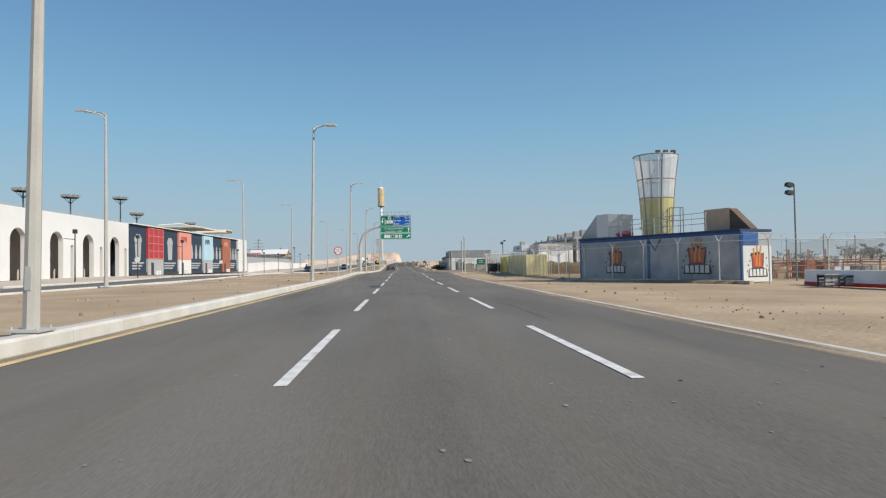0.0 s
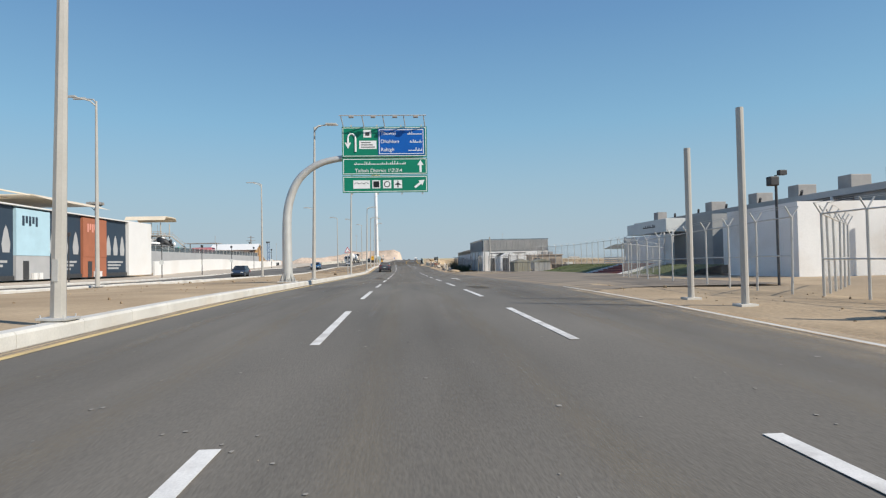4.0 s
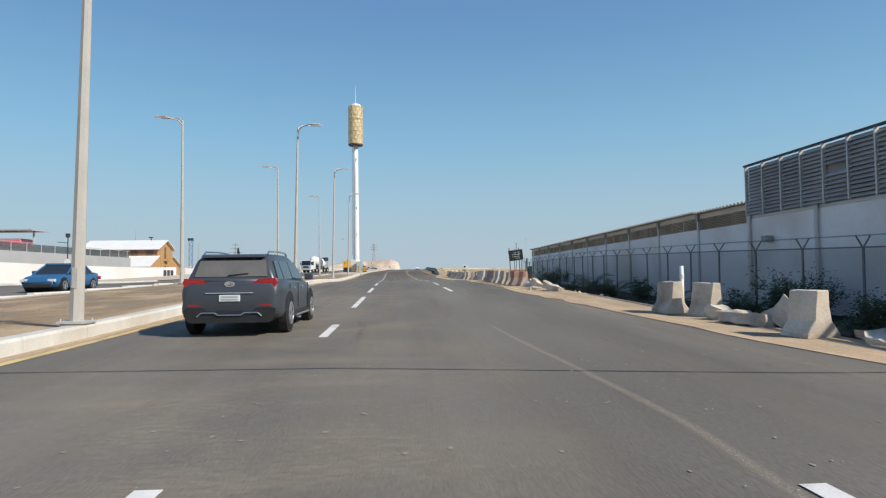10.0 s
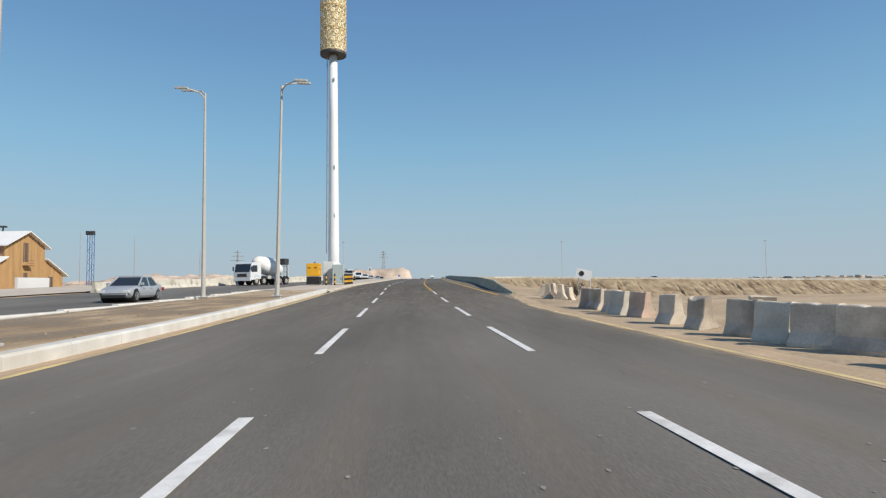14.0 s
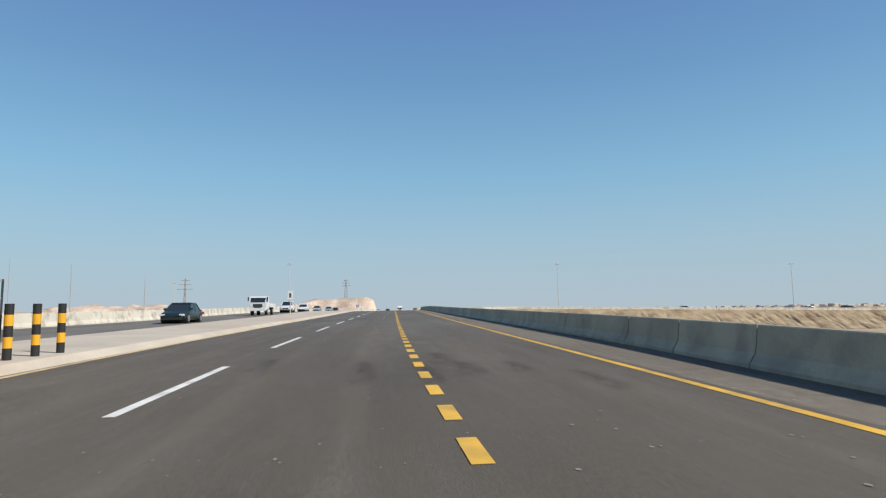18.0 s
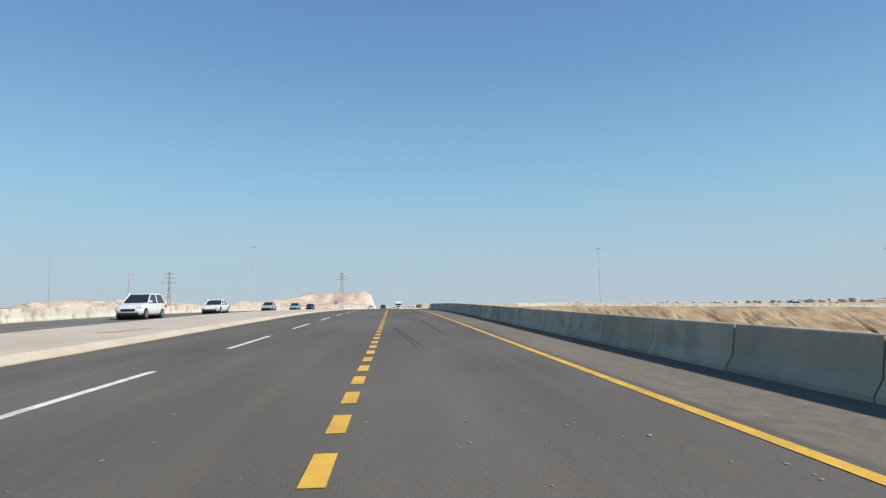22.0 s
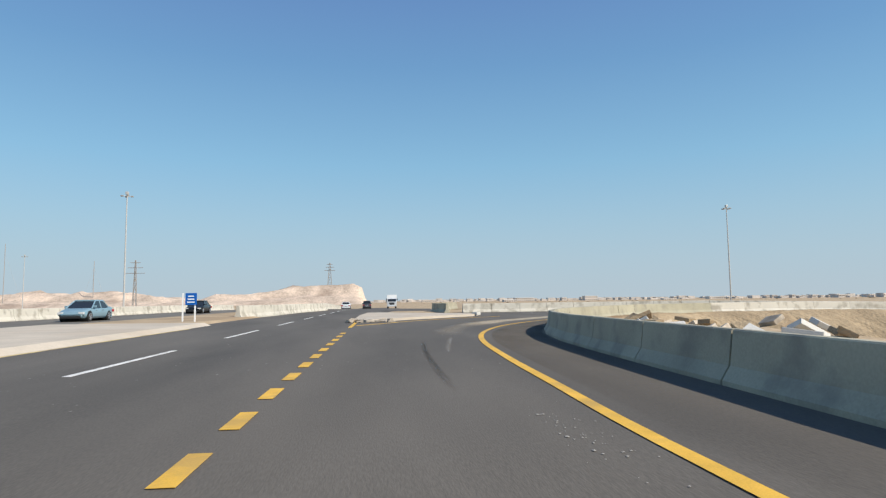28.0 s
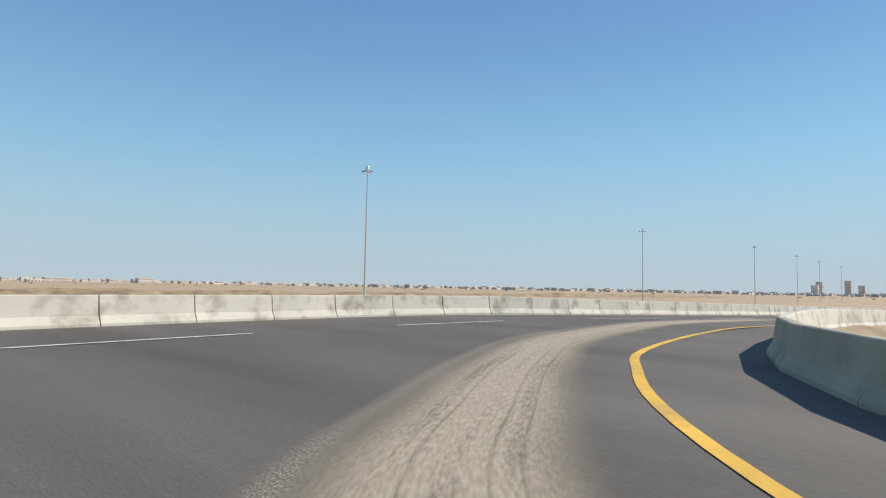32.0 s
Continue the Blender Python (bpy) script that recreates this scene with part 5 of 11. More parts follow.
def warning_sign(at):
    t = thing("warning_sign", "white triangular warning sign with red border on a post", "road sign", at)
    part("post", rod(B(), (0, 0.04, -0.5), (0, 0.04, 2.9), 0.04, n=10), GALV, t)
    tri = lambda s, yv, th: prism(B(), [(-0.38 * s, 2.66 - 0.22 * s), (0.38 * s, 2.66 - 0.22 * s), (0, 2.66 + 0.44 * s)], yv, yv + th)
    part("border", tri(1.0, 0.0, 0.02), SIGN_RED, t, "red border")
    f = part("face", tri(0.74, -0.008, 0.008), SIGN_WHITE, t, "white face")
    bm = B()
    prism(bm, [(-0.16, 2.56), (0.16, 2.56), (0.16, 2.64)], -0.016, -0.008)
    part("symbol", bm, BLACK, f)
    return t


warning_sign((-7.1, 134.2, lz(134.2) + 0.45))


def small_post(at, h, disc):
    t = thing("verge_lamp_post", "slim dark lamp post on the far pavement", "lamp post", at, 0, "slim lamp posts")
    part("pole", rod(B(), (0, 0, -0.2), (0, 0, h), 0.07, 0.05, 8), STEEL_DARK, t)
    bm = B()
    box(bm, -0.18, 0.18, -0.12, 0.12, h - 0.05, h + 0.35, 0.03)
    part("lantern", bm, STEEL_DARK, t)
    bm = B()
    rod(bm, (0, 0, h - 0.6), (-1.0, 0, h - 0.5), 0.035, n=6)
    part("arm", bm, STEEL_DARK, t)
    if disc:
        d_ = turned(B(), [(0.32, 0.0), (0.32, 0.03)], 20)
        bmesh.ops.transform(d_, matrix=on_plate(0, -0.08, 2.1), verts=d_.verts)
        part("disc_sign", d_, CAB_WHITE, t)
    return t


for i, yv in enumerate((28, 42, 58.7, 72, 86, 104, 124, 147, 163.5, 180.6, 198, 216)):
    small_post((-31.0 if yv < 110 else -33.6, yv, lz(yv) + 0.2), 4.6, i % 2 == 1)

# ---------------------------------------------------------------- facades on the far side
FX = -42.6
GZ = 0.35


def arch_block(bm, y0, y1, z0, z1, x0, x1, ya, yb, spring):
    """A wall bay from y0 to y1 with an arched opening from ya to yb that goes through."""
    n = 14
    r, c = (yb - ya) / 2, (ya + yb) / 2
    curve = [(ya, z0)] + [(c - r * math.cos(math.pi * k / n), spring + r * math.sin(math.pi * k / n)) for k in range(n + 1)] + [(yb, z0)]
    outer = [(y0, z0)] + [(y0 + (y1 - y0) * k / n, z1) for k in range(n + 1)] + [(y1, z0)]
    for x in (x0, x1):
        a = [bm.verts.new((x, p[0], p[1])) for p in outer]
        b = [bm.verts.new((x, p[0], p[1])) for p in curve]
        for i in range(len(a) - 1):
            bm.faces.new((a[i], a[i + 1], b[i + 1], b[i]))
        if x == x0:
            s0 = (a, b)
    for i in range(len(a) - 1):
        bm.faces.new((s0[1][i], s0[1][i + 1], b[i + 1], b[i]))
        bm.faces.new((s0[0][i], s0[0][i + 1], a[i + 1], a[i]))
    bmesh.ops.remove_doubles(bm, verts=bm.verts, dist=0.001)
    bmesh.ops.recalc_face_normals(bm, faces=bm.faces)
    return bm


arcade = thing("arcade_building", "white plastered arcade building with tall arches", "building", (FX, 0, GZ))
# white plaster toned down to stand for shade inside the arcade, columns too
SHADE_IN = mat("shade_toned_plaster", (0.50, 0.45, 0.40), 0.9, var=0.06, scale=0.6, fine=10, bump=0.1)
yv = 96.0
bay = 7.4
for k in range(9):
    y1 = yv - bay * k
    y0 = y1 - bay
    part("arched_wall", arch_block(B(), y0, y1 - 1.95, 0, 8.1, 0, -0.6, y0 + 1.55, y0 + 4.35, 4.4), WHITE_WALL, arcade)
    part("arched_wall", arch_block(B(), y1 - 1.95, y1, 0, 8.1, 0, -0.6, y1 - 1.42, y1 - 0.66, 3.9), WHITE_WALL, arcade, "bay with a narrow arch")
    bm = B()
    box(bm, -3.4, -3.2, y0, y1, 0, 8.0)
    part("recess_wall", bm, SHADE_IN, arcade, "wall behind the arches, its shade put into a darker plaster tone")
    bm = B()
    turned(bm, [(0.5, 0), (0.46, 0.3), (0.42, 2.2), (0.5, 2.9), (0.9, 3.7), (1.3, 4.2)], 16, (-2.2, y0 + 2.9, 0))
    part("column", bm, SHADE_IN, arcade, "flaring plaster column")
    if k % 2 == 0:
        bm = B()
        box(bm, -1.4, -1.34, y0 + 1.7, y0 + 4.2, 3.6, 4.4)
        part("shop_sign", bm, STEEL_DARK, arcade, "dark hanging shop sign")
    bm = B()
    for z_ in (8.35, 8.6):
        rod(bm, (-0.5, y0, z_), (-0.5, y1, z_), 0.025, n=5)
    rod(bm, (-0.5, y0 + 1, 8.1), (-0.5, y0 + 1, 8.6), 0.025, n=5)
    rod(bm, (-0.5, y0 + 5, 8.1), (-0.5, y0 + 5, 8.6), 0.025, n=5)
    part("roof_rail", bm, GALV_PALE, arcade)
bm = B()
box(bm, -16, -0.62, 96 - bay * 9, 96, 7.85, 8.05)
part("roof", bm, WHITE_WALL, arcade)
bm = B()
box(bm, -16, -0.62, 96 - bay * 9 - 0.3, 96 - bay * 9, 0, 8.05)
part("end_wall", bm, WHITE_WALL, arcade)

shops = thing("mural_building", "long shop building wrapped in navy, red and pink murals", "building", (FX, 0, GZ))
MUR = [(96.2, 102.4, "navy"), (102.4, 108.8, "red"), (108.8, 116.2, "navy"), (116.2, 122.6, "pink"), (122.6, 130.0, "navy"), (130.0, 136.2, "sky"), (136.2, 143.6, "navy"), (143.6, 149.8, "rust"), (149.8, 156.4, "navy")]
MCOL = {"navy": NAVY_MURAL, "red": RED_MURAL, "pink": PINK_MURAL, "sky": SKY_MURAL, "rust": RUST_MURAL}
r_ = random.Random(8)
for a, b, c in MUR:
    proud = 0.0 if c == "navy" else 0.35
    bm = B()
    box(bm, -5, proud, a, b - 0.01, 0.0 if c == "navy" else 2.7, 8.1 - (0.0 if c == "navy" else 0.25))
    pn = part("mural_panel", bm, MCOL[c], shops)
    if c != "navy":
        bm = B()
        box(bm, -5, proud - 0.05, a, b - 0.01, 0, 2.69)
        part("shop_front", bm, GREY_MURAL if c in ("red", "sky") else (RUST_MURAL if c == "rust" else WHITE_WALL), shops)
        bm = B()
        box(bm, proud - 0.05, proud + 0.0, a + 1.2, a + 2.2, 0.05, 2.1)
        part("shop_door", bm, STEEL_DARK, shops)
        bm = B()
        for q_ in range(2):
            box(bm, proud + 0.001, proud + 0.3, a + 2.6 + q_ * 1.1, a + 3.2 + q_ * 1.1, 0.0, 0.75)
        part("planters", bm, WHITE_WALL, shops)
        bm = B()
        if c == "red":
            for k in range(5):
                box(bm, proud, proud + 0.03, a, b - 0.02, 2.75 + k * 1.25, 2.83 + k * 1.25)
            for k in range(4):
                box(bm, proud, proud + 0.03, a + 0.1 + k * 2.0, a + 0.18 + k * 2.0, 2.84, 7.6)
            part("lattice", bm, PINK_MURAL, pn)
        else:
            for k in range(5):
                box(bm, proud, proud + 0.02, a + 1.0 + k * 0.6, a + 1.4 + k * 0.6, 6.0 + 0.3 * (k % 2), 7.1)
            part("mural_marks", bm, RED_MURAL if c == "pink" else (NAVY_MURAL if c == "sky" else PINK_MURAL), pn)
    else:
        bm = B()
        cy = (a + b) / 2
        if (int(a) % 3) == 0:
            turned(bm, [(0.9, 0), (1.05, 1.3), (1.15, 2.6)], 14, (0, 0, 0))
            bmesh.ops.transform(bm, matrix=Matrix.Translation((0.015, cy, 2.6)) @ Matrix.Diagonal((0.012, 1, 1, 1)), verts=bm.verts)
            for k in range(5):
                bmesh.ops.create_uvsphere(bm, u_segments=10, v_segments=6, radius=0.55, matrix=Matrix.Translation((0.02, cy - 0.8 + 0.4 * k, 5.7 + 0.4 * (k % 2))) @ Matrix.Diagonal((0.02, 1, 1, 1)))
        else:
            for k in range(3):
                yc = a + 1.2 + k * (b - a - 2.4) / 2
                prism(bm, [(yc - 0.55, 3.0), (yc + 0.55, 3.0), (yc + 0.7, 3.9), (yc + 0.3, 5.4), (yc, 5.9), (yc - 0.3, 5.4), (yc - 0.7, 3.9)], 0.002, 0.03, "x")
        part("mural_drawing", bm, GREY_MURAL, pn, "pale chalk-like food drawing")
        bm = B()
        for k in range(3):
            box(bm, 0.001, 0.02, a + 1.0, b - 1.0 - 0.7 * k, 1.9 - 0.45 * k, 2.15 - 0.45 * k)
        part("mural_marks", bm, GREY_MURAL, pn)
        bm = B()
        box(bm, 0.002, 0.25, a + 0.2, b - 0.2, 0.0, 0.5)
        part("skirting", bm, STEEL_DARK, shops)
bm = B()
box(bm, -14, 0.45, 156.4, 164.6, 0, 8.3)
part("end_block", bm, WHITE_WALL, shops, "plain white end block")
bm = B()
box(bm, -14, 0.42, 96.2, 156.4, 8.1, 8.25)
box(bm, -14, -5, 96.2, 156.4, 0, 8.1)
part("roof", bm, WHITE_WALL, shops)
bm = B()
for y_ in (130, 141):
    pipe(bm, [(-9, y_, 8.4), (-9, y_, 10.2), (-6, y_ + 4, 10.8), (-3, y_ + 8, 10.2)], [0.1, 0.1, 0.1, 0.1], 6)
prism(bm, [(-14, 9.9), (-12, 10.6), (-4, 10.6), (-2, 9.9), (-4, 10.45), (-12, 10.45)], 140, 156)
part("canopy", bm, CANVAS, shops, "cream roof canopy")


def flood_mast(at, h, s=1.0):
    t = thing("floodlight_mast", "tall dark floodlight mast with a ring of lamps", "floodlight mast", at, 0, "floodlight masts")
    part("pole", rod(B(), (0, 0, 0), (0, 0, h), 0.22 * s, 0.13 * s, 8), STEEL_DARK, t)
    bm = turned(B(), [(1.5 * s, 0), (1.5 * s, 0.12), (1.35 * s, 0.12), (1.35 * s, 0)], 18, (0, 0, h - 0.1))
    part("lamp_ring", bm, STEEL_DARK, t)
    bm = B()
    for k in range(10):
        a = 2 * math.pi * k / 10
        box(bm, 1.45 * s * math.cos(a) - 0.3 * s, 1.45 * s * math.cos(a) + 0.3 * s, 1.45 * s * math.sin(a) - 0.22 * s, 1.45 * s * math.sin(a) + 0.22 * s, h, h + 0.55 * s)
    part("lamp_heads", bm, AC_GREY, t)
    bm = B()
    for k in range(4):
        a = math.pi / 2 * k
        rod(bm, (0.1 * math.cos(a), 0.1 * math.sin(a), h - 1.3 * s), (1.4 * s * math.cos(a), 1.4 * s * math.sin(a), h - 0.05), 0.05 * s, n=5)
    part("braces", bm, STEEL_DARK, t)
    return t


for x_, y_, h_ in ((-70, 131.4, 16.5), (-70, 153.8, 18.6), (-70, 163, 15.5), (-70, 203, 15.8), (-70, 115.6, 15.9)):
    flood_mast((x_, y_, 0.2), h_)

# boundary wall of the water park
park_wall = thing("park_wall", "long white boundary wall with a fenced bank above", "wall", (0, 0, 0))
bm = B()
wy = along(165.5, 268, 6)
for a, b in zip(wy, wy[1:]):
    za, zb = lz(a) + 0.15, lz(b) + 0.15
    v = [(-42.3, a, za - 0.3), (-42.0, a, za - 0.3), (-42.0, b, zb - 0.3), (-42.3, b, zb - 0.3)]
    h_ = 2.45 - 0.9 * smooth01((a - 200) / 70)
    h2 = 2.45 - 0.9 * smooth01((b - 200) / 70)
    t_ = [(-42.3, a, za + h_), (-42.0, a, za + h_), (-42.0, b, zb + h2), (-42.3, b, zb + h2)]
    vs = [bm.verts.new(p) for p in v + t_]
    for f in ((4, 5, 6, 7), (1, 2, 6, 5), (3, 0, 4, 7), (0, 1, 5, 4), (2, 3, 7, 6)):
        bm.faces.new([vs[i] for i in f])
part("wall", bm, WHITE_WALL, park_wall)
bm = B()
for a in range(3):
    box(bm, -41.98, -41.9, 262 + a * 1.6, 263.1 + a * 1.6, 1.0, 2.4)
part("dark_panels", bm, STEEL_DARK, park_wall)
bank = thing("park_bank", "grey bank with a shaded fence behind the white wall", "fence", (0, 0, 0))
bm = B()
box(bm, -48.2, -47.6, 165, 262, 0.5, 4.6)
part("retaining_wall", bm, GREY_MURAL, bank)
bm = B()
box(bm, -48.0, -47.9, 165, 262, 4.6, 5.6)
part("shade_net", bm, NET_DARK, bank)
bm = B()
for k in range(32):
    rod(bm, (-47.8, 165 + 3.1 * k, 4.5), (-47.8, 165 + 3.1 * k, 5.8), 0.05, n=5)
rod(bm, (-47.8, 165, 5.75), (-47.8, 262, 5.75), 0.04, n=5)
part("rail", bm, GALV, bank)

# slide tower of the water park
slide = thing("slide_tower", "water-slide tower with cream canopy, stairs and slide tubes", "slide tower", (-76, 248, 0.3))
bm = B()
for x_ in (-6, -2, 2, 6):
    for y_ in (-4, 4):
        rod(bm, (x_, y_, 0), (x_, y_, 14.5), 0.22, n=8)
part("columns", bm, GALV_PALE, slide)
slide.matrix_basis = pose(-76, 248, 0.3) @ Matrix.Diagonal((0.68, 0.85, 1, 1))
for z_ in (7.2, 10.6):
    bm = B()
    box(bm, -7, 7, -5, 5, z_, z_ + 0.3)
    part("deck", bm, GALV_PALE, slide)
    bm = B()
    for y_ in (-5, 5):
        for k in range(2):
            rod(bm, (-7, y_, z_ + 0.7 + 0.5 * k), (7, y_, z_ + 0.7 + 0.5 * k), 0.05, n=5)
        for k in range(9):
            rod(bm, (-7 + 1.75 * k, y_, z_ + 0.3), (-7 + 1.75 * k, y_, z_ + 1.2), 0.04, n=5)
    part("railing", bm, WOOD_ORANGE if z_ > 9 else GALV, slide)
bm = B()
prism(bm, [(-5.6, 15.2), (-4.2, 16.4), (4.2, 16.4), (5.6, 15.2), (4.2, 16.1), (-4.2, 16.1)], -8.5, 8.5, "x")
part("canopy", bm, CANVAS, slide, "cream canopy roof")
for k, (m_, r0) in enumerate(((SLIDE_TEAL, 0.9), (ROOF_WHITE, 0.8), (STEEL_DARK, 0.8))):
    pts = [(-7 - 2 * k + 9 * k, -4 - 1.5 * k, 11 - 2.2 * k), (-11 + 10 * k, -7, 10 - 2.3 * k), (-15 + 13 * k, -5, 8.4 - 2 * k), (-12 + 11 * k, -1, 6.8 - 1.6 * k), (-8 + 11 * k, -6, 5.2 - k), (-14 + 15 * k, -9, 3.6 - 0.6 * k)]
    part("slide_tube", pipe(B(), pts, r0, 10), m_, slide, smooth=True)
bm = B()
for k in range(14):
    box(bm, 7.2 + 0.55 * k, 7.8 + 0.55 * k, -5, -3.4, 10.3 - 0.5 * k, 10.45 - 0.5 * k)
for y_ in (-5.05, -3.35):
    rod(bm, (7, y_, 11.6), (14.8, y_, 4.6), 0.06, n=5)
    rod(bm, (7, y_, 10.4), (14.8, y_, 3.4), 0.12, n=5)
part("stair", bm, GALV, slide)
for k in range(3):
    bm = B()
    x0, x1, z0, z1 = (7.0, 12.5, 10.6, 7.3) if k == 0 else ((12.5, 7.4, 7.3, 4.0) if k == 1 else (-7.0, -11.5, 7.2, 3.4))
    for y_ in (4.0, 5.2):
        rod(bm, (x0, y_, z0), (x1, y_, z1), 0.14, n=5)
        rod(bm, (x0, y_, z0 + 1.0), (x1, y_, z1 + 1.0), 0.05, n=5)
    for j in range(12):
        f_ = (j + 0.5) / 12
        box(bm, x0 + (x1 - x0) * f_ - 0.25, x0 + (x1 - x0) * f_ + 0.25, 4.0, 5.2, z0 + (z1 - z0) * f_ - 0.03, z0 + (z1 - z0) * f_ + 0.05)
    part("stair_flight", bm, GALV_PALE, slide, "pale steel stair flight")
for k in range(5):
    bm = B()
    x_ = -9 + 5.4 * k
    rod(bm, (x_, -5.5, 0), (x_ + 1.2, -5.5, 6.6), 0.16, n=6)
    rod(bm, (x_ + 2.4, -5.5, 0), (x_ + 1.2, -5.5, 6.6), 0.16, n=6)
    part("trestle", bm, GALV, slide)
for k, (m_, z_, r_s) in enumerate(((STEEL_DARK, 8.6, 5.2), (SLIDE_TEAL, 6.6, 4.0), (ROOF_WHITE, 5.0, 6.0), (STEEL_DARK, 3.4, 4.4))):
    pts = [((11 if k % 2 else -10) + r_s * math.cos(0.55 * i), -7 + 0.6 * r_s * math.sin(0.55 * i), z_ - 0.16 * i) for i in range(12)]
    part("slide_tube", pipe(B(), pts, 0.7, 10), m_, slide, smooth=True)
for m_, z_, cx, r_s in ((ROOF_WHITE, 9.6, 3.5, 4.8), (STEEL_DARK, 8.9, 6.0, 5.5), (STEEL_DARK, 8.4, -5.0, 4.5), (ROOF_WHITE, 8.0, 9.0, 4.0), (SLIDE_TEAL, 10.2, -11.0, 4.0)):
    pts = [(cx + r_s * math.cos(0.6 * i), -6.5 + 0.5 * r_s * math.sin(0.6 * i), z_ - 0.17 * i) for i in range(11)]
    part("slide_tube", pipe(B(), pts, 0.55, 10), m_, slide, smooth=True)
# solid block in a shade colour, standing for the dim room under the deck
bm = B()
box(bm, -3.5, 5.0, -2.6, 4.6, 7.5, 9.9)
part("landing_room", bm, TOWN_DARK, slide, "landing room with its shade put into the dark colour")
for x0, x1, z0, z1 in ((-6.5, -1.0, 10.6, 7.3), (-1.0, -6.0, 7.3, 4.2), (6.8, 1.5, 10.6, 7.4), (1.5, 6.5, 7.4, 4.2)):
    bm = B()
    for y_ in (-6.9, -5.6):
        rod(bm, (x0, y_, z0), (x1, y_, z1), 0.16, n=5)
        rod(bm, (x0, y_, z0 + 1.0), (x1, y_, z1 + 1.0), 0.06, n=5)
        for j in range(5):
            f_ = j / 4
            rod(bm, (x0 + (x1 - x0) * f_, y_, z0 + (z1 - z0) * f_), (x0 + (x1 - x0) * f_, y_, z0 + (z1 - z0) * f_ + 1.0), 0.04, n=4)
    part("stair_flight", bm, GALV_PALE, slide, "pale steel stair flight")
for pts, m_ in (([(6, -6, 9.5), (9.5, -7, 8.6), (11.5, -5, 7.4), (10, -2, 6.2), (6.5, -4, 5.2), (5, -8, 4.4), (8, -10, 3.6)], STEEL_DARK), ([(-6, -6, 9.0), (-10, -8, 8.0), (-13, -6, 6.8), (-16, -7, 5.4), (-20, -8, 4.4)], STEEL_DARK),
                ([(3, -7, 8.4), (0, -9, 7.4), (-3, -7.5, 6.4), (0, -6.5, 5.6), (4, -8.5, 4.8)], STEEL_DARK)):
    part("slide_tube", pipe(B(), [(a, b, c) for a, b, c in pts], 0.85, 10), m_, slide, "dark slide tube", smooth=True)
ride = thing("boat_ride", "red and white ride with a curved canopy", "ride", (-62, 252, 1.0))
bm = B()
prism(bm, [(-5, 4.5), (-3.5, 3.2), (3.5, 3.2), (5, 4.5), (4.5, 4.8), (-4.5, 4.8)], -2, 2)
part("hull", bm, ROOF_WHITE, ride)
bm = B()
box(bm, -3, 3, -1.6, 1.6, 4.81, 6.4, 0.2)
part("cabin", bm, SLIDE_PINK, ride)
bm = B()
for x_ in (-4, 4):
    rod(bm, (x_, 0, 0), (x_, 0, 7.6), 0.15, n=6)
box(bm, -5, 5, -2.4, 2.4, 7.6, 7.8)
part("canopy", bm, GREY_MURAL, ride)

# timber barn
barn = thing("timber_barn", "orange timber barn with white sheet roofs in two tiers", "barn", (-57.6, 303.2, 1.6))
bm = B()
prism(bm, [(-9.4, 0), (-9.4, 2.2), (-4.6, 4.4), (4.6, 4.4), (9.4, 2.2), (9.4, 0)], -17, 0, "x")
part("lower_walls", bm, WOOD_BROWN, barn)
bm = B()
prism(bm, [(-4.5, 4.35), (-4.5, 6.3), (0, 8.3), (4.5, 6.3), (4.5, 4.35)], -16.8, -0.02, "x")
part("upper_walls", bm, WOOD_BROWN, barn)
bm = B()
prism(bm, [(-9.4, 0), (-9.4, 2.2), (-4.6, 4.4), (-4.5, 6.3), (0, 8.3), (4.5, 6.3), (4.6, 4.4), (9.4, 2.2), (9.4, 0)], 0.001, 0.14, "x")
gab = part("gable_wall", bm, WOOD_ORANGE, barn, "orange boarded gable")
for k in range(24):
    y_ = -9.2 + 0.8 * k
    if y_ > 9.3:
        break
    top = 2.2 + (9.4 - abs(y_)) * 0.458 if abs(y_) > 4.6 else 6.3 + (4.5 - abs(y_)) * 0.44
    bm = B()
    box(bm, 0.14, 0.165, y_, y_ + 0.05, 0, max(top - 0.15, 0.5))
    part("batten", bm, WOOD_ORANGE, gab)
for y0, y1, z0, z1 in ((-0.6, 0.6, 4.0, 6.8), (-0.5, 0.5, 0.0, 2.4), (5.5, 6.7, 0.1, 1.9), (-6.7, -5.5, 0.1, 1.9)):
    bm = B()
    box(bm, 0.1, 0.15, y0, y1, z0, z1)
    part("opening", bm, PLY_DARK, gab, "dark window opening")
bm = B()
box(bm, 0.15, 0.9, -0.8, 0.8, 3.4, 3.5)
for z_ in (3.8, 4.2):
    rod(bm, (0.88, -0.8, z_), (0.88, 0.8, z_), 0.04, n=5)
part("balcony", bm, WOOD_BROWN, gab)
for s_ in (-1, 1):
    bm = B()
    prism(bm, [(s_ * 10.1, 1.95), (s_ * 4.5, 4.52), (s_ * 4.5, 4.66), (s_ * 10.1, 2.09)], -17.6, 0.7, "x")
    part("lower_roof", bm, ROOF_WHITE, barn, "white lower roof")
    bm = B()
    prism(bm, [(s_ * 5.2, 6.08), (0, 8.42), (0, 8.58), (s_ * 5.2, 6.24)], -17.4, 0.8, "x")
    part("upper_roof", bm, ROOF_WHITE, barn, "white upper roof")
for x_ in (-14.5, -10.5, -6.0, -2.5):
    bm = B()
    box(bm, x_, x_ + 1.6, -4.56, -4.49, 4.75, 5.9)
    part("window", bm, PLY_DARK, barn)
bm = B()
for k in range(4):
    box(bm, -16 + 4.2 * k, -13.2 + 4.2 * k, -9.46, -9.38, 0.4, 1.7)
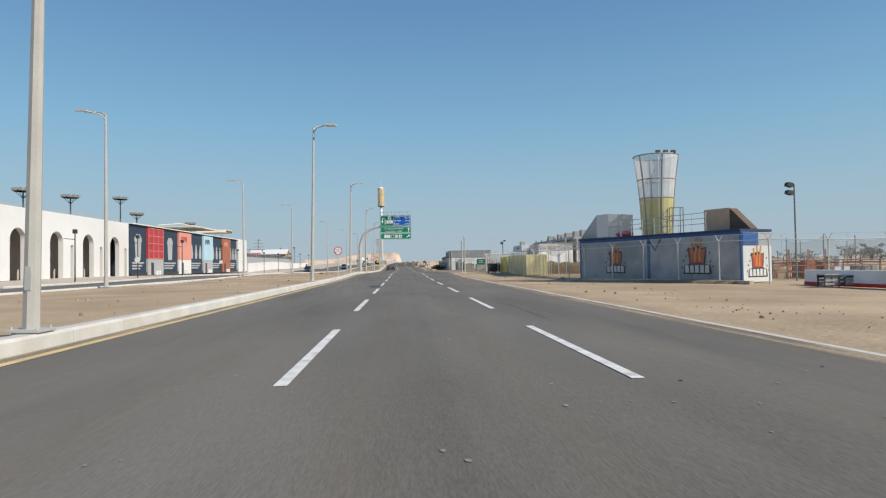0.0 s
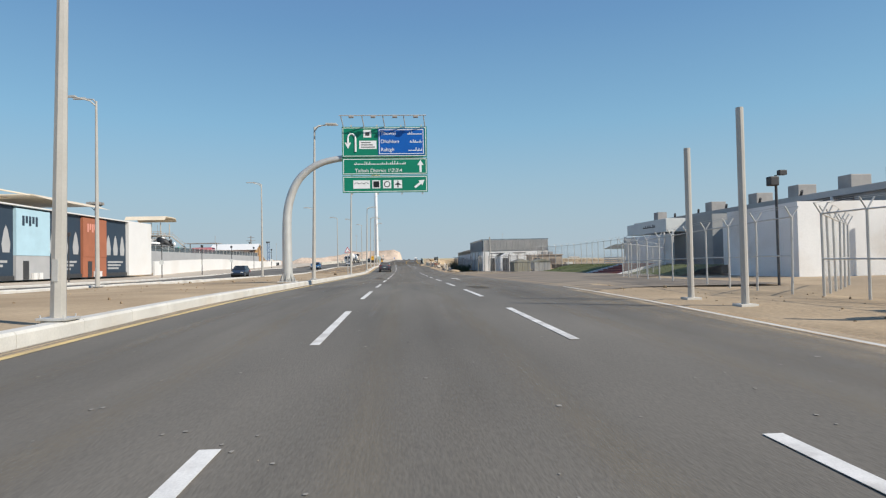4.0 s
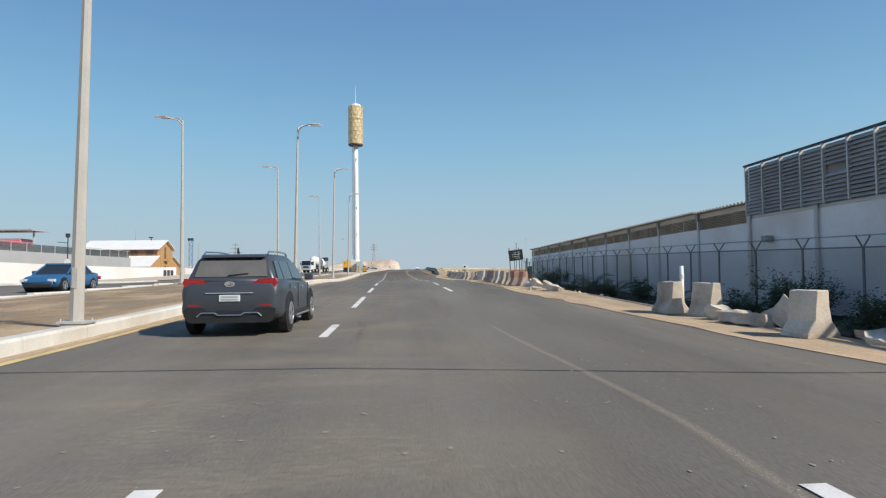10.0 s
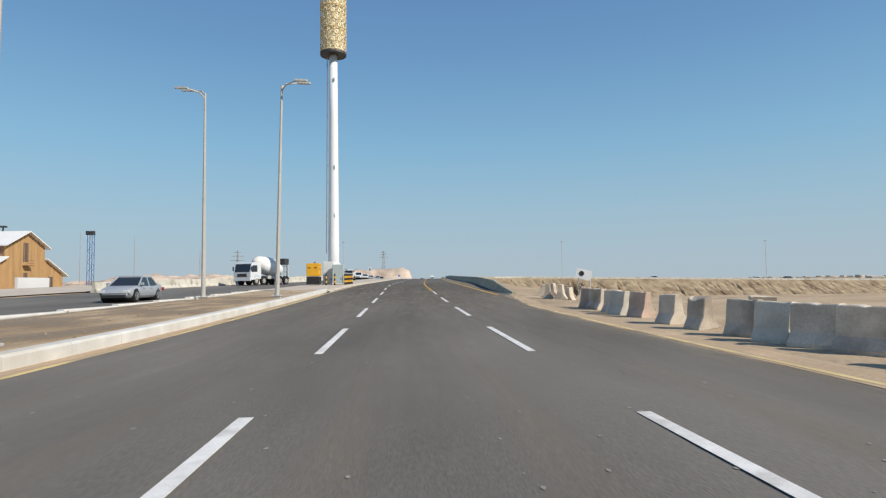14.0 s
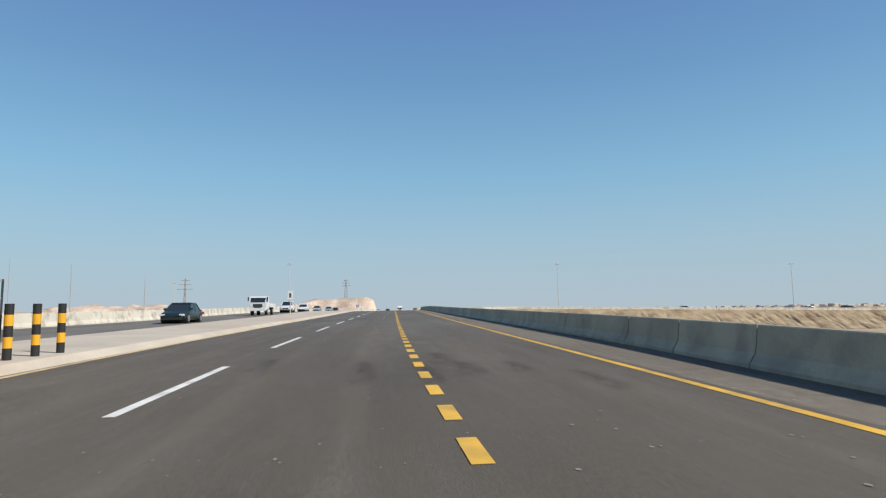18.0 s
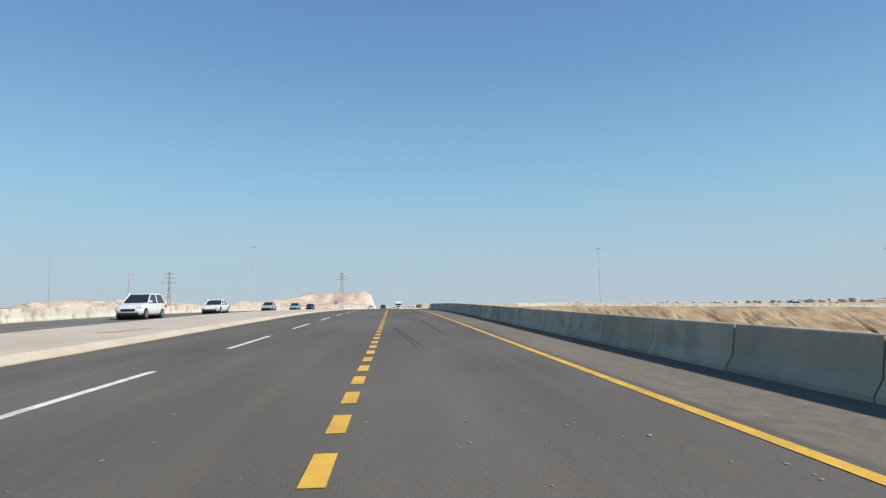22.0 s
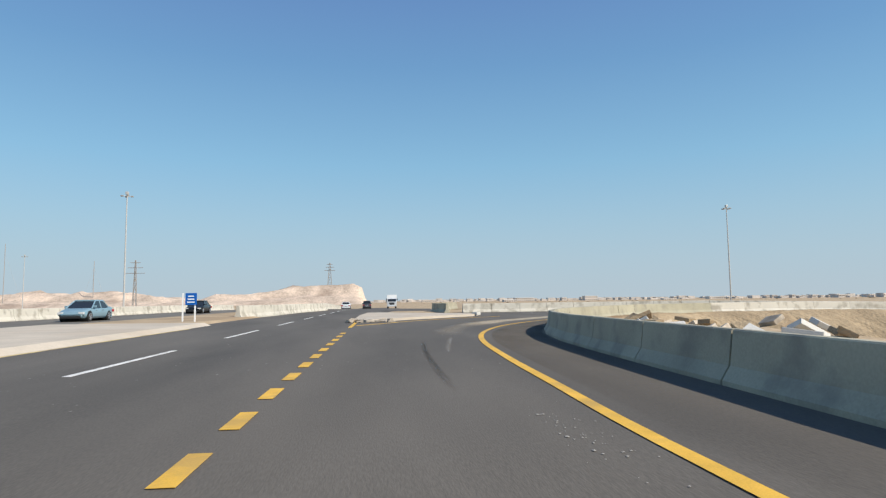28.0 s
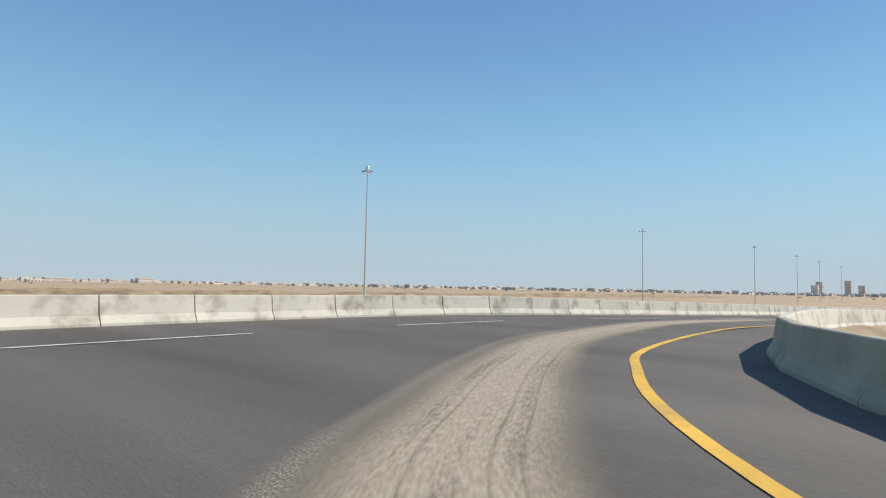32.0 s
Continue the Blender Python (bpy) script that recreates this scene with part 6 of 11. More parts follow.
part("lower_boards", bm, WOOD_ORANGE, barn)
bm = B()
rod(bm, (-3.2, 0, 8.4), (-3.2, 0, 9.2), 0.12, n=6)
box(bm, -3.6, -2.8, -0.3, 0.3, 9.1, 9.35)
part("roof_vent", bm, STEEL_DARK, barn)
rock = thing("painted_rock_wall", "low white wall with dark climbing plant sculpture", "wall", (-46, 285, 1.4))
bm = B()
box(bm, 0, 0.3, -2, 4, 0, 1.6)
part("wall", bm, WHITE_WALL, rock)
blue_mast = thing("lattice_mast", "blue lattice floodlight mast beside the barn", "mast", (-57.5, 321, 1.5))
bm = B()
for sx_ in (-0.4, 0.4):
    for sy_ in (-0.4, 0.4):
        rod(bm, (sx_, sy_, 0), (sx_, sy_, 9.5), 0.05, n=5)
for k in range(10):
    a_ = 1 if k % 2 else -1
    rod(bm, (-0.4 * a_, -0.4, 0.95 * k), (0.4 * a_, -0.4, 0.95 * (k + 1)), 0.03, n=4)
    rod(bm, (0.4, -0.4 * a_, 0.95 * k), (0.4, 0.4 * a_, 0.95 * (k + 1)), 0.03, n=4)
part("lattice", bm, BLUE_PAINT, blue_mast)
bm = B()
for x_ in (-0.7, 0.1):
    box(bm, x_, x_ + 0.6, -0.5, 0.1, 9.5, 10.2, 0.05)
part("lamp_heads", bm, STEEL_DARK, blue_mast)

# ---------------------------------------------------------------- right side: snack stage
def fence_post_mesh(h):
    bm = B()
    rod(bm, (0, 0, -0.2), (0, 0, h), 0.035, n=8)
    for s_ in (-1, 1):
        rod(bm, (0, 0, h - 0.02), (s_ * 0.2, 0, h + 0.3), 0.02, n=6)
    return mesh_of(bm)


def chain_fence(name, label, pts, h=2.1, step=2.5, netmat=None, rails=(1.0,), wires=True, up=0.0, post=None):
    """Chain-link fence with Y-topped posts along a line of (x, y)."""
    f = thing(name, label, "fence", (0, 0, 0))
    p = resample(pts, step)
    pm = fence_post_mesh(h)
    for x, y_ in p:
        ob = part("post", pm, post or GALV, f)
        ob.matrix_basis = pose(x, y_, ground_z(x, y_) + up, 0, random.Random(int(x * 31 + y_ * 17)).uniform(-1.2, 1.2), 0)
    bm = B()
    for a, b in zip(p, p[1:]):
        za, zb = ground_z(*a) + up, ground_z(*b) + up
        for k in rails:
            rod(bm, (*a, za + h * k), (*b, zb + h * k), 0.022, n=6)
        if wires:
            for s_ in (-0.2, 0.2):
                rod(bm, (a[0] + s_, a[1], za + h + 0.3), (b[0] + s_, b[1], zb + h + 0.3), 0.006, n=4)
    part("fence_rails", bm, post or GALV, f)
    bm = B()
    for a, b in zip(p, p[1:]):
        za, zb = ground_z(*a) + up, ground_z(*b) + up
        quad(bm, (*a, za + 0.05), (*b, zb + 0.05), (*b, zb + h), (*a, za + h))
    part("wire_mesh", bm, netmat or WIRE_MESH, f)
    return f


SX = 12.0
stage = thing("snack_stage", "grey container stage with painted snack logos and plywood ramps", "stage", (17.0, 30.5, 0.03))
stage.matrix_basis = pose(17.0, 30.5, 0.03, 0, 0, 23.5) @ Matrix.Diagonal((1, 0.624, 1, 1))
SL = 20.2
for k in range(4):
    bm = B()
    box(bm, 0, 2.4, 0.02 + k * SL / 4, (k + 1) * SL / 4 - 0.02, 0.12, 2.72, 0.01)
    cont = part("container_body", bm, STAGE_GREY, stage)
for y_ in (0.0, SL / 2):
    bm = B()
    for a in (y_, y_ + SL / 2 - 0.16):
        box(bm, -0.03, 0.1, a, a + 0.16, 0.0, 2.74)
    box(bm, -0.03, 0.1, y_ + 0.16, y_ + SL / 2 - 0.16, 2.6, 2.74)
    part("container_frame", bm, BLUE_PAINT, stage, "blue container frame")
bm = B()
box(bm, -0.1, 2.5, 0, SL, 2.74, 2.88)
part("deck", bm, DECK_NAVY, stage, "deck with dark navy edge")
bm = B()
for y_ in (8.4,):
    rod(bm, (-0.05, y_, 2.7), (0.02, y_ + 0.9, 1.9), 0.04, n=5)
    rod(bm, (-0.05, y_ + 1.8, 2.7), (0.02, y_ + 0.9, 1.9), 0.04, n=5)
part("braces", bm, STEEL_DARK, stage)
bm = B()
box(bm, 0.05, 2.35, -0.06, 0.0, 0.1, 2.0)
part("end_panel", bm, CAB_WHITE, stage, "white end panel")
bm = B()
box(bm, 0.05, 1.3, -0.06, 0.0, 2.02, 2.7)
part("end_panel", bm, BLUE_PAINT, stage, "blue end panel")
LOGO_RED = mat("logo_red_orange", (0.50, 0.075, 0.03), 0.6, var=0.1, scale=3, fine=20, bump=0.0)
LOGO_YEL = mat("logo_yellow", (0.58, 0.27, 0.05), 0.6, var=0.1, scale=3, fine=20, bump=0.0)


def logo(y_, z_, s, face="x"):
    """A painted carton with loose chips: shapes only."""
    def put(bm, dx):
        if face == "x":
            return [bm, Matrix.Translation((-0.035 - dx, y_, z_)) @ Matrix.Diagonal((1, 1.6, 1, 1)) @ Matrix.Rotation(radians(-90), 4, "Z") @ FACE @ Matrix.Scale(s, 4)]
        return [bm, Matrix.Translation((y_, -0.066 - dx, z_)) @ FACE @ Matrix.Scale(s, 4)]
    shapes = [(BLACK, [[(-0.46, 0.0), (0.46, 0.0), (0.58, 1.05), (0.3, 1.0), (0.0, 1.15), (-0.3, 1.0), (-0.58, 1.05)]], -0.004),
              (LOGO_RED, [[(-0.38, 0.1), (0.38, 0.1), (0.5, 1.0), (0.2, 0.85), (0, 1.05), (-0.2, 0.85), (-0.5, 1.0)]], 0.0),
              (LOGO_YEL, [[(-0.3, 0.75), (-0.22, 0.75), (-0.3, 1.35), (-0.42, 1.3)], [(-0.1, 0.8), (0.0, 0.8), (0.02, 1.5), (-0.1, 1.5)], [(0.12, 0.8), (0.22, 0.75), (0.36, 1.4), (0.24, 1.45)], [(-0.2, 0.3), (-0.05, 0.3), (-0.05, 0.8), (-0.2, 0.8)], [(0.1, 0.3), (0.22, 0.3), (0.22, 0.8), (0.1, 0.8)]], 0.012),
              (STEEL_DARK, [[(-0.86, -0.34), (0.86, -0.34), (0.80, 0.12), (0.3, 0.22), (-0.3, 0.22), (-0.80, 0.12)]] + [[(a - 0.06, b - 0.06), (a + 0.07, b - 0.03), (a + 0.02, b + 0.08)] for a, b in ((-0.85, 0.35), (-0.7, 0.6), (0.8, 0.3), (0.75, 0.75), (-0.62, 0.9), (0.95, 0.05), (-0.95, 0.0))], 0.006),
              (CAB_WHITE, [[(-0.76 + 0.31 * k, -0.27), (-0.52 + 0.31 * k, -0.27), (-0.54 + 0.31 * k, 0.12), (-0.74 + 0.31 * k, 0.12)] for k in range(5)], 0.014)]
    for m_, polys, dx in shapes:
        bm = B()
        for q_ in polys:
            prism(bm, q_, 0, 0.008, "z")
        b_, mm = put(bm, dx)
        bmesh.ops.transform(b_, matrix=mm, verts=b_.verts)
        part("painted_logo", b_, m_, stage)


logo(14.6, 0.88, 1.02)
logo(4.4, 0.88, 1.08)
logo(1.2, 0.66, 0.92, "y")
# ramp wedges on the deck
bm = B()
prism(bm, [(20.1, 2.9), (17.4, 4.45), (17.4, 2.9)], 0.0, 2.2, "x")
part("slide_wedge", bm, STAGE_GREY, stage, "grey slide wedge with painted logo")
bm = B()
box(bm, 0.0, 2.2, 15.6, 17.4, 2.9, 4.45)
part("wedge_back", bm, CAB_WHITE, stage)
bm = B()
prism(bm, [(0.15, 2.9), (2.1, 4.1), (2.1, 2.9)], 0.9, 1.5, "x")
part("ramp_side", bm, PLY_DARK, stage, "dark plywood ramp")
bm = B()
box(bm, 0.86, 1.5, 2.1, 4.7, 2.9, 4.12)
part("ramp_back", bm, PLY, stage, "plywood ramp back")
bm = B()
bmesh.ops.create_uvsphere(bm, u_segments=12, v_segments=8, radius=0.45, matrix=Matrix.Translation((0.8, 16.2, 3.1)) @ Matrix.Diagonal((1.2, 1.5, 0.6, 1)))
bmesh.ops.create_uvsphere(bm, u_segments=12, v_segments=8, radius=0.4, matrix=Matrix.Translation((1.3, 15.0, 3.1)) @ Matrix.Diagonal((1.2, 1.3, 0.6, 1)))
part("cushions", bm, SLIDE_PINK, stage, "red soft cushions", smooth=True)
bm = B()
for z_ in (3.3, 3.6, 3.9):
    rod(bm, (0.05, 3.4, z_), (0.05, 16.9, z_), 0.018, n=5)
for k in range(10):
    rod(bm, (0.05, 3.5 + 1.48 * k, 2.9), (0.05, 3.5 + 1.48 * k, 3.92), 0.022, n=5)
part("railing", bm, GALV, stage)
# net tower: flared cylinder of net over hoops
tower_n = thing("net_tower", "flared net tower with white net over yellow padding", "tower", (SX, 22.0, 0.03))
bm = B()
box(bm, 2.9, 5.3, 15.4, 17.8, 0, 2.88)
part("platform", bm, STAGE_GREY, tower_n)
TC = (4.1, 16.6, 2.9)
prof = [(0.95, 0.0), (1.0, 1.1), (1.08, 2.45), (1.2, 3.65), (1.42, 5.2)]
bm = B()
n_ = 20
rg = [[bm.verts.new((TC[0] + r * math.cos(2 * math.pi * k / n_), TC[1] + r * math.sin(2 * math.pi * k / n_), TC[2] + z)) for k in range(n_)] for r, z in prof[2:]]
for u, w in zip(rg, rg[1:]):
    for k in range(n_):
        bm.faces.new((u[k], u[(k + 1) % n_], w[(k + 1) % n_], w[k]))
part("upper_net", bm, NET_WHITE, tower_n, "white tower net")
bm = B()
rg = [[bm.verts.new((TC[0] + r * math.cos(2 * math.pi * k / n_), TC[1] + r * math.sin(2 * math.pi * k / n_), TC[2] + z)) for k in range(n_)] for r, z in prof[:3]]
for u, w in zip(rg, rg[1:]):
    for k in range(n_):
        bm.faces.new((u[k], u[(k + 1) % n_], w[(k + 1) % n_], w[k]))
part("lower_net", bm, NET_YELLOW, tower_n, "yellow tower padding")
for r, z in prof[2:]:
    bm = pipe(B(), [(TC[0] + r * math.cos(2 * math.pi * k / 24), TC[1] + r * math.sin(2 * math.pi * k / 24), TC[2] + z) for k in range(25)], 0.04, 6)
    part("hoop", bm, AC_GREY, tower_n)
for k in range(6):
    a_ = 2 * math.pi * k / 6 + 0.4
    bm = B()
    for (r0, z0), (r1, z1) in zip(prof, prof[1:]):
        rod(bm, (TC[0] + r0 * math.cos(a_), TC[1] + r0 * math.sin(a_), TC[2] + z0), (TC[0] + r1 * math.cos(a_), TC[1] + r1 * math.sin(a_), TC[2] + z1), 0.045, n=5)
    part("upright", bm, AC_GREY, tower_n)
for x_ in (0.35, 1.05):
    for y_ in (-1.45, -1.05):
        part("cage_post", rod(B(), (TC[0] + x_, TC[1] + y_, TC[2] - 0.02), (TC[0] + x_, TC[1] + y_, TC[2] + 1.75), 0.03, n=5), FENCE_DARK, tower_n)
for z_ in (0.9, 1.72):
    bm = B()
    for a, b in (((0.35, -1.45), (1.05, -1.45)), ((1.05, -1.45), (1.05, -1.05)), ((0.35, -1.45), (0.35, -1.05))):
        rod(bm, (TC[0] + a[0], TC[1] + a[1], TC[2] + z_), (TC[0] + b[0], TC[1] + b[1], TC[2] + z_), 0.025, n=5)
    part("cage_rail", bm, FENCE_DARK, tower_n)
bm = B()
for k in range(3):
    box(bm, TC[0] - 0.5 + 0.5 * k, TC[0] - 0.25 + 0.5 * k, TC[1] - 1.3, TC[1] - 1.1, TC[2] + 5.2, TC[2] + 5.4)
part("spotlights", bm, STEEL_DARK, tower_n)

chain_fence("chain_fence", "chain-link fence with Y-topped posts before the stage and containers", [(25, 26.8), (16.5, 29.3), (11.4, 41), (11.0, 56), (10.95, 69.5)], 2.2, 2.6)
# low concrete plinth under the fence
bm = B()
prism(bm, [(-0.2, -0.1), (-0.2, 0.22), (0.15, 0.22), (0.15, -0.1)], 0, 14)
solo("fence_plinth", bm, JERSEY, "low broken concrete plinth under the fence", "plinth", at=(16.6, 29.0, 0.03), turn=23.5)

flood = thing("floodlight_pole", "grey pole with two floodlights behind the stage", "floodlight", (21.5, 33.5, 0.0))
flood.location.x += 0.5
part("pole", rod(B(), (0, 0, 0), (0, 0, 5.6), 0.055, 0.04, 8), FENCE_DARK, flood)
for z_ in (4.95, 5.4):
    bm = B()
    rod(bm, (0, 0, z_ + 0.1), (-0.18, 0, z_ + 0.14), 0.025, n=5)
    prism(bm, [(-0.5, z_ + 0.1), (-0.18, z_ + 0.0), (-0.12, z_ + 0.24), (-0.42, z_ + 0.3)], -0.17, 0.17)
    part("lamp_head", bm, STEEL_DARK, flood)

# scaffold playground behind the stage
play = thing("climbing_frame", "rusty scaffold playground with nets, boards and tubes behind the stage", "climbing frame", (22.6, 37.0, 0.0), -6)
rr = random.Random(6)
for k in range(8):
    for j in range(4):
        bm = B()
        rod(bm, (1.15 * k, 1.9 * j, 0), (1.15 * k + rr.uniform(-0.05, 0.05), 1.9 * j, rr.choice((1.25, 1.3, 1.9, 2.3))), 0.035, n=5)
        part("upright", bm, (RUST_MURAL, RUST_MURAL, FENCE_DARK)[(k + j) % 3], play)
for j in range(4):
    for z_ in (0.45, 0.85, 1.2):
        bm = B()
        rod(bm, (0, 1.9 * j, z_), (8.05, 1.9 * j, z_ + rr.uniform(-0.06, 0.06)), 0.026, n=5)
        part("long_rail", bm, RUST_MURAL if z_ < 1.1 else FENCE_DARK, play)
for k in range(8):
    bm = B()
    rod(bm, (1.15 * k, 0, 1.0), (1.15 * k, 5.7, 1.05), 0.026, n=5)
    rod(bm, (1.15 * k, 1.9 * (k % 3), 0.1), (1.15 * k + 1.0, 1.9 * (k % 3), 1.25), 0.022, n=5)
    part("cross_rail", bm, RUST_MURAL, play)
for k in range(14):
    a, d_, z_ = rr.uniform(0, 6.4), rr.uniform(0, 4.8), rr.choice((0.42, 0.8, 1.02, 1.15))
    bm = B()
    box(bm, a, a + rr.uniform(0.7, 1.6), d_, d_ + rr.uniform(0.5, 1.0), z_, z_ + 0.06, 0.01)
    part("platform_board", bm, (RUST_MURAL, SLIDE_PINK, CAB_WHITE, PLY, AC_GREY)[k % 5], play)
for k in range(24):
    a, d_ = rr.uniform(0.0, 7.2), rr.uniform(0, 5)
    bm = B()
    box(bm, a, a + rr.uniform(0.3, 1.1), d_, d_ + 0.5, 0, rr.uniform(0.35, 1.5), 0.02)
    part("padded_block", bm, (CAB_WHITE, RUST_MURAL, AC_GREY, HUT_BROWN)[k % 4], play)
NP = ((1.2, 0.2, 2.5), (3.4, 0.0, 2.7), (5.6, 0.4, 2.6), (7.8, 0.3, 2.75), (1.4, 4.6, 2.2), (4.6, 4.8, 2.4), (7.9, 4.9, 2.3))
for x_, y_, z_ in NP:
    bm = B()
    rod(bm, (x_, y_, 0), (x_, y_, z_ + 0.15), 0.03, n=5)
    part("net_post", bm, FENCE_DARK, play)
bm = B()
for i in range(3):
    p_, q_ = NP[i], NP[i + 1]
    for k in range(6):
        f0, f1 = k / 6, (k + 1) / 6
        sag = lambda f: 0.5 * f * (1 - f) * 2
        a = [p_[0] + (q_[0] - p_[0]) * f0, p_[1] + (q_[1] - p_[1]) * f0, p_[2] + (q_[2] - p_[2]) * f0 - sag(f0)]
        b = [p_[0] + (q_[0] - p_[0]) * f1, p_[1] + (q_[1] - p_[1]) * f1, p_[2] + (q_[2] - p_[2]) * f1 - sag(f1)]
        quad(bm, (a[0], a[1], a[2] - 1.1), (b[0], b[1], b[2] - 1.1), tuple(b), tuple(a))
part("hanging_net", bm, NET_GREY, play)
rail = thing("ground_railing", "rust-red tube railing on the sand beyond the playground", "railing", (27.5, 31.5, 0.03), 12)
for k in range(9):
    bm = B()
    rod(bm, (1.3 * k, 0, -0.1), (1.3 * k, 0, 1.05), 0.028, n=5)
    part("post", bm, RUST_MURAL, rail)
for z_ in (0.35, 0.7, 1.05):
    bm = B()
    rod(bm, (0, 0, z_), (10.4, 0, z_), 0.024, n=5)
    part("rail", bm, RUST_MURAL if z_ < 1 else FENCE_DARK, rail)
lowwall = thing("low_white_wall", "low white and red wall before the playground", "wall", (18.6, 28.0, 0.05), -86)
bm = B()
box(bm, 0, 14, 0, 0.3, 0, 0.72, 0.02)
part("wall", bm, SHED_WHITE, lowwall)
bm = B()
box(bm, 0, 5.2, -0.02, 0, 0, 0.16)
part("red_band", bm, SIGN_RED, lowwall)
for k in range(2):
    cr = thing("slatted_crate", "dark slatted crate on the sand beside the low wall", "crate", (17.7 + 0.75 * k, 25.4 - 0.2 * k, 0.06), -8 * k)
    for x_ in (0.0, 0.64):
        for y_ in (0.0, 0.44):
            bm = B()
            box(bm, x_, x_ + 0.05, y_, y_ + 0.05, 0, 0.56 - 0.08 * k)
            part("corner_post", bm, STEEL_DARK, cr)
    for z_ in (0.08, 0.24, 0.40):
        for y_ in (-0.02, 0.49):
            bm = B()
            box(bm, 0, 0.69, y_, y_ + 0.02, z_, z_ + 0.09)
            part("slat", bm, AC_GREY if z_ < 0.3 else STEEL_DARK, cr)
    bm = B()
    box(bm, -0.02, 0.71, -0.02, 0.52, 0.50 - 0.08 * k, 0.55 - 0.08 * k, 0.01)
    part("lid", bm, AC_GREY, cr)

def far_tree(at, h, w, seed):
    t = thing("far_tree", "dusty dark green tree far across the plain", "tree", at, 0, "far trees on the plain")
    rs = random.Random(seed)
    part("trunk", rod(B(), (0, 0, -0.2), (0.2, 0, h * 0.5), 0.28, 0.14, 6), BARK, t)
    clumps = [(Vector((rs.uniform(-w, w), rs.uniform(-w, w), h * rs.uniform(0.35, 0.85))), rs.uniform(0.25, 0.5) * w) for _ in range(9)]
    bm = B()
    for c, _ in clumps:
        rod(bm, (0.1, 0, h * 0.3), c, 0.1, 0.03, 5)
    part("limbs", bm, BARK, t)
    bm = B()
    for k in range(420):
        c, r_ = rs.choice(clumps)
        p_ = c + Vector((rs.gauss(0, 1), rs.gauss(0, 1), rs.gauss(0, 0.7))) * r_ * 0.6
        u = Vector((rs.gauss(0, 1), rs.gauss(0, 1), rs.gauss(0, 1))).normalized() * rs.uniform(0.25, 0.55)
        w_ = u.orthogonal().normalized() * rs.uniform(0.12, 0.3)
        quad(bm, p_ - u, p_ + w_, p_ + u, p_ - w_)
    part("crown", bm, LEAF, t)
    return t


rt = random.Random(31)
for k in range(9):
    x_, y_ = 158 + 5.2 * k + rt.uniform(-1.5, 1.5), 205 + rt.uniform(-6, 6) - 2.0 * k
    far_tree((x_, y_, ground_z(x_, y_)), rt.uniform(4.5, 7.5), rt.uniform(2.2, 3.6), 60 + k)
# far side clutter seen past the stage: minaret and shrubs on the horizon
mina = thing("minaret", "slim pale minaret far on the plain", "minaret", (236, 250, 0))
bm = B()
turned(bm, [(2.0, 0), (2.0, 12), (2.6, 12.3), (2.6, 13), (1.6, 13.2), (1.5, 21), (2.0, 21.3), (1.3, 22), (0.9, 25), (0.15, 28)], 12)
part("shaft", bm, TOWN, mina, smooth=True)


# ---------------------------------------------------------------- cream containers and compound
def container(at, L, W, H, paint, label, doors=True):
    c = thing("shipping_container", label, "container", at)
    bm = B()
    n = int(L / 0.28)
    prev = None
    for side in (0, W):
        vs = []
        for i in range(n * 2 + 1):
            y_ = 0.08 + (L - 0.16) * i / (n * 2)
            d = 0.03 if (i // 2 + i) % 2 else 0.0
            vs.append((bm.verts.new((side + (d if side == 0 else -d), y_, 0.15)), bm.verts.new((side + (d if side == 0 else -d), y_, H - 0.1))))
        for a, b in zip(vs, vs[1:]):
            bm.faces.new((a[0], b[0], b[1], a[1]))
    part("corrugated_sides", bm, paint, c)
    bm = B()
    box(bm, 0.0, W, 0.05, L, H - 0.1, H - 0.03)
    part("roof", bm, paint, c)
    bm = B()
    box(bm, 0.05, W - 0.05, L - 0.06, L - 0.02, 0.1, H - 0.1)
    part("back_wall", bm, paint, c)
    bm = B()
    for x_ in (-0.01, W - 0.11):
        for y_ in (0, L - 0.12):
            box(bm, x_, x_ + 0.12, y_, y_ + 0.12, 0, H)
        box(bm, x_, x_ + 0.12, 0.12, L - 0.12, 0, 0.14)
        box(bm, x_, x_ + 0.12, 0.12, L - 0.12, H - 0.12, H + 0.005)
    for z_ in (0, H - 0.12):
        box(bm, 0.11, W - 0.11, 0, 0.1, z_, z_ + 0.12)
    part("frame", bm, paint, c)
    if doors:
        for k in range(2):
            x0 = 0.12 + k * (W - 0.24) / 2
            x1 = x0 + (W - 0.24) / 2 - 0.02
            bm = B()
            box(bm, x0, x1, 0.03, 0.07, 0.13, H - 0.13)
            d = part("door", bm, paint, c)
            for q_ in range(4):
                bm = B()
                z0 = 0.18 + q_ * (H - 0.36) / 4
                box(bm, x0 + 0.06, x1 - 0.06, 0.005, 0.03, z0, z0 + (H - 0.36) / 4 - 0.08, 0.008)
                part("door_panel", bm, paint, d)
            for f in (0.28, 0.75):
                bm = B()
                xx = x0 + (x1 - x0) * f
                rod(bm, (xx, -0.015, 0.1), (xx, -0.015, H - 0.1), 0.018, n=6)
                for z_ in (0.5, 1.0):
                    box(bm, xx - 0.02, xx + 0.16, -0.03, 0.0, z_, z_ + 0.03)
                part("locking_bar", bm, GALV, d)
    return c


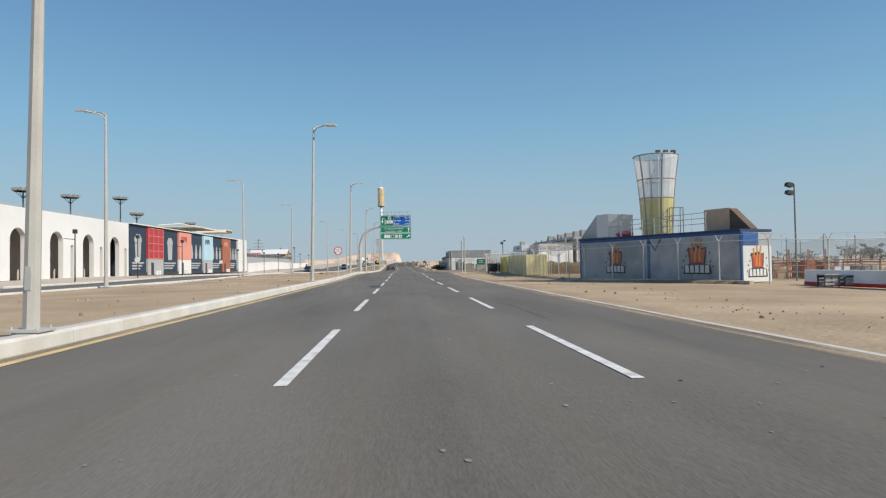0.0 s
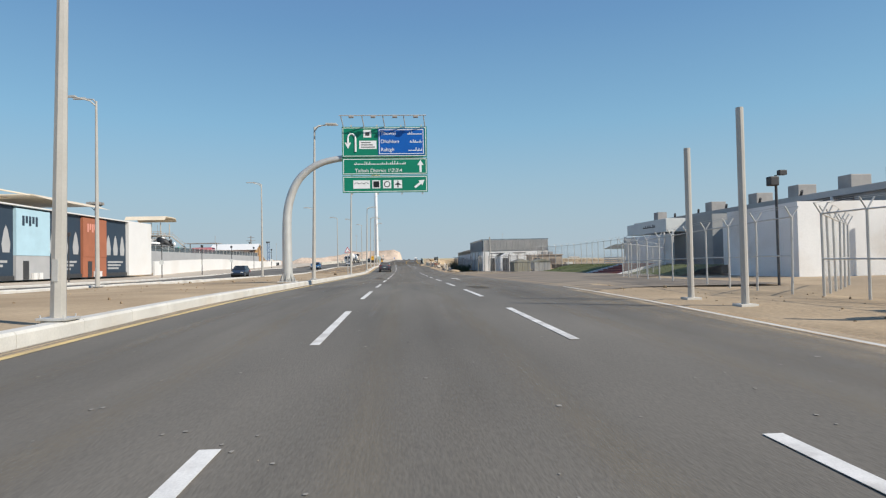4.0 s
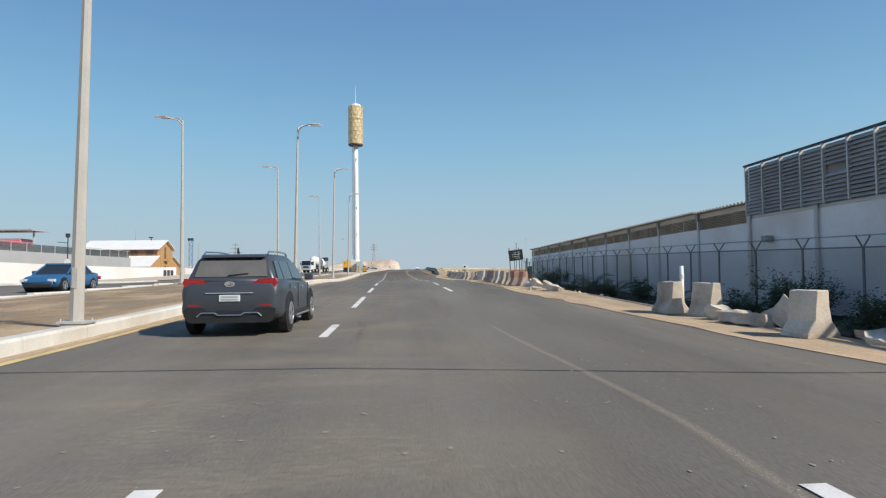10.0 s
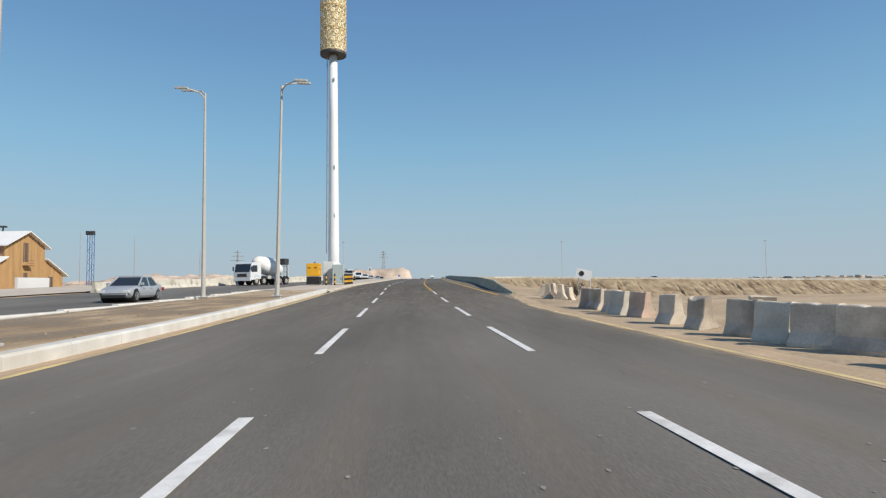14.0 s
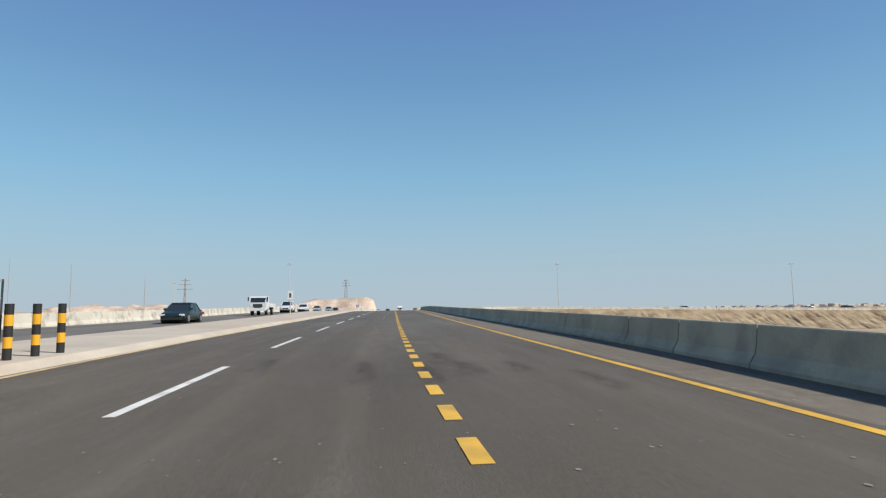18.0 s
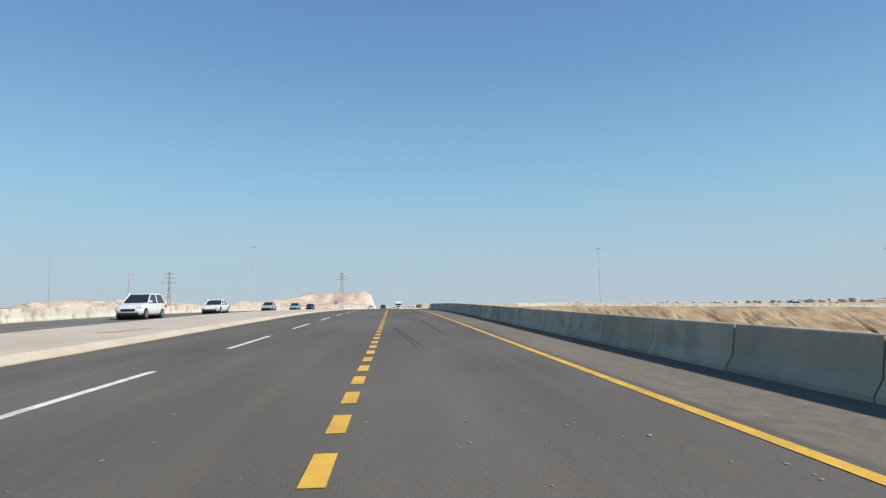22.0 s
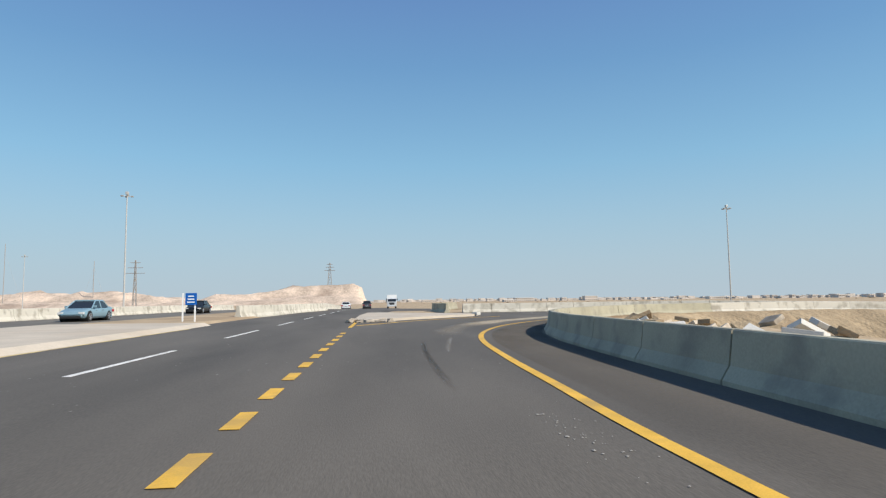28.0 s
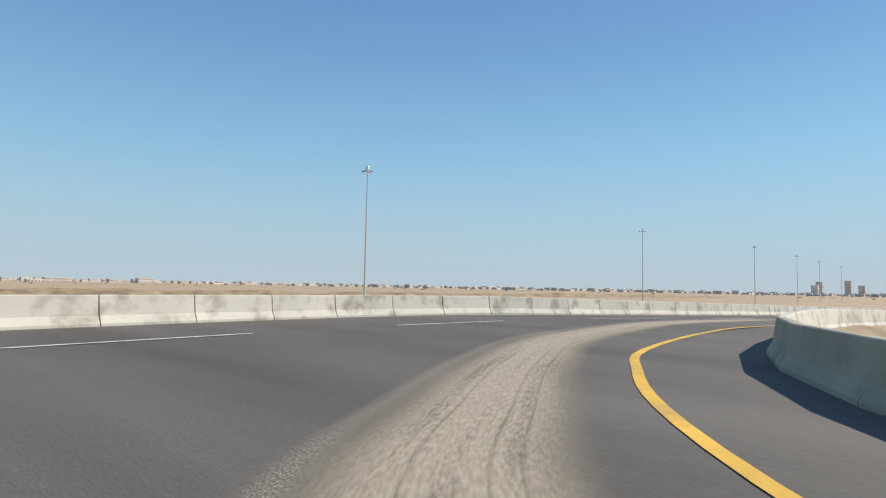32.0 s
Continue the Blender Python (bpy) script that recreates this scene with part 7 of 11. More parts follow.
cz = ground_z(11.4, 58) + 0.05
container((11.3, 57.2, cz), 10.0, 2.02, 2.05, CONT_CREAM, "cream shipping container with closed doors, rust-free paint")
container((11.3, 67.6, cz), 4.3, 2.0, 2.0, CONT_YELLOW, "yellow shipping container behind the fence", False)
def ridge_bank(name, label, pts, half, height, material, seed, step=0.5):
    """A low uneven ridge of earth along a line of (x, y)."""
    p = resample(pts, step)
    left, right = offset_line(p, -1.0), offset_line(p, 1.0)
    bm = B()
    rows = []
    for i, q in enumerate(p):
        row = []
        for u in (-1.0, -0.7, -0.35, 0.0, 0.35, 0.7, 1.0):
            e = left[i] if u < 0 else right[i]
            n_ = noise.noise(Vector((i * step * 0.9, u * 1.7, seed)))
            x_, y_ = q[0] + (e[0] - q[0]) * abs(u) * half, q[1] + (e[1] - q[1]) * abs(u) * half
            row.append(bm.verts.new((x_ + 0.06 * n_, y_, ground_z(x_, y_) - 0.03 + height * (1 - abs(u) ** 2.4) * (1 + 0.45 * n_))))
        rows.append(row)
    for u, w in zip(rows, rows[1:]):
        for k in range(6):
            bm.faces.new((u[k], u[k + 1], w[k + 1], w[k]))
    return solo(name, bm, material, label, "earth", "structure", smooth=True)


ridge_bank("earth_wall", "brown earth wall behind the fenced yard", [(15.2, 65.4), (19.5, 63.4), (24, 61.6), (34, 58)], 0.55, 1.25, BANK, 3.0)
ridge_bank("dirt_ridge", "dark ridge of dirt along the foot of the fence", [(16.2, 29.6), (11.5, 41), (10.95, 56), (10.85, 69)], 0.5, 0.2, BANK, 8.0)
bin_ = thing("wheelie_bin", "green wheeled rubbish bin with a closed lid", "bin", (20.0, 61.2, ground_z(20.0, 61.2)), -15)
bm = B()
bmesh.ops.create_cone(bm, cap_ends=True, segments=4, radius1=0.33, radius2=0.42, depth=0.92, matrix=Matrix.Translation((0, 0, 0.52)) @ Matrix.Rotation(radians(45), 4, "Z"))
part("body", bm, BIN_GREEN, bin_)
bm = B()
prism(bm, [(-0.36, 0.98), (0.38, 0.98), (0.38, 1.01), (0.1, 1.07), (-0.3, 1.07), (-0.36, 1.03)], -0.33, 0.33, "x")
part("lid", bm, BIN_GREEN, bin_, "green hinged lid")
for s_ in (-1, 1):
    bm = B()
    rod(bm, (s_ * 0.2, -0.3, 0.1), (s_ * 0.27, -0.3, 0.1), 0.1, n=12)
    part("wheel", bm, TYRE, bin_)
bm = B()
rod(bm, (-0.25, -0.42, 0.98), (0.25, -0.42, 0.98), 0.02, n=6)
part("handle", bm, BIN_GREEN, bin_)
tank = thing("white_box", "plain white plastic box on the yard ground", "box", (19.7, 57.6, ground_z(19.7, 57.6)), 20)
bm = B()
box(bm, -0.36, 0.36, -0.3, 0.3, 0, 0.6, 0.04)
part("box_body", bm, ROOF_WHITE, tank)
bm = B()
box(bm, -0.38, 0.38, -0.32, 0.32, 0.6, 0.65, 0.02)
part("lid", bm, ROOF_WHITE, tank)
net = thing("shade_net", "sagging grey shade net over the yard behind the containers", "net", (13.5, 46, 0))
bm = B()
nx, ny = 6, 10
gridv = [[bm.verts.new((2.5 * i, 2.6 * j, 3.3 + 0.4 * math.cos(j * 1.2) * 0.6 - 0.18 * abs((j % 4) - 2))) for i in range(nx)] for j in range(ny)]
for u, w in zip(gridv, gridv[1:]):
    for i in range(nx - 1):
        bm.faces.new((u[i], u[i + 1], w[i + 1], w[i]))
part("net_sheet", bm, NET_GREY, net)
bm = B()
v0 = [(0, 2.6 * j, 3.25 + 0.4 * math.cos(j * 1.2) * 0.6 - 0.18 * abs((j % 4) - 2)) for j in range(ny)]
for a, b in zip(v0, v0[1:]):
    quad(bm, (a[0], a[1], 2.15 + 0.35 * math.sin(a[1] * 0.55)), (b[0], b[1], 2.15 + 0.35 * math.sin(b[1] * 0.55)), b, a)
part("net_side", bm, NET_GREY, net)
for j in (0, 2, 4, 6, 8):
    bm = B()
    rod(bm, (0, 2.6 * j, 0), (0, 2.6 * j, 3.7 - 0.1 * j), 0.03, n=6)
    part("net_pole", bm, GALV, net)
for k, (x_, y_) in enumerate(((9.0, 71.2), (9.55, 71.0))):
    b_ = thing("wheelie_bin", "dark grey wheeled refuse bin at the fence corner", "bin", (10.2 + 0.85 * k, 72.4 + 0.1 * k, ground_z(10.5, 72.5)), 8)
    bm = B()
    prism(bm, [(-0.36, 0.12), (0.36, 0.12), (0.42, 1.05), (-0.42, 1.05)], -0.38, 0.38)
    part("body", bm, STEEL_DARK, b_)
    bm = B()
    box(bm, -0.45, 0.45, -0.45, 0.42, 1.05, 1.13, 0.03)
    part("lid", bm, BLACK, b_)
    for s_ in (-0.3, 0.3):
        bm = B()
        rod(bm, (s_ - 0.05, 0.3, 0.1), (s_ + 0.05, 0.3, 0.1), 0.1, n=10)
        part("wheel", bm, TYRE, b_)
board = thing("notice_board", "small green notice board on two posts", "sign", (8.9, 71.6, ground_z(8.9, 71.6)), -18)
for x_ in (-0.5, 0.5):
    bm = B()
    box(bm, x_ - 0.06, x_ + 0.06, -0.05, 0.05, -0.2, 1.75)
    part("post", bm, GALV_PALE, board)
bm = B()
box(bm, -0.52, 0.42, -0.1, -0.055, 1.1, 1.7)
pb = part("panel", bm, SIGN_GREEN, board)
bm = B()
for k in range(2):
    box(bm, -0.3, 0.2, -0.108, -0.1, 1.25 + 0.2 * k, 1.31 + 0.2 * k)
part("script_bars", bm, SIGN_WHITE, pb)
chain_fence("chain_fence", "open chain-link gate line with Y-topped posts", [(10.9, 70), (10.6, 77.5), (16.5, 84)], 2.2, 1.5, rails=(0.45, 1.0))
chain_fence("chain_fence", "chain-link side fence of the compound", [(10.4, 78.5), (13.5, 100), (22, 112)], 2.2, 2.2, rails=(0.5, 1.0))
for i, (x_, y_, h_) in enumerate(((7.2, 78.0, 4.1), (7.3, 75.6, 4.6))):
    t = thing("steel_post", "tall bare steel post at the roadside", "post", (x_, y_, ground_z(x_, y_)), 0, "bare posts")
    part("post", rod(B(), (0, 0, -0.2), (0, 0, h_), 0.085, n=10), GALV_PALE, t)
    bm = B()
    box(bm, -0.2, 0.2, -0.2, 0.2, -0.05, 0.05)
    part("footing", bm, KERB, t)
hall = thing("dark_hall", "long low dark-clad hall with rooftop units", "building", (27.0, 129.5, 0.0), -90)
bm = B()
box(bm, 0, 36, 0, 14, 0, 5.0)
part("wall", bm, MID_CLAD, hall)
hall.matrix_basis = pose(27.0, 122.0, 0, 0, 0, -90) @ Matrix.Diagonal((0.79, 1, 1, 1))
for k in range(9):
    bm = B()
    box(bm, 0.3 + 4.0 * k, 3.7 + 4.0 * k, -0.06, 0, 1.5 + 0.1 * (k % 3), 4.9)
    part("cladding_panel", bm, DARK_CLAD if k not in (6, 8) else MID_CLAD, hall)
bm = B()
box(bm, -0.3, 36.3, -0.5, 14.2, 5.0, 5.4)
part("roof", bm, MID_CLAD, hall)
for x_ in (6, 15, 21.5, 28, 33):
    bm = B()
    box(bm, x_, x_ + 1.5, 1.2, 2.6, 5.4, 6.5, 0.05)
    part("rooftop_unit", bm, AC_GREY, hall)
for x_ in (22, 30, 38):
    bm = B()
    rod(bm, (x_, -0.4, 0), (x_, -0.4, 5.0), 0.12, n=8)
    part("column", bm, CAB_WHITE, hall)
bm = B()
box(bm, 27, 36, -6, -0.6, 0, 4.3)
box(bm, 24, 26.9, -5, -0.6, 0, 3.9)
part("white_annex", bm, SHED_WHITE, hall)
bm = B()
for k in range(5):
    rod(bm, (2 + 6 * k, -0.3, 5.3), (2.6 + 6 * k, -0.5, 5.7), 0.1, n=6)
part("cameras", bm, STEEL_DARK, hall)
flood_mast((62, 150, 0), 9.5, 0.9)
cp = thing("camera_pole", "slim pole with floodlight and camera", "pole", (13.6, 84, 0))
part("pole", rod(B(), (0, 0, 0), (0, 0, 4.4), 0.05, n=8), STEEL_DARK, cp)
bm = B()
box(bm, -0.3, 0.05, -0.15, 0.15, 4.0, 4.35, 0.04)
box(bm, 0.1, 0.4, -0.1, 0.1, 4.4, 4.6, 0.03)
part("lamp_head", bm, STEEL_DARK, cp)

# ---------------------------------------------------------------- steps, turf bank and gate
AT = (17.2, 115.0, -0.12)
steps = thing("red_steps", "wide red-tiled steps between turf banks, rising to a gate", "steps", AT, -90)
NST = 8
SW = 3.85
for k in range(NST):
    bm = B()
    box(bm, -SW, SW, 0.5 * k, 0.5 * (k + 1), 0, 0.13 * (k + 1))
    st = part("step", bm, STEP_RED, steps)
    bm = B()
    box(bm, -SW, SW, 0.5 * k - 0.02, 0.5 * k, 0.13 * (k + 1) - 0.03, 0.13 * (k + 1) + 0.004)
    part("nosing", bm, PINK_MURAL, st)
for s_ in (-1, 1):
    bm = B()
    prism(bm, [(-0.4, 0), (4.2, 0), (4.2, 1.18), (4.0, 1.18), (-0.4, 0.14)], s_ * (SW + 0.01), s_ * (SW + 0.24), "x")
    part("side_kerb", bm, SHED_WHITE, steps, "white sloping side kerb")
for x0, x1 in ((-27, -SW - 0.25), (SW + 0.25, 13)):
    bm = B()
    nx_ = int((x1 - x0) / 0.7)
    prof_ = [(-0.1, -0.02), (0.7, 0.15), (1.5, 0.36), (2.4, 0.6), (3.2, 0.78), (4.0, 0.9), (5.2, 0.92)]
    gv = [[bm.verts.new((x0 + (x1 - x0) * i / nx_, yy, zz * (1 if x0 > 0 else min(1, 0.25 + i / 8)) + 0.05 * noise.noise(Vector((i * 0.5, yy, 2))))) for i in range(nx_ + 1)] for yy, zz in prof_]
    for u, w in zip(gv, gv[1:]):
        for i in range(nx_):
            bm.faces.new((u[i], u[i + 1], w[i + 1], w[i]))
    tb = part("turf", bm, GRASS, None, smooth=True)
    tb.matrix_basis = pose(*AT, 0, 0, -90)
    tagged(tb, "sloping green turf bank beside the red steps", "turf", "", "stuff")
# blades standing up from the turf
bm = B()
rb_ = random.Random(77)
for k in range(5200):
    lx = rb_.uniform(-26, -4.3) if k % 4 else rb_.uniform(4.3, 12.5)
    ly = rb_.uniform(0, 4.4)
    zz = lerp([(-0.1, -0.02), (0.7, 0.15), (1.5, 0.36), (2.4, 0.6), (3.2, 0.78), (4.0, 0.9), (5.2, 0.92)], ly) * (1 if lx > 0 else min(1, 0.25 + (lx + 27) / 5.6))
    a_ = rb_.uniform(0, 6.3)
    h_ = rb_.uniform(0.02, 0.06)
    ca, sa = 0.05 * math.cos(a_), 0.05 * math.sin(a_)
    bm.faces.new([bm.verts.new(p) for p in ((lx - ca, ly - sa, zz - 0.03), (lx + ca, ly + sa, zz - 0.03), (lx + 0.4 * sa, ly - 0.4 * ca, zz + h_))])
tuft = part("grass_blades", bm, GRASS, None)
tuft.matrix_basis = pose(*AT, 0, 0, -90)
tagged(tuft, "short grass blades on the turf bank", "grass", "", "stuff")
bm = B()
box(bm, -34, 13, 4.05, 26, 0.3, 0.89)
terr = part("terrace", bm, OLD_PAVE, None)
terr.matrix_basis = pose(*AT, 0, 0, -90)
tagged(terr, "raised pale terrace behind the turf bank", "terrace", "", "structure")
gate = thing("slatted_gate", "white vertical-slat gate below a white sign box", "gate", AT, -90)
for k in range(31):
    bm = B()
    x_ = -5.6 + 0.335 * k
    prism(bm, [(x_, 4.5), (x_ + 0.15, 4.36), (x_ + 0.3, 4.5)], 1.0, 3.5, "z")
    part("slat", bm, SHED_WHITE, gate)
for z_ in (1.3, 3.3):
    bm = B()
    box(bm, -5.7, 4.9, 4.5, 4.58, z_, z_ + 0.12)
    part("cross_rail", bm, GALV, gate)
for x_ in (-5.75, 3.3, 4.95):
    bm = B()
    box(bm, x_ - 0.06, x_ + 0.06, 4.36, 4.48, 0.86, 3.65)
    part("gate_post", bm, GALV, gate)
bm = B()
box(bm, -6.0, -4.05, 4.8, 6.6, 3.75, 4.75, 0.03)
part("sign_box", bm, CAB_WHITE, gate, "plain white end of the sign box")
bm = B()
box(bm, -4.0, 3.1, 4.7, 6.6, 3.7, 4.85, 0.03)
sb = part("sign_box", bm, CAB_WHITE, gate, "white sign box over the gate")
r_ = random.Random(3)
bm = B()
x_ = 0.9
while x_ > -1.7:
    w_ = r_.uniform(0.1, 0.24)
    box(bm, x_ - w_, x_ - 0.03, 4.67, 4.7, 4.2, 4.27)
    if r_.random() < 0.6:
        box(bm, x_ - 0.08, x_ - 0.03, 4.67, 4.7, 4.27, 4.27 + r_.uniform(0.08, 0.2))
    x_ -= w_
part("script_bars", bm, STEEL_DARK, sb)
bm = B()
box(bm, -2.6, 7, 6.7, 9.5, 0.86, 4.9)
part("gate_house", bm, MID_CLAD, gate)
bm = B()
box(bm, 0.0, 0.9, 5, 5.8, 4.85, 5.55)
part("rooftop_unit", bm, AC_GREY, gate)
chain_fence("terrace_fence", "tall wire fence along the terrace", [(21.75, 121), (21.5, 135), (20.5, 142), (19.0, 149)], 2.62, 2.0, rails=(1.0,), wires=False, up=0.75)
kiosk = thing("kiosk", "cream kiosk with a red post and flat canopy", "kiosk", (28.0, 136.2, 0.76), -62)
bm = B()
box(bm, 2.0, 5.2, 0, 4, 0, 1.9)
part("wall", bm, CANVAS, kiosk)
bm = B()
prism(bm, [(-3.2, 1.9), (5.9, 1.9), (4.2, 2.45), (-1.2, 2.45)], -1.2, 4.6)
part("roof", bm, CANVAS, kiosk)
bm = B()
box(bm, -0.2, 0.6, -0.3, 0.3, 0, 1.9)
part("red_post", bm, STEP_RED, kiosk, "red wall post")
bm = B()
box(bm, -3.0, 1.98, 3.4, 3.9, 0.0, 1.9)
part("back_wall", bm, RUST_MURAL, kiosk)
bm = B()
for z_ in (0.25, 0.5, 0.75):
    box(bm, -3.2, 1.6, -1.1, -1.05, z_, z_ + 0.1)
part("low_fence", bm, SHED_WHITE, kiosk)

# ---------------------------------------------------------------- louvred plant building and long shed
BX = 12.3
plant = thing("plant_building", "white plastered building with a grey louvred screen on the roof", "building", (BX, 157.6, -0.25))
bm = B()
box(bm, 0, 10.6, 0, 17.2, 0, 3.2)
part("wall", bm, SHED_WHITE, plant)
bm = B()
box(bm, -0.02, 10.62, -0.02, 17.2, 3.2, 3.3)
part("parapet", bm, LOUVRE, plant)
bm = B()
box(bm, 0.02, 0.06, 0.1, 17.0, 3.3, 5.06)
box(bm, 0.1, 10.5, 0.04, 0.08, 3.3, 5.06)
part("screen_backing", bm, LOUVRE_DARK, plant)
r_ = random.Random(2)
for k in range(11):
    x0 = 0.1 + 0.95 * k
    bm = B()
    for j in range(14):
        z_ = 3.34 + 0.122 * j
        quad(bm, (x0, -0.10, z_), (x0 + 0.9, -0.10, z_), (x0 + 0.9, -0.01, z_ + 0.1), (x0, -0.01, z_ + 0.1))
    ob = part("louvre_panel", bm, LOUVRE, plant)
    bm = B()
    box(bm, x0 + 0.9, x0 + 0.95, -0.12, 0.0, 3.3, 5.1)
    part("louvre_post", bm, GALV, plant)
for k in range(17):
    y0 = 0.05 + 1.0 * k
    bm = B()
    for j in range(14):
        if k in (5, 9, 12) and 4 < j < 9 and r_.random() < 0.6:
            continue
        z_ = 3.34 + 0.122 * j
        quad(bm, (-0.10, y0 + 0.95, z_), (-0.10, y0, z_), (-0.01, y0, z_ + 0.1), (-0.01, y0 + 0.95, z_ + 0.1))
    part("louvre_panel", bm, LOUVRE, plant)
    bm = B()
    box(bm, -0.12, 0.0, y0 + 0.95, y0 + 1.0, 3.3, 5.1)
    part("louvre_post", bm, GALV, plant)
bm = B()
box(bm, -0.12, 10.6, -0.14, -0.02, 5.1, 5.16)
box(bm, -0.14, -0.02, -0.02, 17.1, 5.1, 5.16)
part("screen_cap", bm, STEEL_DARK, plant)
for y_ in (2.2, 5.6, 9.5, 13.4, 16.9):
    bm = B()
    rod(bm, (-0.09, y_, 0), (-0.09, y_, 3.3), 0.06, n=8)
    part("downpipe", bm, GALV, plant)
bm = B()
box(bm, -0.04, 0.0, 3.2, 4.2, 0, 2.1)
part("door", bm, STEEL_DARK, plant, "dark door left ajar")
bm = B()
box(bm, -0.42, -0.02, 2.4, 3.2, 2.05, 2.65, 0.03)
part("air_conditioner", bm, AC_GREY, plant)
bm = B()
box(bm, -0.3, -0.02, 15.6, 15.9, 2.3, 2.52, 0.03)
part("air_conditioner", bm, AC_GREY, plant)
ladder = thing("step_ladder", "yellow and grey step ladder leaning by the dark door", "ladder", (BX - 0.32, 161.3, -0.22), -90)
for x_ in (-0.2, 0.2):
    bm = B()
    prism(bm, [(x_ - 0.025, 0), (x_ + 0.025, 0), (x_ * 0.7 + 0.025, 1.75), (x_ * 0.7 - 0.025, 1.75)], 0.0, 0.06)
    part("stile", bm, YELLOW_LINE, ladder)
for k in range(6):
    bm = B()
    w_ = 0.2 - 0.011 * k
    box(bm, -w_, w_, -0.02, 0.08, 0.22 + 0.27 * k, 0.25 + 0.27 * k)
    part("tread", bm, GALV, ladder)
bm = B()
box(bm, 1.2, 1.9, -0.03, 0.0, 0, 2.1)
box(bm, 3.2, 4.4, -0.03, 0.0, 0.9, 2.0)
part("end_wall_openings", bm, STEEL_DARK, plant)
shed = thing("long_shed", "long white shed with brown louvre windows under a ribbed roof", "shed", (BX + 0.35, 174.9, -0.25), -1.75)
SLEN = 43.8
bays = 10
for k in range(bays):
    y0 = SLEN * k / bays
    y1 = SLEN * (k + 1) / bays
    zb = lz(174.9 + (y0 + y1) / 2) + 0.1
    dz = min(max(zb + 0.25, 0.0), 0.6) * 0.55
    bm = B()
    box(bm, 0, 9, y0, y1, 0, 2.84 + dz)
    part("wall_bay", bm, SHED_WHITE, shed)
    bm = B()
    box(bm, 0, 9, y0, y1, 3.34 + dz, 3.55 + dz)
    part("wall_bay", bm, SHED_CREAM, shed, "cream lintel under the roof")
    bm = B()
    box(bm, 0.22, 0.26, y0, y1, 2.84 + dz, 3.34 + dz)
    part("louvre_back", bm, PLY_DARK, shed)
    for q_ in range(3):
        bm = B()
        a = y0 + 0.1 + q_ * (y1 - y0) / 3
        b = a + (y1 - y0) / 3 - 0.06
        for j in range(7):
            z_ = 2.85 + dz + 0.07 * j
            box(bm, 0.03, 0.12, a, b, z_ + 0.012, z_ + 0.048)
        part("louvre_window", bm, BROWN_LOUVRE, shed)
        bm = B()
        box(bm, 0.0, 0.13, b + 0.005, b + 0.055, 2.84 + dz, 3.34 + dz)
        part("mullion", bm, BROWN_LOUVRE, shed)
    bm = B()
    box(bm, -0.06, 0.1, y0 - 0.07, y0 + 0.07, 0, 3.55 + dz)
    part("pier", bm, GALV, shed)
    bm = B()
    box(bm, -0.12, -0.06, y0 - 0.12, y0 + 0.12, 3.2 + dz, 3.5 + dz, 0.01)
    part("pier_head", bm, AC_GREY, shed)
    bm = B()
    step = (y1 - y0) / 16
    rib = [(y0 + step * (j + f), 3.58 + dz + h_) for j in range(16) for f, h_ in ((0.0, 0.0), (0.08, 0.06), (0.5, 0.06), (0.58, 0.0))]
    prism(bm, rib + [(y1, 3.58 + dz), (y1, 3.55 + dz), (y0, 3.55 + dz)], -0.25, 9.2, "x")
    part("ribbed_roof", bm, AC_GREY, shed)
HUT_GREEN = mat("dark_green_sheet", (0.035, 0.075, 0.06), 0.7, var=0.12, scale=1.0, fine=15, bump=0.1)
hut = thing("green_hut", "small dark green hut at the shed's end", "hut", (14.9, 221.4, 0.2))
bm = B()
box(bm, 0, 2.6, 0, 4, 0, 1.7)
part("wall", bm, HUT_GREEN, hut)
bm = B()
box(bm, 0.9, 3.3, -1.8, 2.2, 2.5, 2.62)
part("roof", bm, AC_GREY, hut)
bm = B()
box(bm, 1.3, 3, -1.6, -0.01, 0, 2.5)
part("white_bay", bm, SHED_WHITE, hut)
chain_fence("chain_fence", "chain-link fence with Y-topped posts along the shed", [(11.3, 152), (11.3, 175), (12.1, 200), (12.9, 220)], 2.15, 2.3, WIRE_DARK, post=FENCE_DARK)
HUTCH = mat("grey_green_sheet", (0.21, 0.205, 0.16), 0.7, var=0.1, scale=1.0, fine=15, bump=0.1)
# gate and hut by the plant building
gh = thing("gate_hut", "corrugated gate hut with grey curved roof", "hut", (13.6, 148.4, -0.2))
bm = B()
prism(bm, [(0, 0), (0, 2.3), (0.7, 2.75), (1.8, 2.75), (2.5, 2.3), (2.5, 0)], 0, 5)
part("shell", bm, SHED_WHITE, gh)
bm = B()
box(bm, 0.3, 1.2, -0.04, 0, 0, 2.0)
part("door", bm, STEEL_DARK, gh)
chain_fence("yard_fence", "chain-link yard fence with Y-topped posts before the plant building", [(11.4, 157), (11.2, 147.2)], 2.1, 1.7, rails=(0.05, 1.0))
chain_fence("yard_fence", "chain-link yard fence with Y-topped posts", [(13.2, 143.2), (13.0, 136.5), (17.5, 137.5)], 2.1, 1.5, rails=(0.05, 1.0), post=FENCE_DARK)
chain_fence("yard_gate", "steel-framed mesh gate with Y-topped posts", [(14.5, 146.9), (18.5, 147.3)], 2.3, 1.3, rails=(0.1, 0.5, 1.0), post=FENCE_DARK)
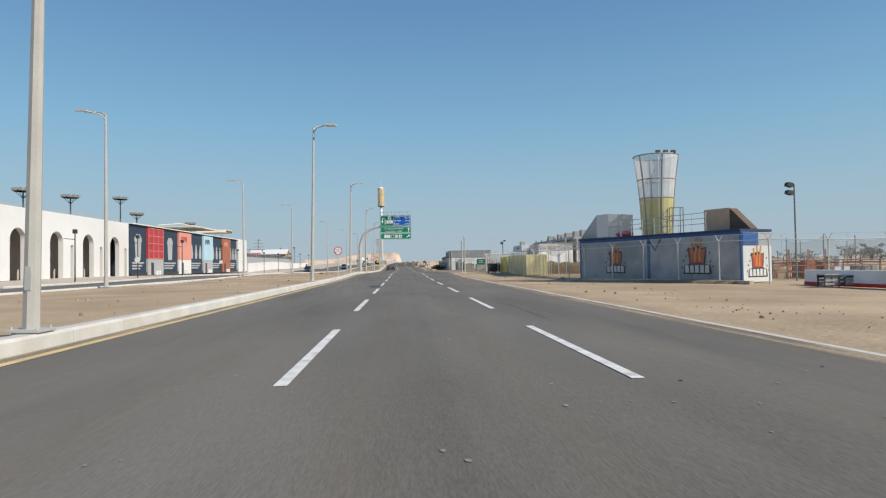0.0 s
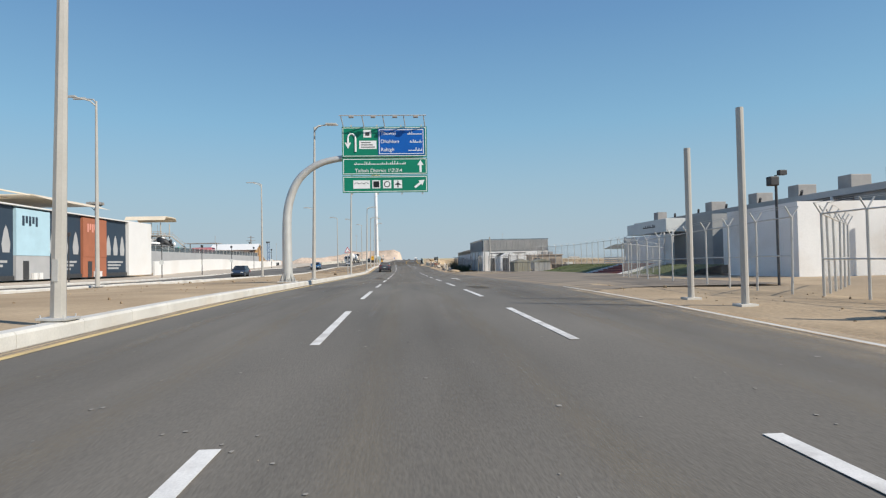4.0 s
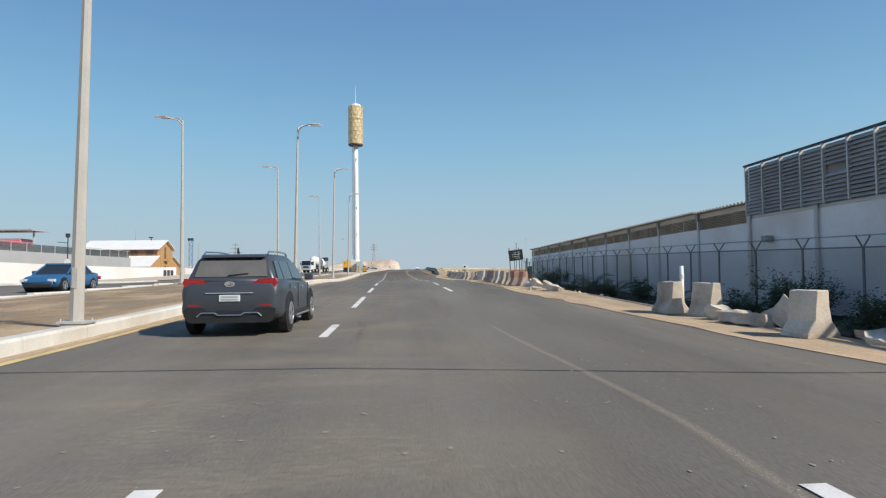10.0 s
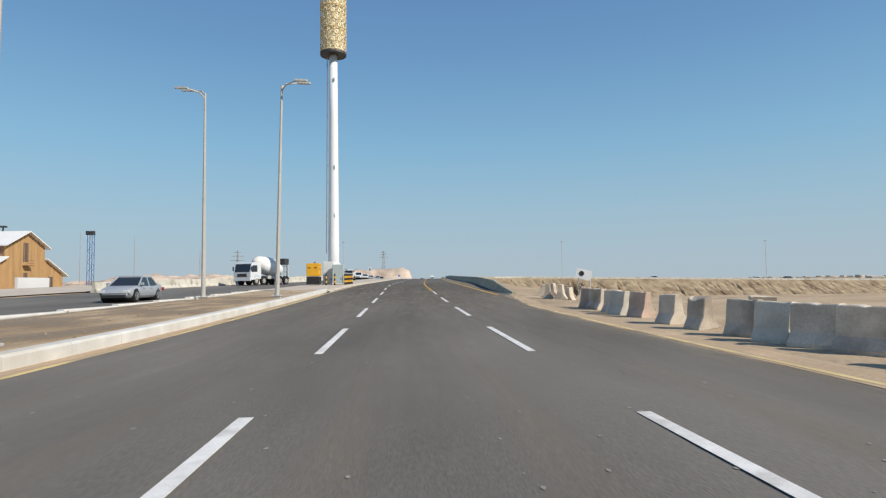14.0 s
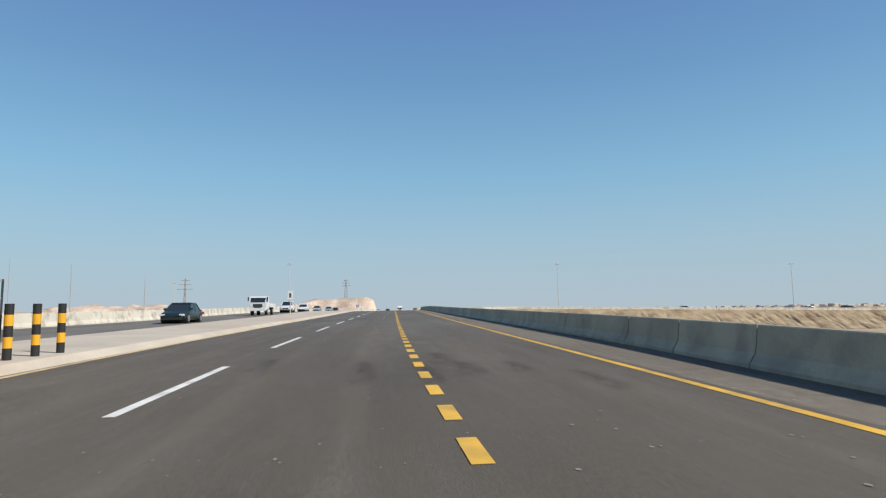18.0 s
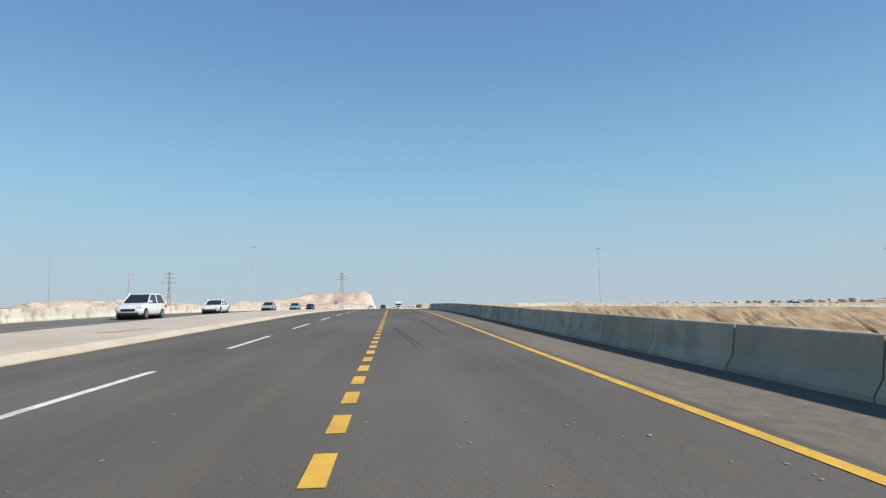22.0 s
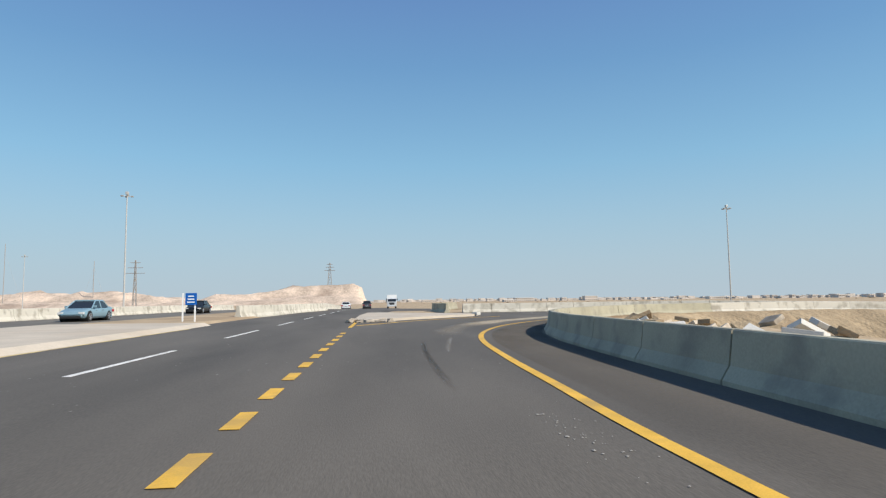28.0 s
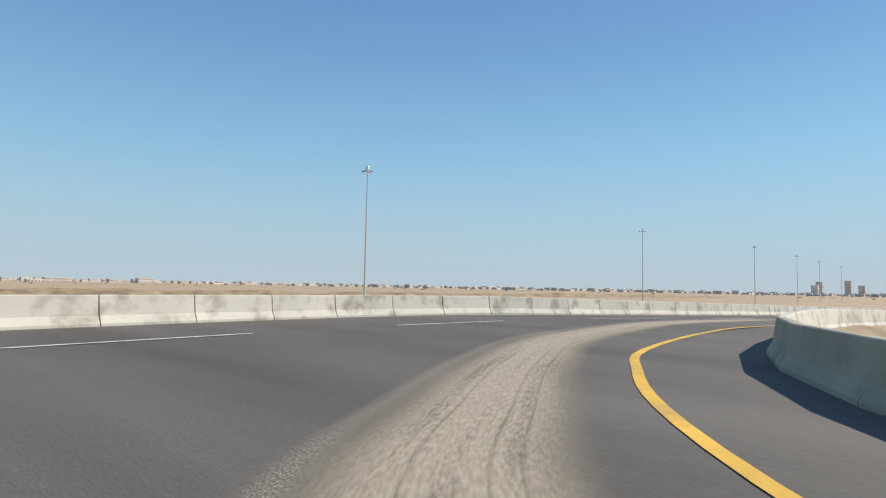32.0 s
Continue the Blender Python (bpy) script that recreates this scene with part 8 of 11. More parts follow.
for k, (gx, gy_, gt) in enumerate(((11.55, 146.4, 8), (13.0, 146.6, 14))):
    gl = thing("barred_gate_leaf", "dark steel gate leaf with upright bars", "gate", (gx, gy_, ground_z(gx, gy_)), gt, "gate leaves")
    for x_ in (0.0, 1.32):
        part("stile", rod(B(), (x_, 0, 0.05), (x_, 0, 2.2), 0.03, n=6), FENCE_DARK, gl)
    for z_ in (0.08, 1.1, 2.18):
        part("cross_rail", rod(B(), (0, 0, z_), (1.32, 0, z_), 0.025, n=6), FENCE_DARK, gl)
    for j in range(1, 6):
        part("bar", rod(B(), (0.22 * j, 0, 0.08), (0.22 * j, 0, 2.18), 0.014, n=5), FENCE_DARK, gl)
for x_, y_, h_ in ((11.0, 146.2, 4.45), (11.25, 142.9, 4.75)):
    t = thing("steel_post", "tall bare steel post at the yard gate", "post", (x_, y_, ground_z(x_, y_)), 0, "bare posts")
    part("post", rod(B(), (0, 0, -0.2), (0, 0, h_), 0.075, n=10), GALV_PALE, t)
    part("cap", rod(B(), (0, 0, h_), (0, 0, h_ + 0.04), 0.085, n=10), GALV, t)
    bm = B()
    box(bm, -0.2, 0.2, -0.2, 0.2, -0.05, 0.06)
    part("footing", bm, KERB, t)
for k in range(2):
    hu = thing("green_hutch", "low ribbed green-grey hutch in the yard", "hutch", (14.3 + 3.2 * k, 141.5 + 2.0 * k, -0.15), 12)
    bm = B()
    for j in range(10):
        box(bm, 0.24 * j, 0.24 * j + 0.2, 0, 1.6, 0, 1.35)
    part("ribbed_wall", bm, MID_CLAD if k else HUTCH, hu)
    bm = B()
    prism(bm, [(-0.1, 1.35), (2.5, 1.35), (1.2, 1.75)], -0.1, 1.7)
    part("roof", bm, HUTCH, hu)
canopy = thing("yard_canopy", "flat dark canopy on steel posts over the yard gate", "canopy", (13.0, 149.5, -0.2))
bm = B()
box(bm, 0, 4.6, 0, 5, 2.72, 2.8)
part("roof", bm, STEEL_DARK, canopy)
for x_, y_ in ((0.2, 0.2), (4.4, 0.2), (0.2, 4.8), (4.4, 4.8)):
    bm = B()
    rod(bm, (x_, y_, 0), (x_, y_, 2.72), 0.05, n=6)
    part("post", bm, GALV, canopy)
hut = thing("brick_hut", "brown rendered hut with a flat roof and roof boxes", "hut", (20.9, 152.2, -0.2))
bm = B()
box(bm, -2.3, 2.3, -1.8, 1.8, 0, 2.3, 0.02)
part("wall", bm, HUT_BROWN, hut)
bm = B()
box(bm, -2.45, 2.45, -1.95, 1.95, 2.3, 2.45, 0.02)
part("roof", bm, HUT_BROWN, hut)
for x_ in (-0.2, 0.75):
    bm = B()
    box(bm, x_ - 0.33, x_ + 0.33, -1.2, -0.6, 2.45, 2.85, 0.03)
    part("roof_box", bm, AC_GREY, hut, "grey roof box")
bm = B()
box(bm, -2.0, -1.1, -1.83, -1.8, 0.0, 1.95)
part("door", bm, STEEL_DARK, hut, "dark door")
bm = B()
box(bm, 0.4, 1.3, -1.83, -1.8, 1.1, 1.8)
part("window", bm, TOWN_DARK, hut)
blk = thing("concrete_block", "pale concrete block at the end of the turf bank", "block", (24.2, 150.6, -0.2), 12)
bm = B()
box(bm, -0.55, 0.55, -0.4, 0.4, 0, 1.25, 0.05)
part("block_body", bm, KERB, blk)
junk = thing("junk_heap", "heap of broken boards and pale scrap in the yard", "junk", (17.6, 145.6, -0.2), kind="stuff")
rj = random.Random(12)
for k in range(26):
    bm = B()
    w_, l_, h_ = rj.uniform(0.12, 0.5), rj.uniform(0.2, 0.9), rj.uniform(0.04, 0.22)
    box(bm, -w_, w_, -l_ / 2, l_ / 2, 0, h_, 0.01)
    ob = part("scrap", bm, (PLY, SHED_WHITE, HUT_BROWN, PLY_DARK, KERB)[k % 5], junk)
    ob.matrix_basis = pose(rj.gauss(0, 1.1), rj.gauss(0, 0.7), rj.uniform(0, 0.3), rj.uniform(-30, 30), rj.uniform(-25, 25), rj.uniform(0, 180))


# ---------------------------------------------------------------- loose concrete barriers along the verge
def jersey_mesh(L, seed, rough=0.0):
    """A concrete barrier block with flared foot, lifting slots, chipped arrises and worn top."""
    r = random.Random(seed)
    out = [(-0.31, 0), (-0.31, 0.09), (-0.18, 0.30), (-0.145, 0.55), (-0.12, 0.84), (0.12, 0.84), (0.145, 0.55), (0.18, 0.30), (0.31, 0.09), (0.31, 0)]
    out = [(u + r.uniform(-0.012, 0.012), v + (r.uniform(-0.025, 0.0) if v > 0.8 else 0)) for u, v in out]
    ny = max(4, int(L / 0.11))
    bm = B()
    rows = []
    for i in range(ny + 1):
        y_ = -L / 2 + L * i / ny
        row = []
        for u, v in out:
            q = Vector((u * 3.1, y_ * 3.1, v * 3.1 + seed * 7.3))
            n1, n2 = noise.noise(q), noise.noise(q * 1.7 + Vector((5, 1, 2)))
            chip = max(0.0, n2 - 0.12 + rough * 0.35) * (0.07 + 0.22 * rough) * (1.0 if i in (0, ny) or v > 0.8 else 0.35)
            row.append(bm.verts.new((u * (1 - chip) + 0.012 * n1, y_ * (1 - chip * (i in (0, ny))) + 0.012 * n2, v * (1 - chip * (v > 0.5)) + 0.008 * n1 * (v > 0.02))))
        rows.append(row)
    n = len(out)
    for u, w in zip(rows, rows[1:]):
        for k in range(n):
            bm.faces.new((u[k], u[(k + 1) % n], w[(k + 1) % n], w[k]))
    bm.faces.new(rows[0][::-1])
    bm.faces.new(rows[-1])
    bmesh.ops.recalc_face_normals(bm, faces=bm.faces)
    es = [e for e in bm.edges if len(e.link_faces) == 2 and e.calc_face_angle(0.0) > 0.9 and e.verts[0].co.z + e.verts[1].co.z > 0.3]
    bmesh.ops.bevel(bm, geom=es, offset=0.018, segments=1, affect="EDGES")
    for y_ in (-L * 0.22, L * 0.22):
        for sx in (-1, 1):
            box(bm, min(sx * 0.30, sx * 0.318), max(sx * 0.30, sx * 0.318), y_ - 0.09, y_ + 0.09, 0.0, 0.06)
    return mesh_of(bm)


JKIND = ((0.68, 0.0), (0.76, 0.2), (0.6, 0.6), (0.86, 0.1), (0.42, 0.9))
JM = {(k, m_.name): jersey_mesh(L_, k + 1, rg_) for k, (L_, rg_) in enumerate(JKIND) for m_ in (JERSEY, JERSEY_RED, JERSEY_PALE)}
# place of the near end, turn, kind and paint of each block along the verge
JROW = [(6.95, 163.7, 4, 0, 0), (7.2, 167.75, 10, 1, 0), (6.75, 168.75, 2, 3, 0), (6.55, 187.0, 8, 1, 1), (6.3, 188.25, 4, 0, 1),
        (6.2, 189.5, 3, 2, 0), (6.15, 190.9, 6, 1, 0), (6.2, 192.2, 4, 4, 0), (6.15, 193.3, 8, 0, 2), (6.1, 194.6, 2, 0, 1), (6.1, 195.75, 9, 3, 1),
        (6.1, 196.95, 4, 0, 1), (6.4, 198.8, -4, 2, 0), (6.75, 201.4, 6, 3, 2), (6.8, 202.9, 3, 0, 0), (6.7, 204.4, 8, 1, 2), (6.85, 206.8, 2, 0, 0),
        (7.0, 208.5, 22, 3, 2), (7.35, 210.1, 18, 3, 2), (7.4, 211.5, 12, 1, 0), (7.1, 212.4, 8, 0, 0), (6.8, 213.4, -12, 2, 1), (6.85, 215.4, -8, 2, 0),
        (6.95, 218.5, 10, 3, 2), (6.7, 219.8, 12, 0, 1), (6.85, 221.6, 26, 3, 0), (6.7, 222.6, 30, 3, 0), (6.5, 223.6, 27, 1, 2), (6.55, 224.8, 24, 1, 0), (6.42, 226.7, 16, 2, 0),
        (6.44, 228.4, 14, 0, 0), (6.6, 231.0, 20, 1, 1), (6.4, 232.3, 18, 1, 2), (6.5, 233.4, 22, 0, 0), (6.57, 235.3, 16, 3, 0), (6.5, 236.3, 20, 1, 1),
        (6.9, 245.6, -15, 0, 0), (7.4, 244.6, -22, 1, 0), (8.5, 247.0, -30, 3, 0), (9.3, 247.6, -12, 0, 0), (10.1, 248.4, -20, 1, 0), (9.0, 250.0, -28, 2, 0),
        (11.0, 249.0, -16, 3, 0), (11.8, 226.0, -10, 0, 0), (8.6, 251.6, -25, 1, 0), (7.6, 250.6, -14, 2, 0)]
JPAINT = ((JERSEY, "weathered grey concrete barrier block on the sandy verge"), (JERSEY_RED, "concrete barrier block with faded red paint on its top"),
          (JERSEY_PALE, "pale grey concrete barrier block on the sandy verge"))
for i, (x_, y_, turn_, kind_, paint_) in enumerate(JROW):
    m_, lb = JPAINT[paint_]
    tilt = (14, -18, 9)[i % 3] if y_ > 246 and i % 2 else 0
    ob = part("jersey_barrier", JM[(kind_, m_.name)], m_)
    ob.matrix_basis = pose(x_, y_ + JKIND[kind_][0] / 2, ground_z(x_, y_ + 0.5) + abs(math.sin(radians(tilt))) * 0.3 - 0.02, 0, tilt, turn_)
    tagged(ob, lb, "barrier", "loose barrier blocks")
for i, (x_, y_, rot_) in enumerate(((11.8, 230, 75), (13.5, 236, 80))):
    ob = part("fallen_barrier", JM[(2 + i % 2, JERSEY.name)], JERSEY)
    ob.matrix_basis = pose(x_, y_, ground_z(x_, y_) + 0.06, 8, 74, rot_)
    tagged(ob, "fallen concrete barrier block lying on its side", "barrier", "loose barrier blocks")


def broken_slab(at, w, l, h, tilt, turn_, seed, label):
    """A lump of broken concrete with ragged faces."""
    bm = B()
    bmesh.ops.create_cube(bm, size=1.0, matrix=Matrix.Diagonal((w, l, h, 1)))
    bmesh.ops.subdivide_edges(bm, edges=bm.edges, cuts=3, use_grid_fill=True)
    for v in bm.verts:
        q = v.co * 3.5 + Vector((seed * 3.3, 0, 0))
        v.co += Vector((noise.noise(q), noise.noise(q + Vector((9, 0, 0))), 0.7 * noise.noise(q + Vector((0, 9, 0))))) * 0.14
    ob = solo("broken_slab", bm, JERSEY, label, "rubble", at=at)
    ob.matrix_basis = Matrix.Translation(at) @ Euler((radians(tilt), radians(tilt * 0.4), radians(turn_))).to_matrix().to_4x4()
    return ob


for i, (x_, y_, w_, l_, h_, tl, tu) in enumerate(((7.05, 166.1, 0.5, 1.3, 0.26, 3, 14), (7.5, 165.3, 0.35, 0.8, 0.5, 35, 30), (7.45, 163.0, 0.5, 0.9, 0.15, 6, -30), (7.0, 167.2, 0.3, 0.4, 0.3, 20, 10),
                                                  (6.95, 185.6, 0.6, 1.0, 0.14, 32, 20), (6.6, 180.8, 0.34, 1.25, 0.3, 12, 18), (6.65, 184.0, 0.42, 0.85, 0.34, 26, 34), (6.1, 182.6, 0.4, 0.5, 0.12, 8, 50))):
    broken_slab((x_, y_, ground_z(x_, y_) + h_ * 0.42), w_, l_, h_, tl, tu, i, "broken lump of concrete on the sandy verge")
wp = thing("plastic_pipe", "short white plastic pipe standing between the barrier blocks", "pipe", (6.95, 168.9, ground_z(6.95, 168.9)), 6)
part("tube", turned(B(), [(0.0, -0.1), (0.05, -0.1), (0.05, 1.22), (0.042, 1.22), (0.042, 1.0), (0.0, 1.0)], 12), ROOF_WHITE, wp, smooth=True)
part("collar", turned(B(), [(0.052, 0.9), (0.062, 0.9), (0.062, 1.0), (0.052, 1.0)], 12), ROOF_WHITE, wp)


def safety_net(line, z0, z1, seed, label):
    """Orange plastic barrier net hanging slack along a line: horizontal bands and thin cross strands."""
    t = thing("safety_net", label, "net")
    pts = resample(line, 0.16)
    rows = 9

    def at(i, j):
        x_, y_ = pts[i]
        f = j / (rows - 1)
        sag = 0.10 * noise.noise(Vector((i * 0.11, seed, 0)))
        top = z1 + sag + 0.05 * noise.noise(Vector((i * 0.4, seed, 3)))
        return (x_ + 0.10 * noise.noise(Vector((i * 0.16, f * 2, seed))), y_ + 0.05 * noise.noise(Vector((i * 0.3, f * 3, seed + 4))), ground_z(x_, y_) + z0 + (top - z0) * f)
    for j in range(rows):
        bm = B()
        for i in range(len(pts) - 1):
            a, b = Vector(at(i, j)), Vector(at(i + 1, j))
            w = Vector((0, 0, 0.009))
            quad(bm, a - w, b - w, b + w, a + w)
        part("band", bm, NET_ORANGE, t)
    for i in range(len(pts)):
        bm = B()
        for j in range(rows - 1):
            a, b = Vector(at(i, j)), Vector(at(i, j + 1))
            w = Vector((0, 0.005, 0))
            quad(bm, a - w, a + w, b + w, b - w)
        part("cross_strand", bm, NET_ORANGE, t)
    return t


safety_net([(6.95, 186.8), (6.62, 187.5), (6.62, 189.2), (6.75, 191.0), (6.62, 193.0)], 0.05, 0.6, 1.0, "torn orange plastic net hung behind the barrier blocks")
safety_net([(6.62, 194.2), (6.55, 196.4), (6.6, 198.0)], 0.2, 0.72, 2.0, "faded orange plastic net strung between barrier blocks")
safety_net([(6.62, 186.95), (6.2, 187.1), (5.95, 188.2), (6.1, 189.0)], 0.5, 0.85, 3.0, "orange plastic net draped over the barrier blocks")
safety_net([(6.1, 199.3), (6.2, 201.0), (6.35, 202.4)], 0.02, 0.24, 4.0, "orange plastic net fallen at the foot of the blocks")
sack = B()
bmesh.ops.create_icosphere(sack, subdivisions=3, radius=1.0, matrix=Matrix.Diagonal((0.28, 0.62, 0.16, 1)))
for v in sack.verts:
    v.co += v.co.normalized() * 0.07 * noise.noise(v.co * 5)
solo("plastic_sheet", sack, ROOF_WHITE, "crumpled white plastic sheet on the verge", "litter", at=(6.75, 186.3, ground_z(6.75, 186.3) + 0.1), turn=24, smooth=True)
mound = B()
bmesh.ops.create_uvsphere(mound, u_segments=24, v_segments=10, radius=1.0, matrix=Matrix.Diagonal((0.95, 1.4, 0.38, 1)))
for v in mound.verts:
    v.co *= 1 + 0.22 * noise.noise(v.co * 2.2) + 0.06 * noise.noise(v.co * 7.0)
solo("sand_mound", mound, SAND, "small heap of sand at the roadside", "sand heap", at=(7.6, 157.6, -0.2), smooth=True)
lb = thing("leaning_board", "dark notice board with torn pale lettering tilted on two bent posts", "sign", (6.52, 189.25, ground_z(6.9, 189.0)), 4)
for x_ in (-0.28, 0.3):
    bm = B()
    rod(bm, (x_, 0.05, -0.2), (x_ - 0.14, 0.0, 2.2), 0.03, n=6)
    part("post", bm, FENCE_DARK, lb)
BOARD_TILT = Matrix.Rotation(radians(-7), 3, "Y")
bm = B()
box(bm, -0.46, 0.4, -0.06, -0.03, 1.45, 2.08)
bmesh.ops.rotate(bm, cent=(0, 0, 1.85), matrix=BOARD_TILT, verts=bm.verts)
pb = part("panel", bm, BLACK, lb)
for z_, x0, x1, h_ in ((1.92, -0.2, 0.24, 0.04), (1.79, -0.26, 0.28, 0.06), (1.67, -0.26, 0.2, 0.05), (1.57, -0.1, 0.22, 0.04)):
    bm = B()
    n_ = 7
    for k in range(n_):
        a = x0 + (x1 - x0) * k / n_
        box(bm, a, a + (x1 - x0) / n_ * (0.86 if k % 3 else 0.6), -0.066, -0.06, z_ - 0.012 * (k % 2), z_ + h_ - 0.018 * ((k + 1) % 3))
    bmesh.ops.rotate(bm, cent=(0, 0, 1.85), matrix=BOARD_TILT, verts=bm.verts)
    part("script_bar", bm, CAB_GREY, pb)
eb = thing("emblem_board", "pale upright board with a dark oval emblem on a single post", "sign", (6.95, 192.1, ground_z(6.95, 192.1)), -102)
part("post", rod(B(), (0, 0.03, -0.2), (0, 0.03, 2.2), 0.028, n=6), FENCE_DARK, eb)
bm = B()
box(bm, -0.45, 0.45, -0.02, 0.0, 1.58, 2.16, 0.006)
pb = part("panel", bm, CAB_WHITE, eb)
for r_, d_, m_ in ((0.17, 0.026, STEEL_DARK), (0.09, 0.030, CAB_GREY)):
    bm = turned(B(), [(r_, 0), (r_, 0.004)], 20)
    bmesh.ops.transform(bm, matrix=Matrix.Translation((0.06, -d_ + 0.004, 1.88)) @ FACE @ Matrix.Diagonal((1.1, 1.1, 1, 1)), verts=bm.verts)
    part("emblem_ring", bm, m_, pb)
sp = thing("steel_post", "thin rusty post standing behind the barrier blocks", "post", (6.85, 190.95, ground_z(6.85, 190.95)), 0, "bare posts")
part("post", rod(B(), (0, 0, -0.2), (0.03, 0, 2.55), 0.022, n=6), FENCE_DARK, sp)
sp = thing("steel_post", "short dark post behind the netted blocks", "post", (6.75, 187.2, ground_z(6.75, 187.2)), 0, "bare posts")
part("post", rod(B(), (0, 0, -0.2), (0, 0, 1.55), 0.035, n=6), STEEL_DARK, sp)
nb = thing("notice_board", "white board with a dark round emblem leaning on a post", "sign", (9.6, 249.3, ground_z(9.6, 249.3)), -12)
bm = B()
rod(bm, (0, 0, -0.2), (0, 0, 1.7), 0.04, n=6)
rod(bm, (0.7, 0, -0.2), (0.7, 0, 1.5), 0.04, n=6)
part("post", bm, GALV, nb)
bm = B()
box(bm, -0.15, 0.8, -0.06, -0.02, 1.3, 1.92)
bmesh.ops.rotate(bm, cent=(0.3, 0, 1.6), matrix=Matrix.Rotation(radians(14), 3, "Y"), verts=bm.verts)
pb = part("panel", bm, SIGN_WHITE, nb)
bm = turned(B(), [(0.11, 0), (0.16, 0), (0.16, 0.01), (0.11, 0.01), (0.11, 0)], 18)
bmesh.ops.transform(bm, matrix=on_plate(0.2, -0.065, 1.66), verts=bm.verts)
part("emblem", bm, STEEL_DARK, pb)


def shrub(at, r, h, dry, seed, label):
    t = thing("shrub", label, "shrub", at)
    rs = random.Random(seed)
    bm = B()
    tips = []
    for k in range(11):
        a, e = rs.uniform(0, 6.28), rs.uniform(0.35, 1.3)
        p = Vector((rs.gauss(0, r * 0.1), rs.gauss(0, r * 0.1), -0.05))
        d = Vector((math.cos(a) * math.cos(e), math.sin(a) * math.cos(e), math.sin(e)))
        q_ = p + d * h * rs.uniform(0.6, 1.0)
        rod(bm, p, q_, 0.02, 0.006, 5)
        tips.append((p, q_))
        for j in range(3):
            m_ = p.lerp(q_, rs.uniform(0.4, 0.8))
            e_ = m_ + Vector((rs.gauss(0, 1), rs.gauss(0, 1), rs.uniform(0, 1))).normalized() * r * 0.35
            rod(bm, m_, e_, 0.01, 0.004, 4)
            tips.append((m_, e_))
    part("stems", bm, BARK, t)
    bm = B()
    for k in range(int(2000 * min(1.2, r + 0.2))):
        p, q_ = rs.choice(tips)
        c = p.lerp(q_, rs.uniform(0.25, 1.08)) + Vector((rs.gauss(0, r * 0.09), rs.gauss(0, r * 0.09), rs.gauss(0, h * 0.06)))
        c.z = max(c.z, 0.02)
        u = Vector((rs.gauss(0, 1), rs.gauss(0, 1), rs.gauss(0, 0.8))).normalized() * rs.uniform(0.03, 0.065)
        w = u.orthogonal().normalized() * rs.uniform(0.012, 0.026)
        quad(bm, c - u, c + w, c + u, c - w)
    part("leaves", bm, LEAF_DRY if dry else LEAF, t)
    return t


def palm(at, n, length, seed):
    """A young date palm without a trunk: arching fronds with two rows of narrow leaflets."""
    t = thing("young_palm", "low dusty green date palm against the fence", "palm", at, 0, "young palms by the shed")
    rs = random.Random(seed)
    for k in range(n):
        a = 2 * math.pi * k / n + rs.uniform(-0.25, 0.25)
        e = rs.uniform(0.55, 1.35)
        L_ = length * rs.uniform(0.7, 1.1)
        spine = []
        p, el = Vector((0.06 * math.cos(a), 0.06 * math.sin(a), -0.03)), e
        for j in range(9):
            spine.append(p.copy())
            p = p + Vector((math.cos(a) * math.cos(el), math.sin(a) * math.cos(el), math.sin(el))) * L_ / 8
            p.z = max(p.z, 0.05)
            el -= rs.uniform(0.12, 0.24)
        bm = B()
        for u, w in zip(spine, spine[1:]):
            rod(bm, u, w, 0.012, 0.009, 4, False)
        side = Vector((-math.sin(a), math.cos(a), 0))
        for j in range(2, 26):
            f = j / 26 * 8
            i = min(int(f), 7)
            c = spine[i].lerp(spine[i + 1], f - i)
            d = (spine[i + 1] - spine[i]).normalized()
            l_ = L_ * 0.24 * math.sin(math.pi * min(0.97, 0.12 + j / 30))
            for s_ in (-1, 1):
                tip = c + (side * s_ * 0.75 + d * 0.6 + Vector((0, 0, 0.22 + rs.uniform(-0.15, 0.1)))).normalized() * l_
                tip.z = max(tip.z, 0.02)
                w = d * 0.014
                quad(bm, c - w, c + w, tip + w * 0.2, tip - w * 0.2)
        part("frond", bm, LEAF if k % 5 else LEAF_DRY, t)
    return t


for i, (x_, y_, L_, n_) in enumerate(((10.3, 183.4, 1.85, 18), (10.4, 187.4, 1.9, 17), (10.5, 177.0, 1.3, 13), (10.6, 172.2, 1.3, 13), (10.4, 191.0, 1.2, 11))):
    palm((x_, y_, ground_z(x_, y_)), n_, L_, 40 + i)
for i, (x_, y_, r_s, h_s, dry) in enumerate(((11.0, 170.0, 0.9, 2.3, 0), (10.6, 171.3, 1.0, 1.8, 0), (10.4, 166.5, 0.9, 1.2, 0), (10.7, 180.2, 0.9, 1.3, 0), (10.5, 185.4, 0.8, 1.2, 0), (11.2, 200.0, 1.3, 2.3, 0), (10.8, 195.6, 1.1, 2.0, 0), (9.9, 249.8, 0.8, 1.7, 1), (10.3, 157.5, 0.5, 0.6, 1),
                                            (10.9, 162.6, 0.9, 1.0, 0), (10.8, 160.0, 0.6, 0.7, 0), (-9.2, 139.5, 0.2, 0.3, 1), (-10.5, 75.0, 0.2, 0.25, 1))):
    shrub((x_, y_, ground_z(x_, y_)), r_s, h_s, dry, i + 3, "dry brown shrub on the sand" if dry else "dusty green shrub against the fence")

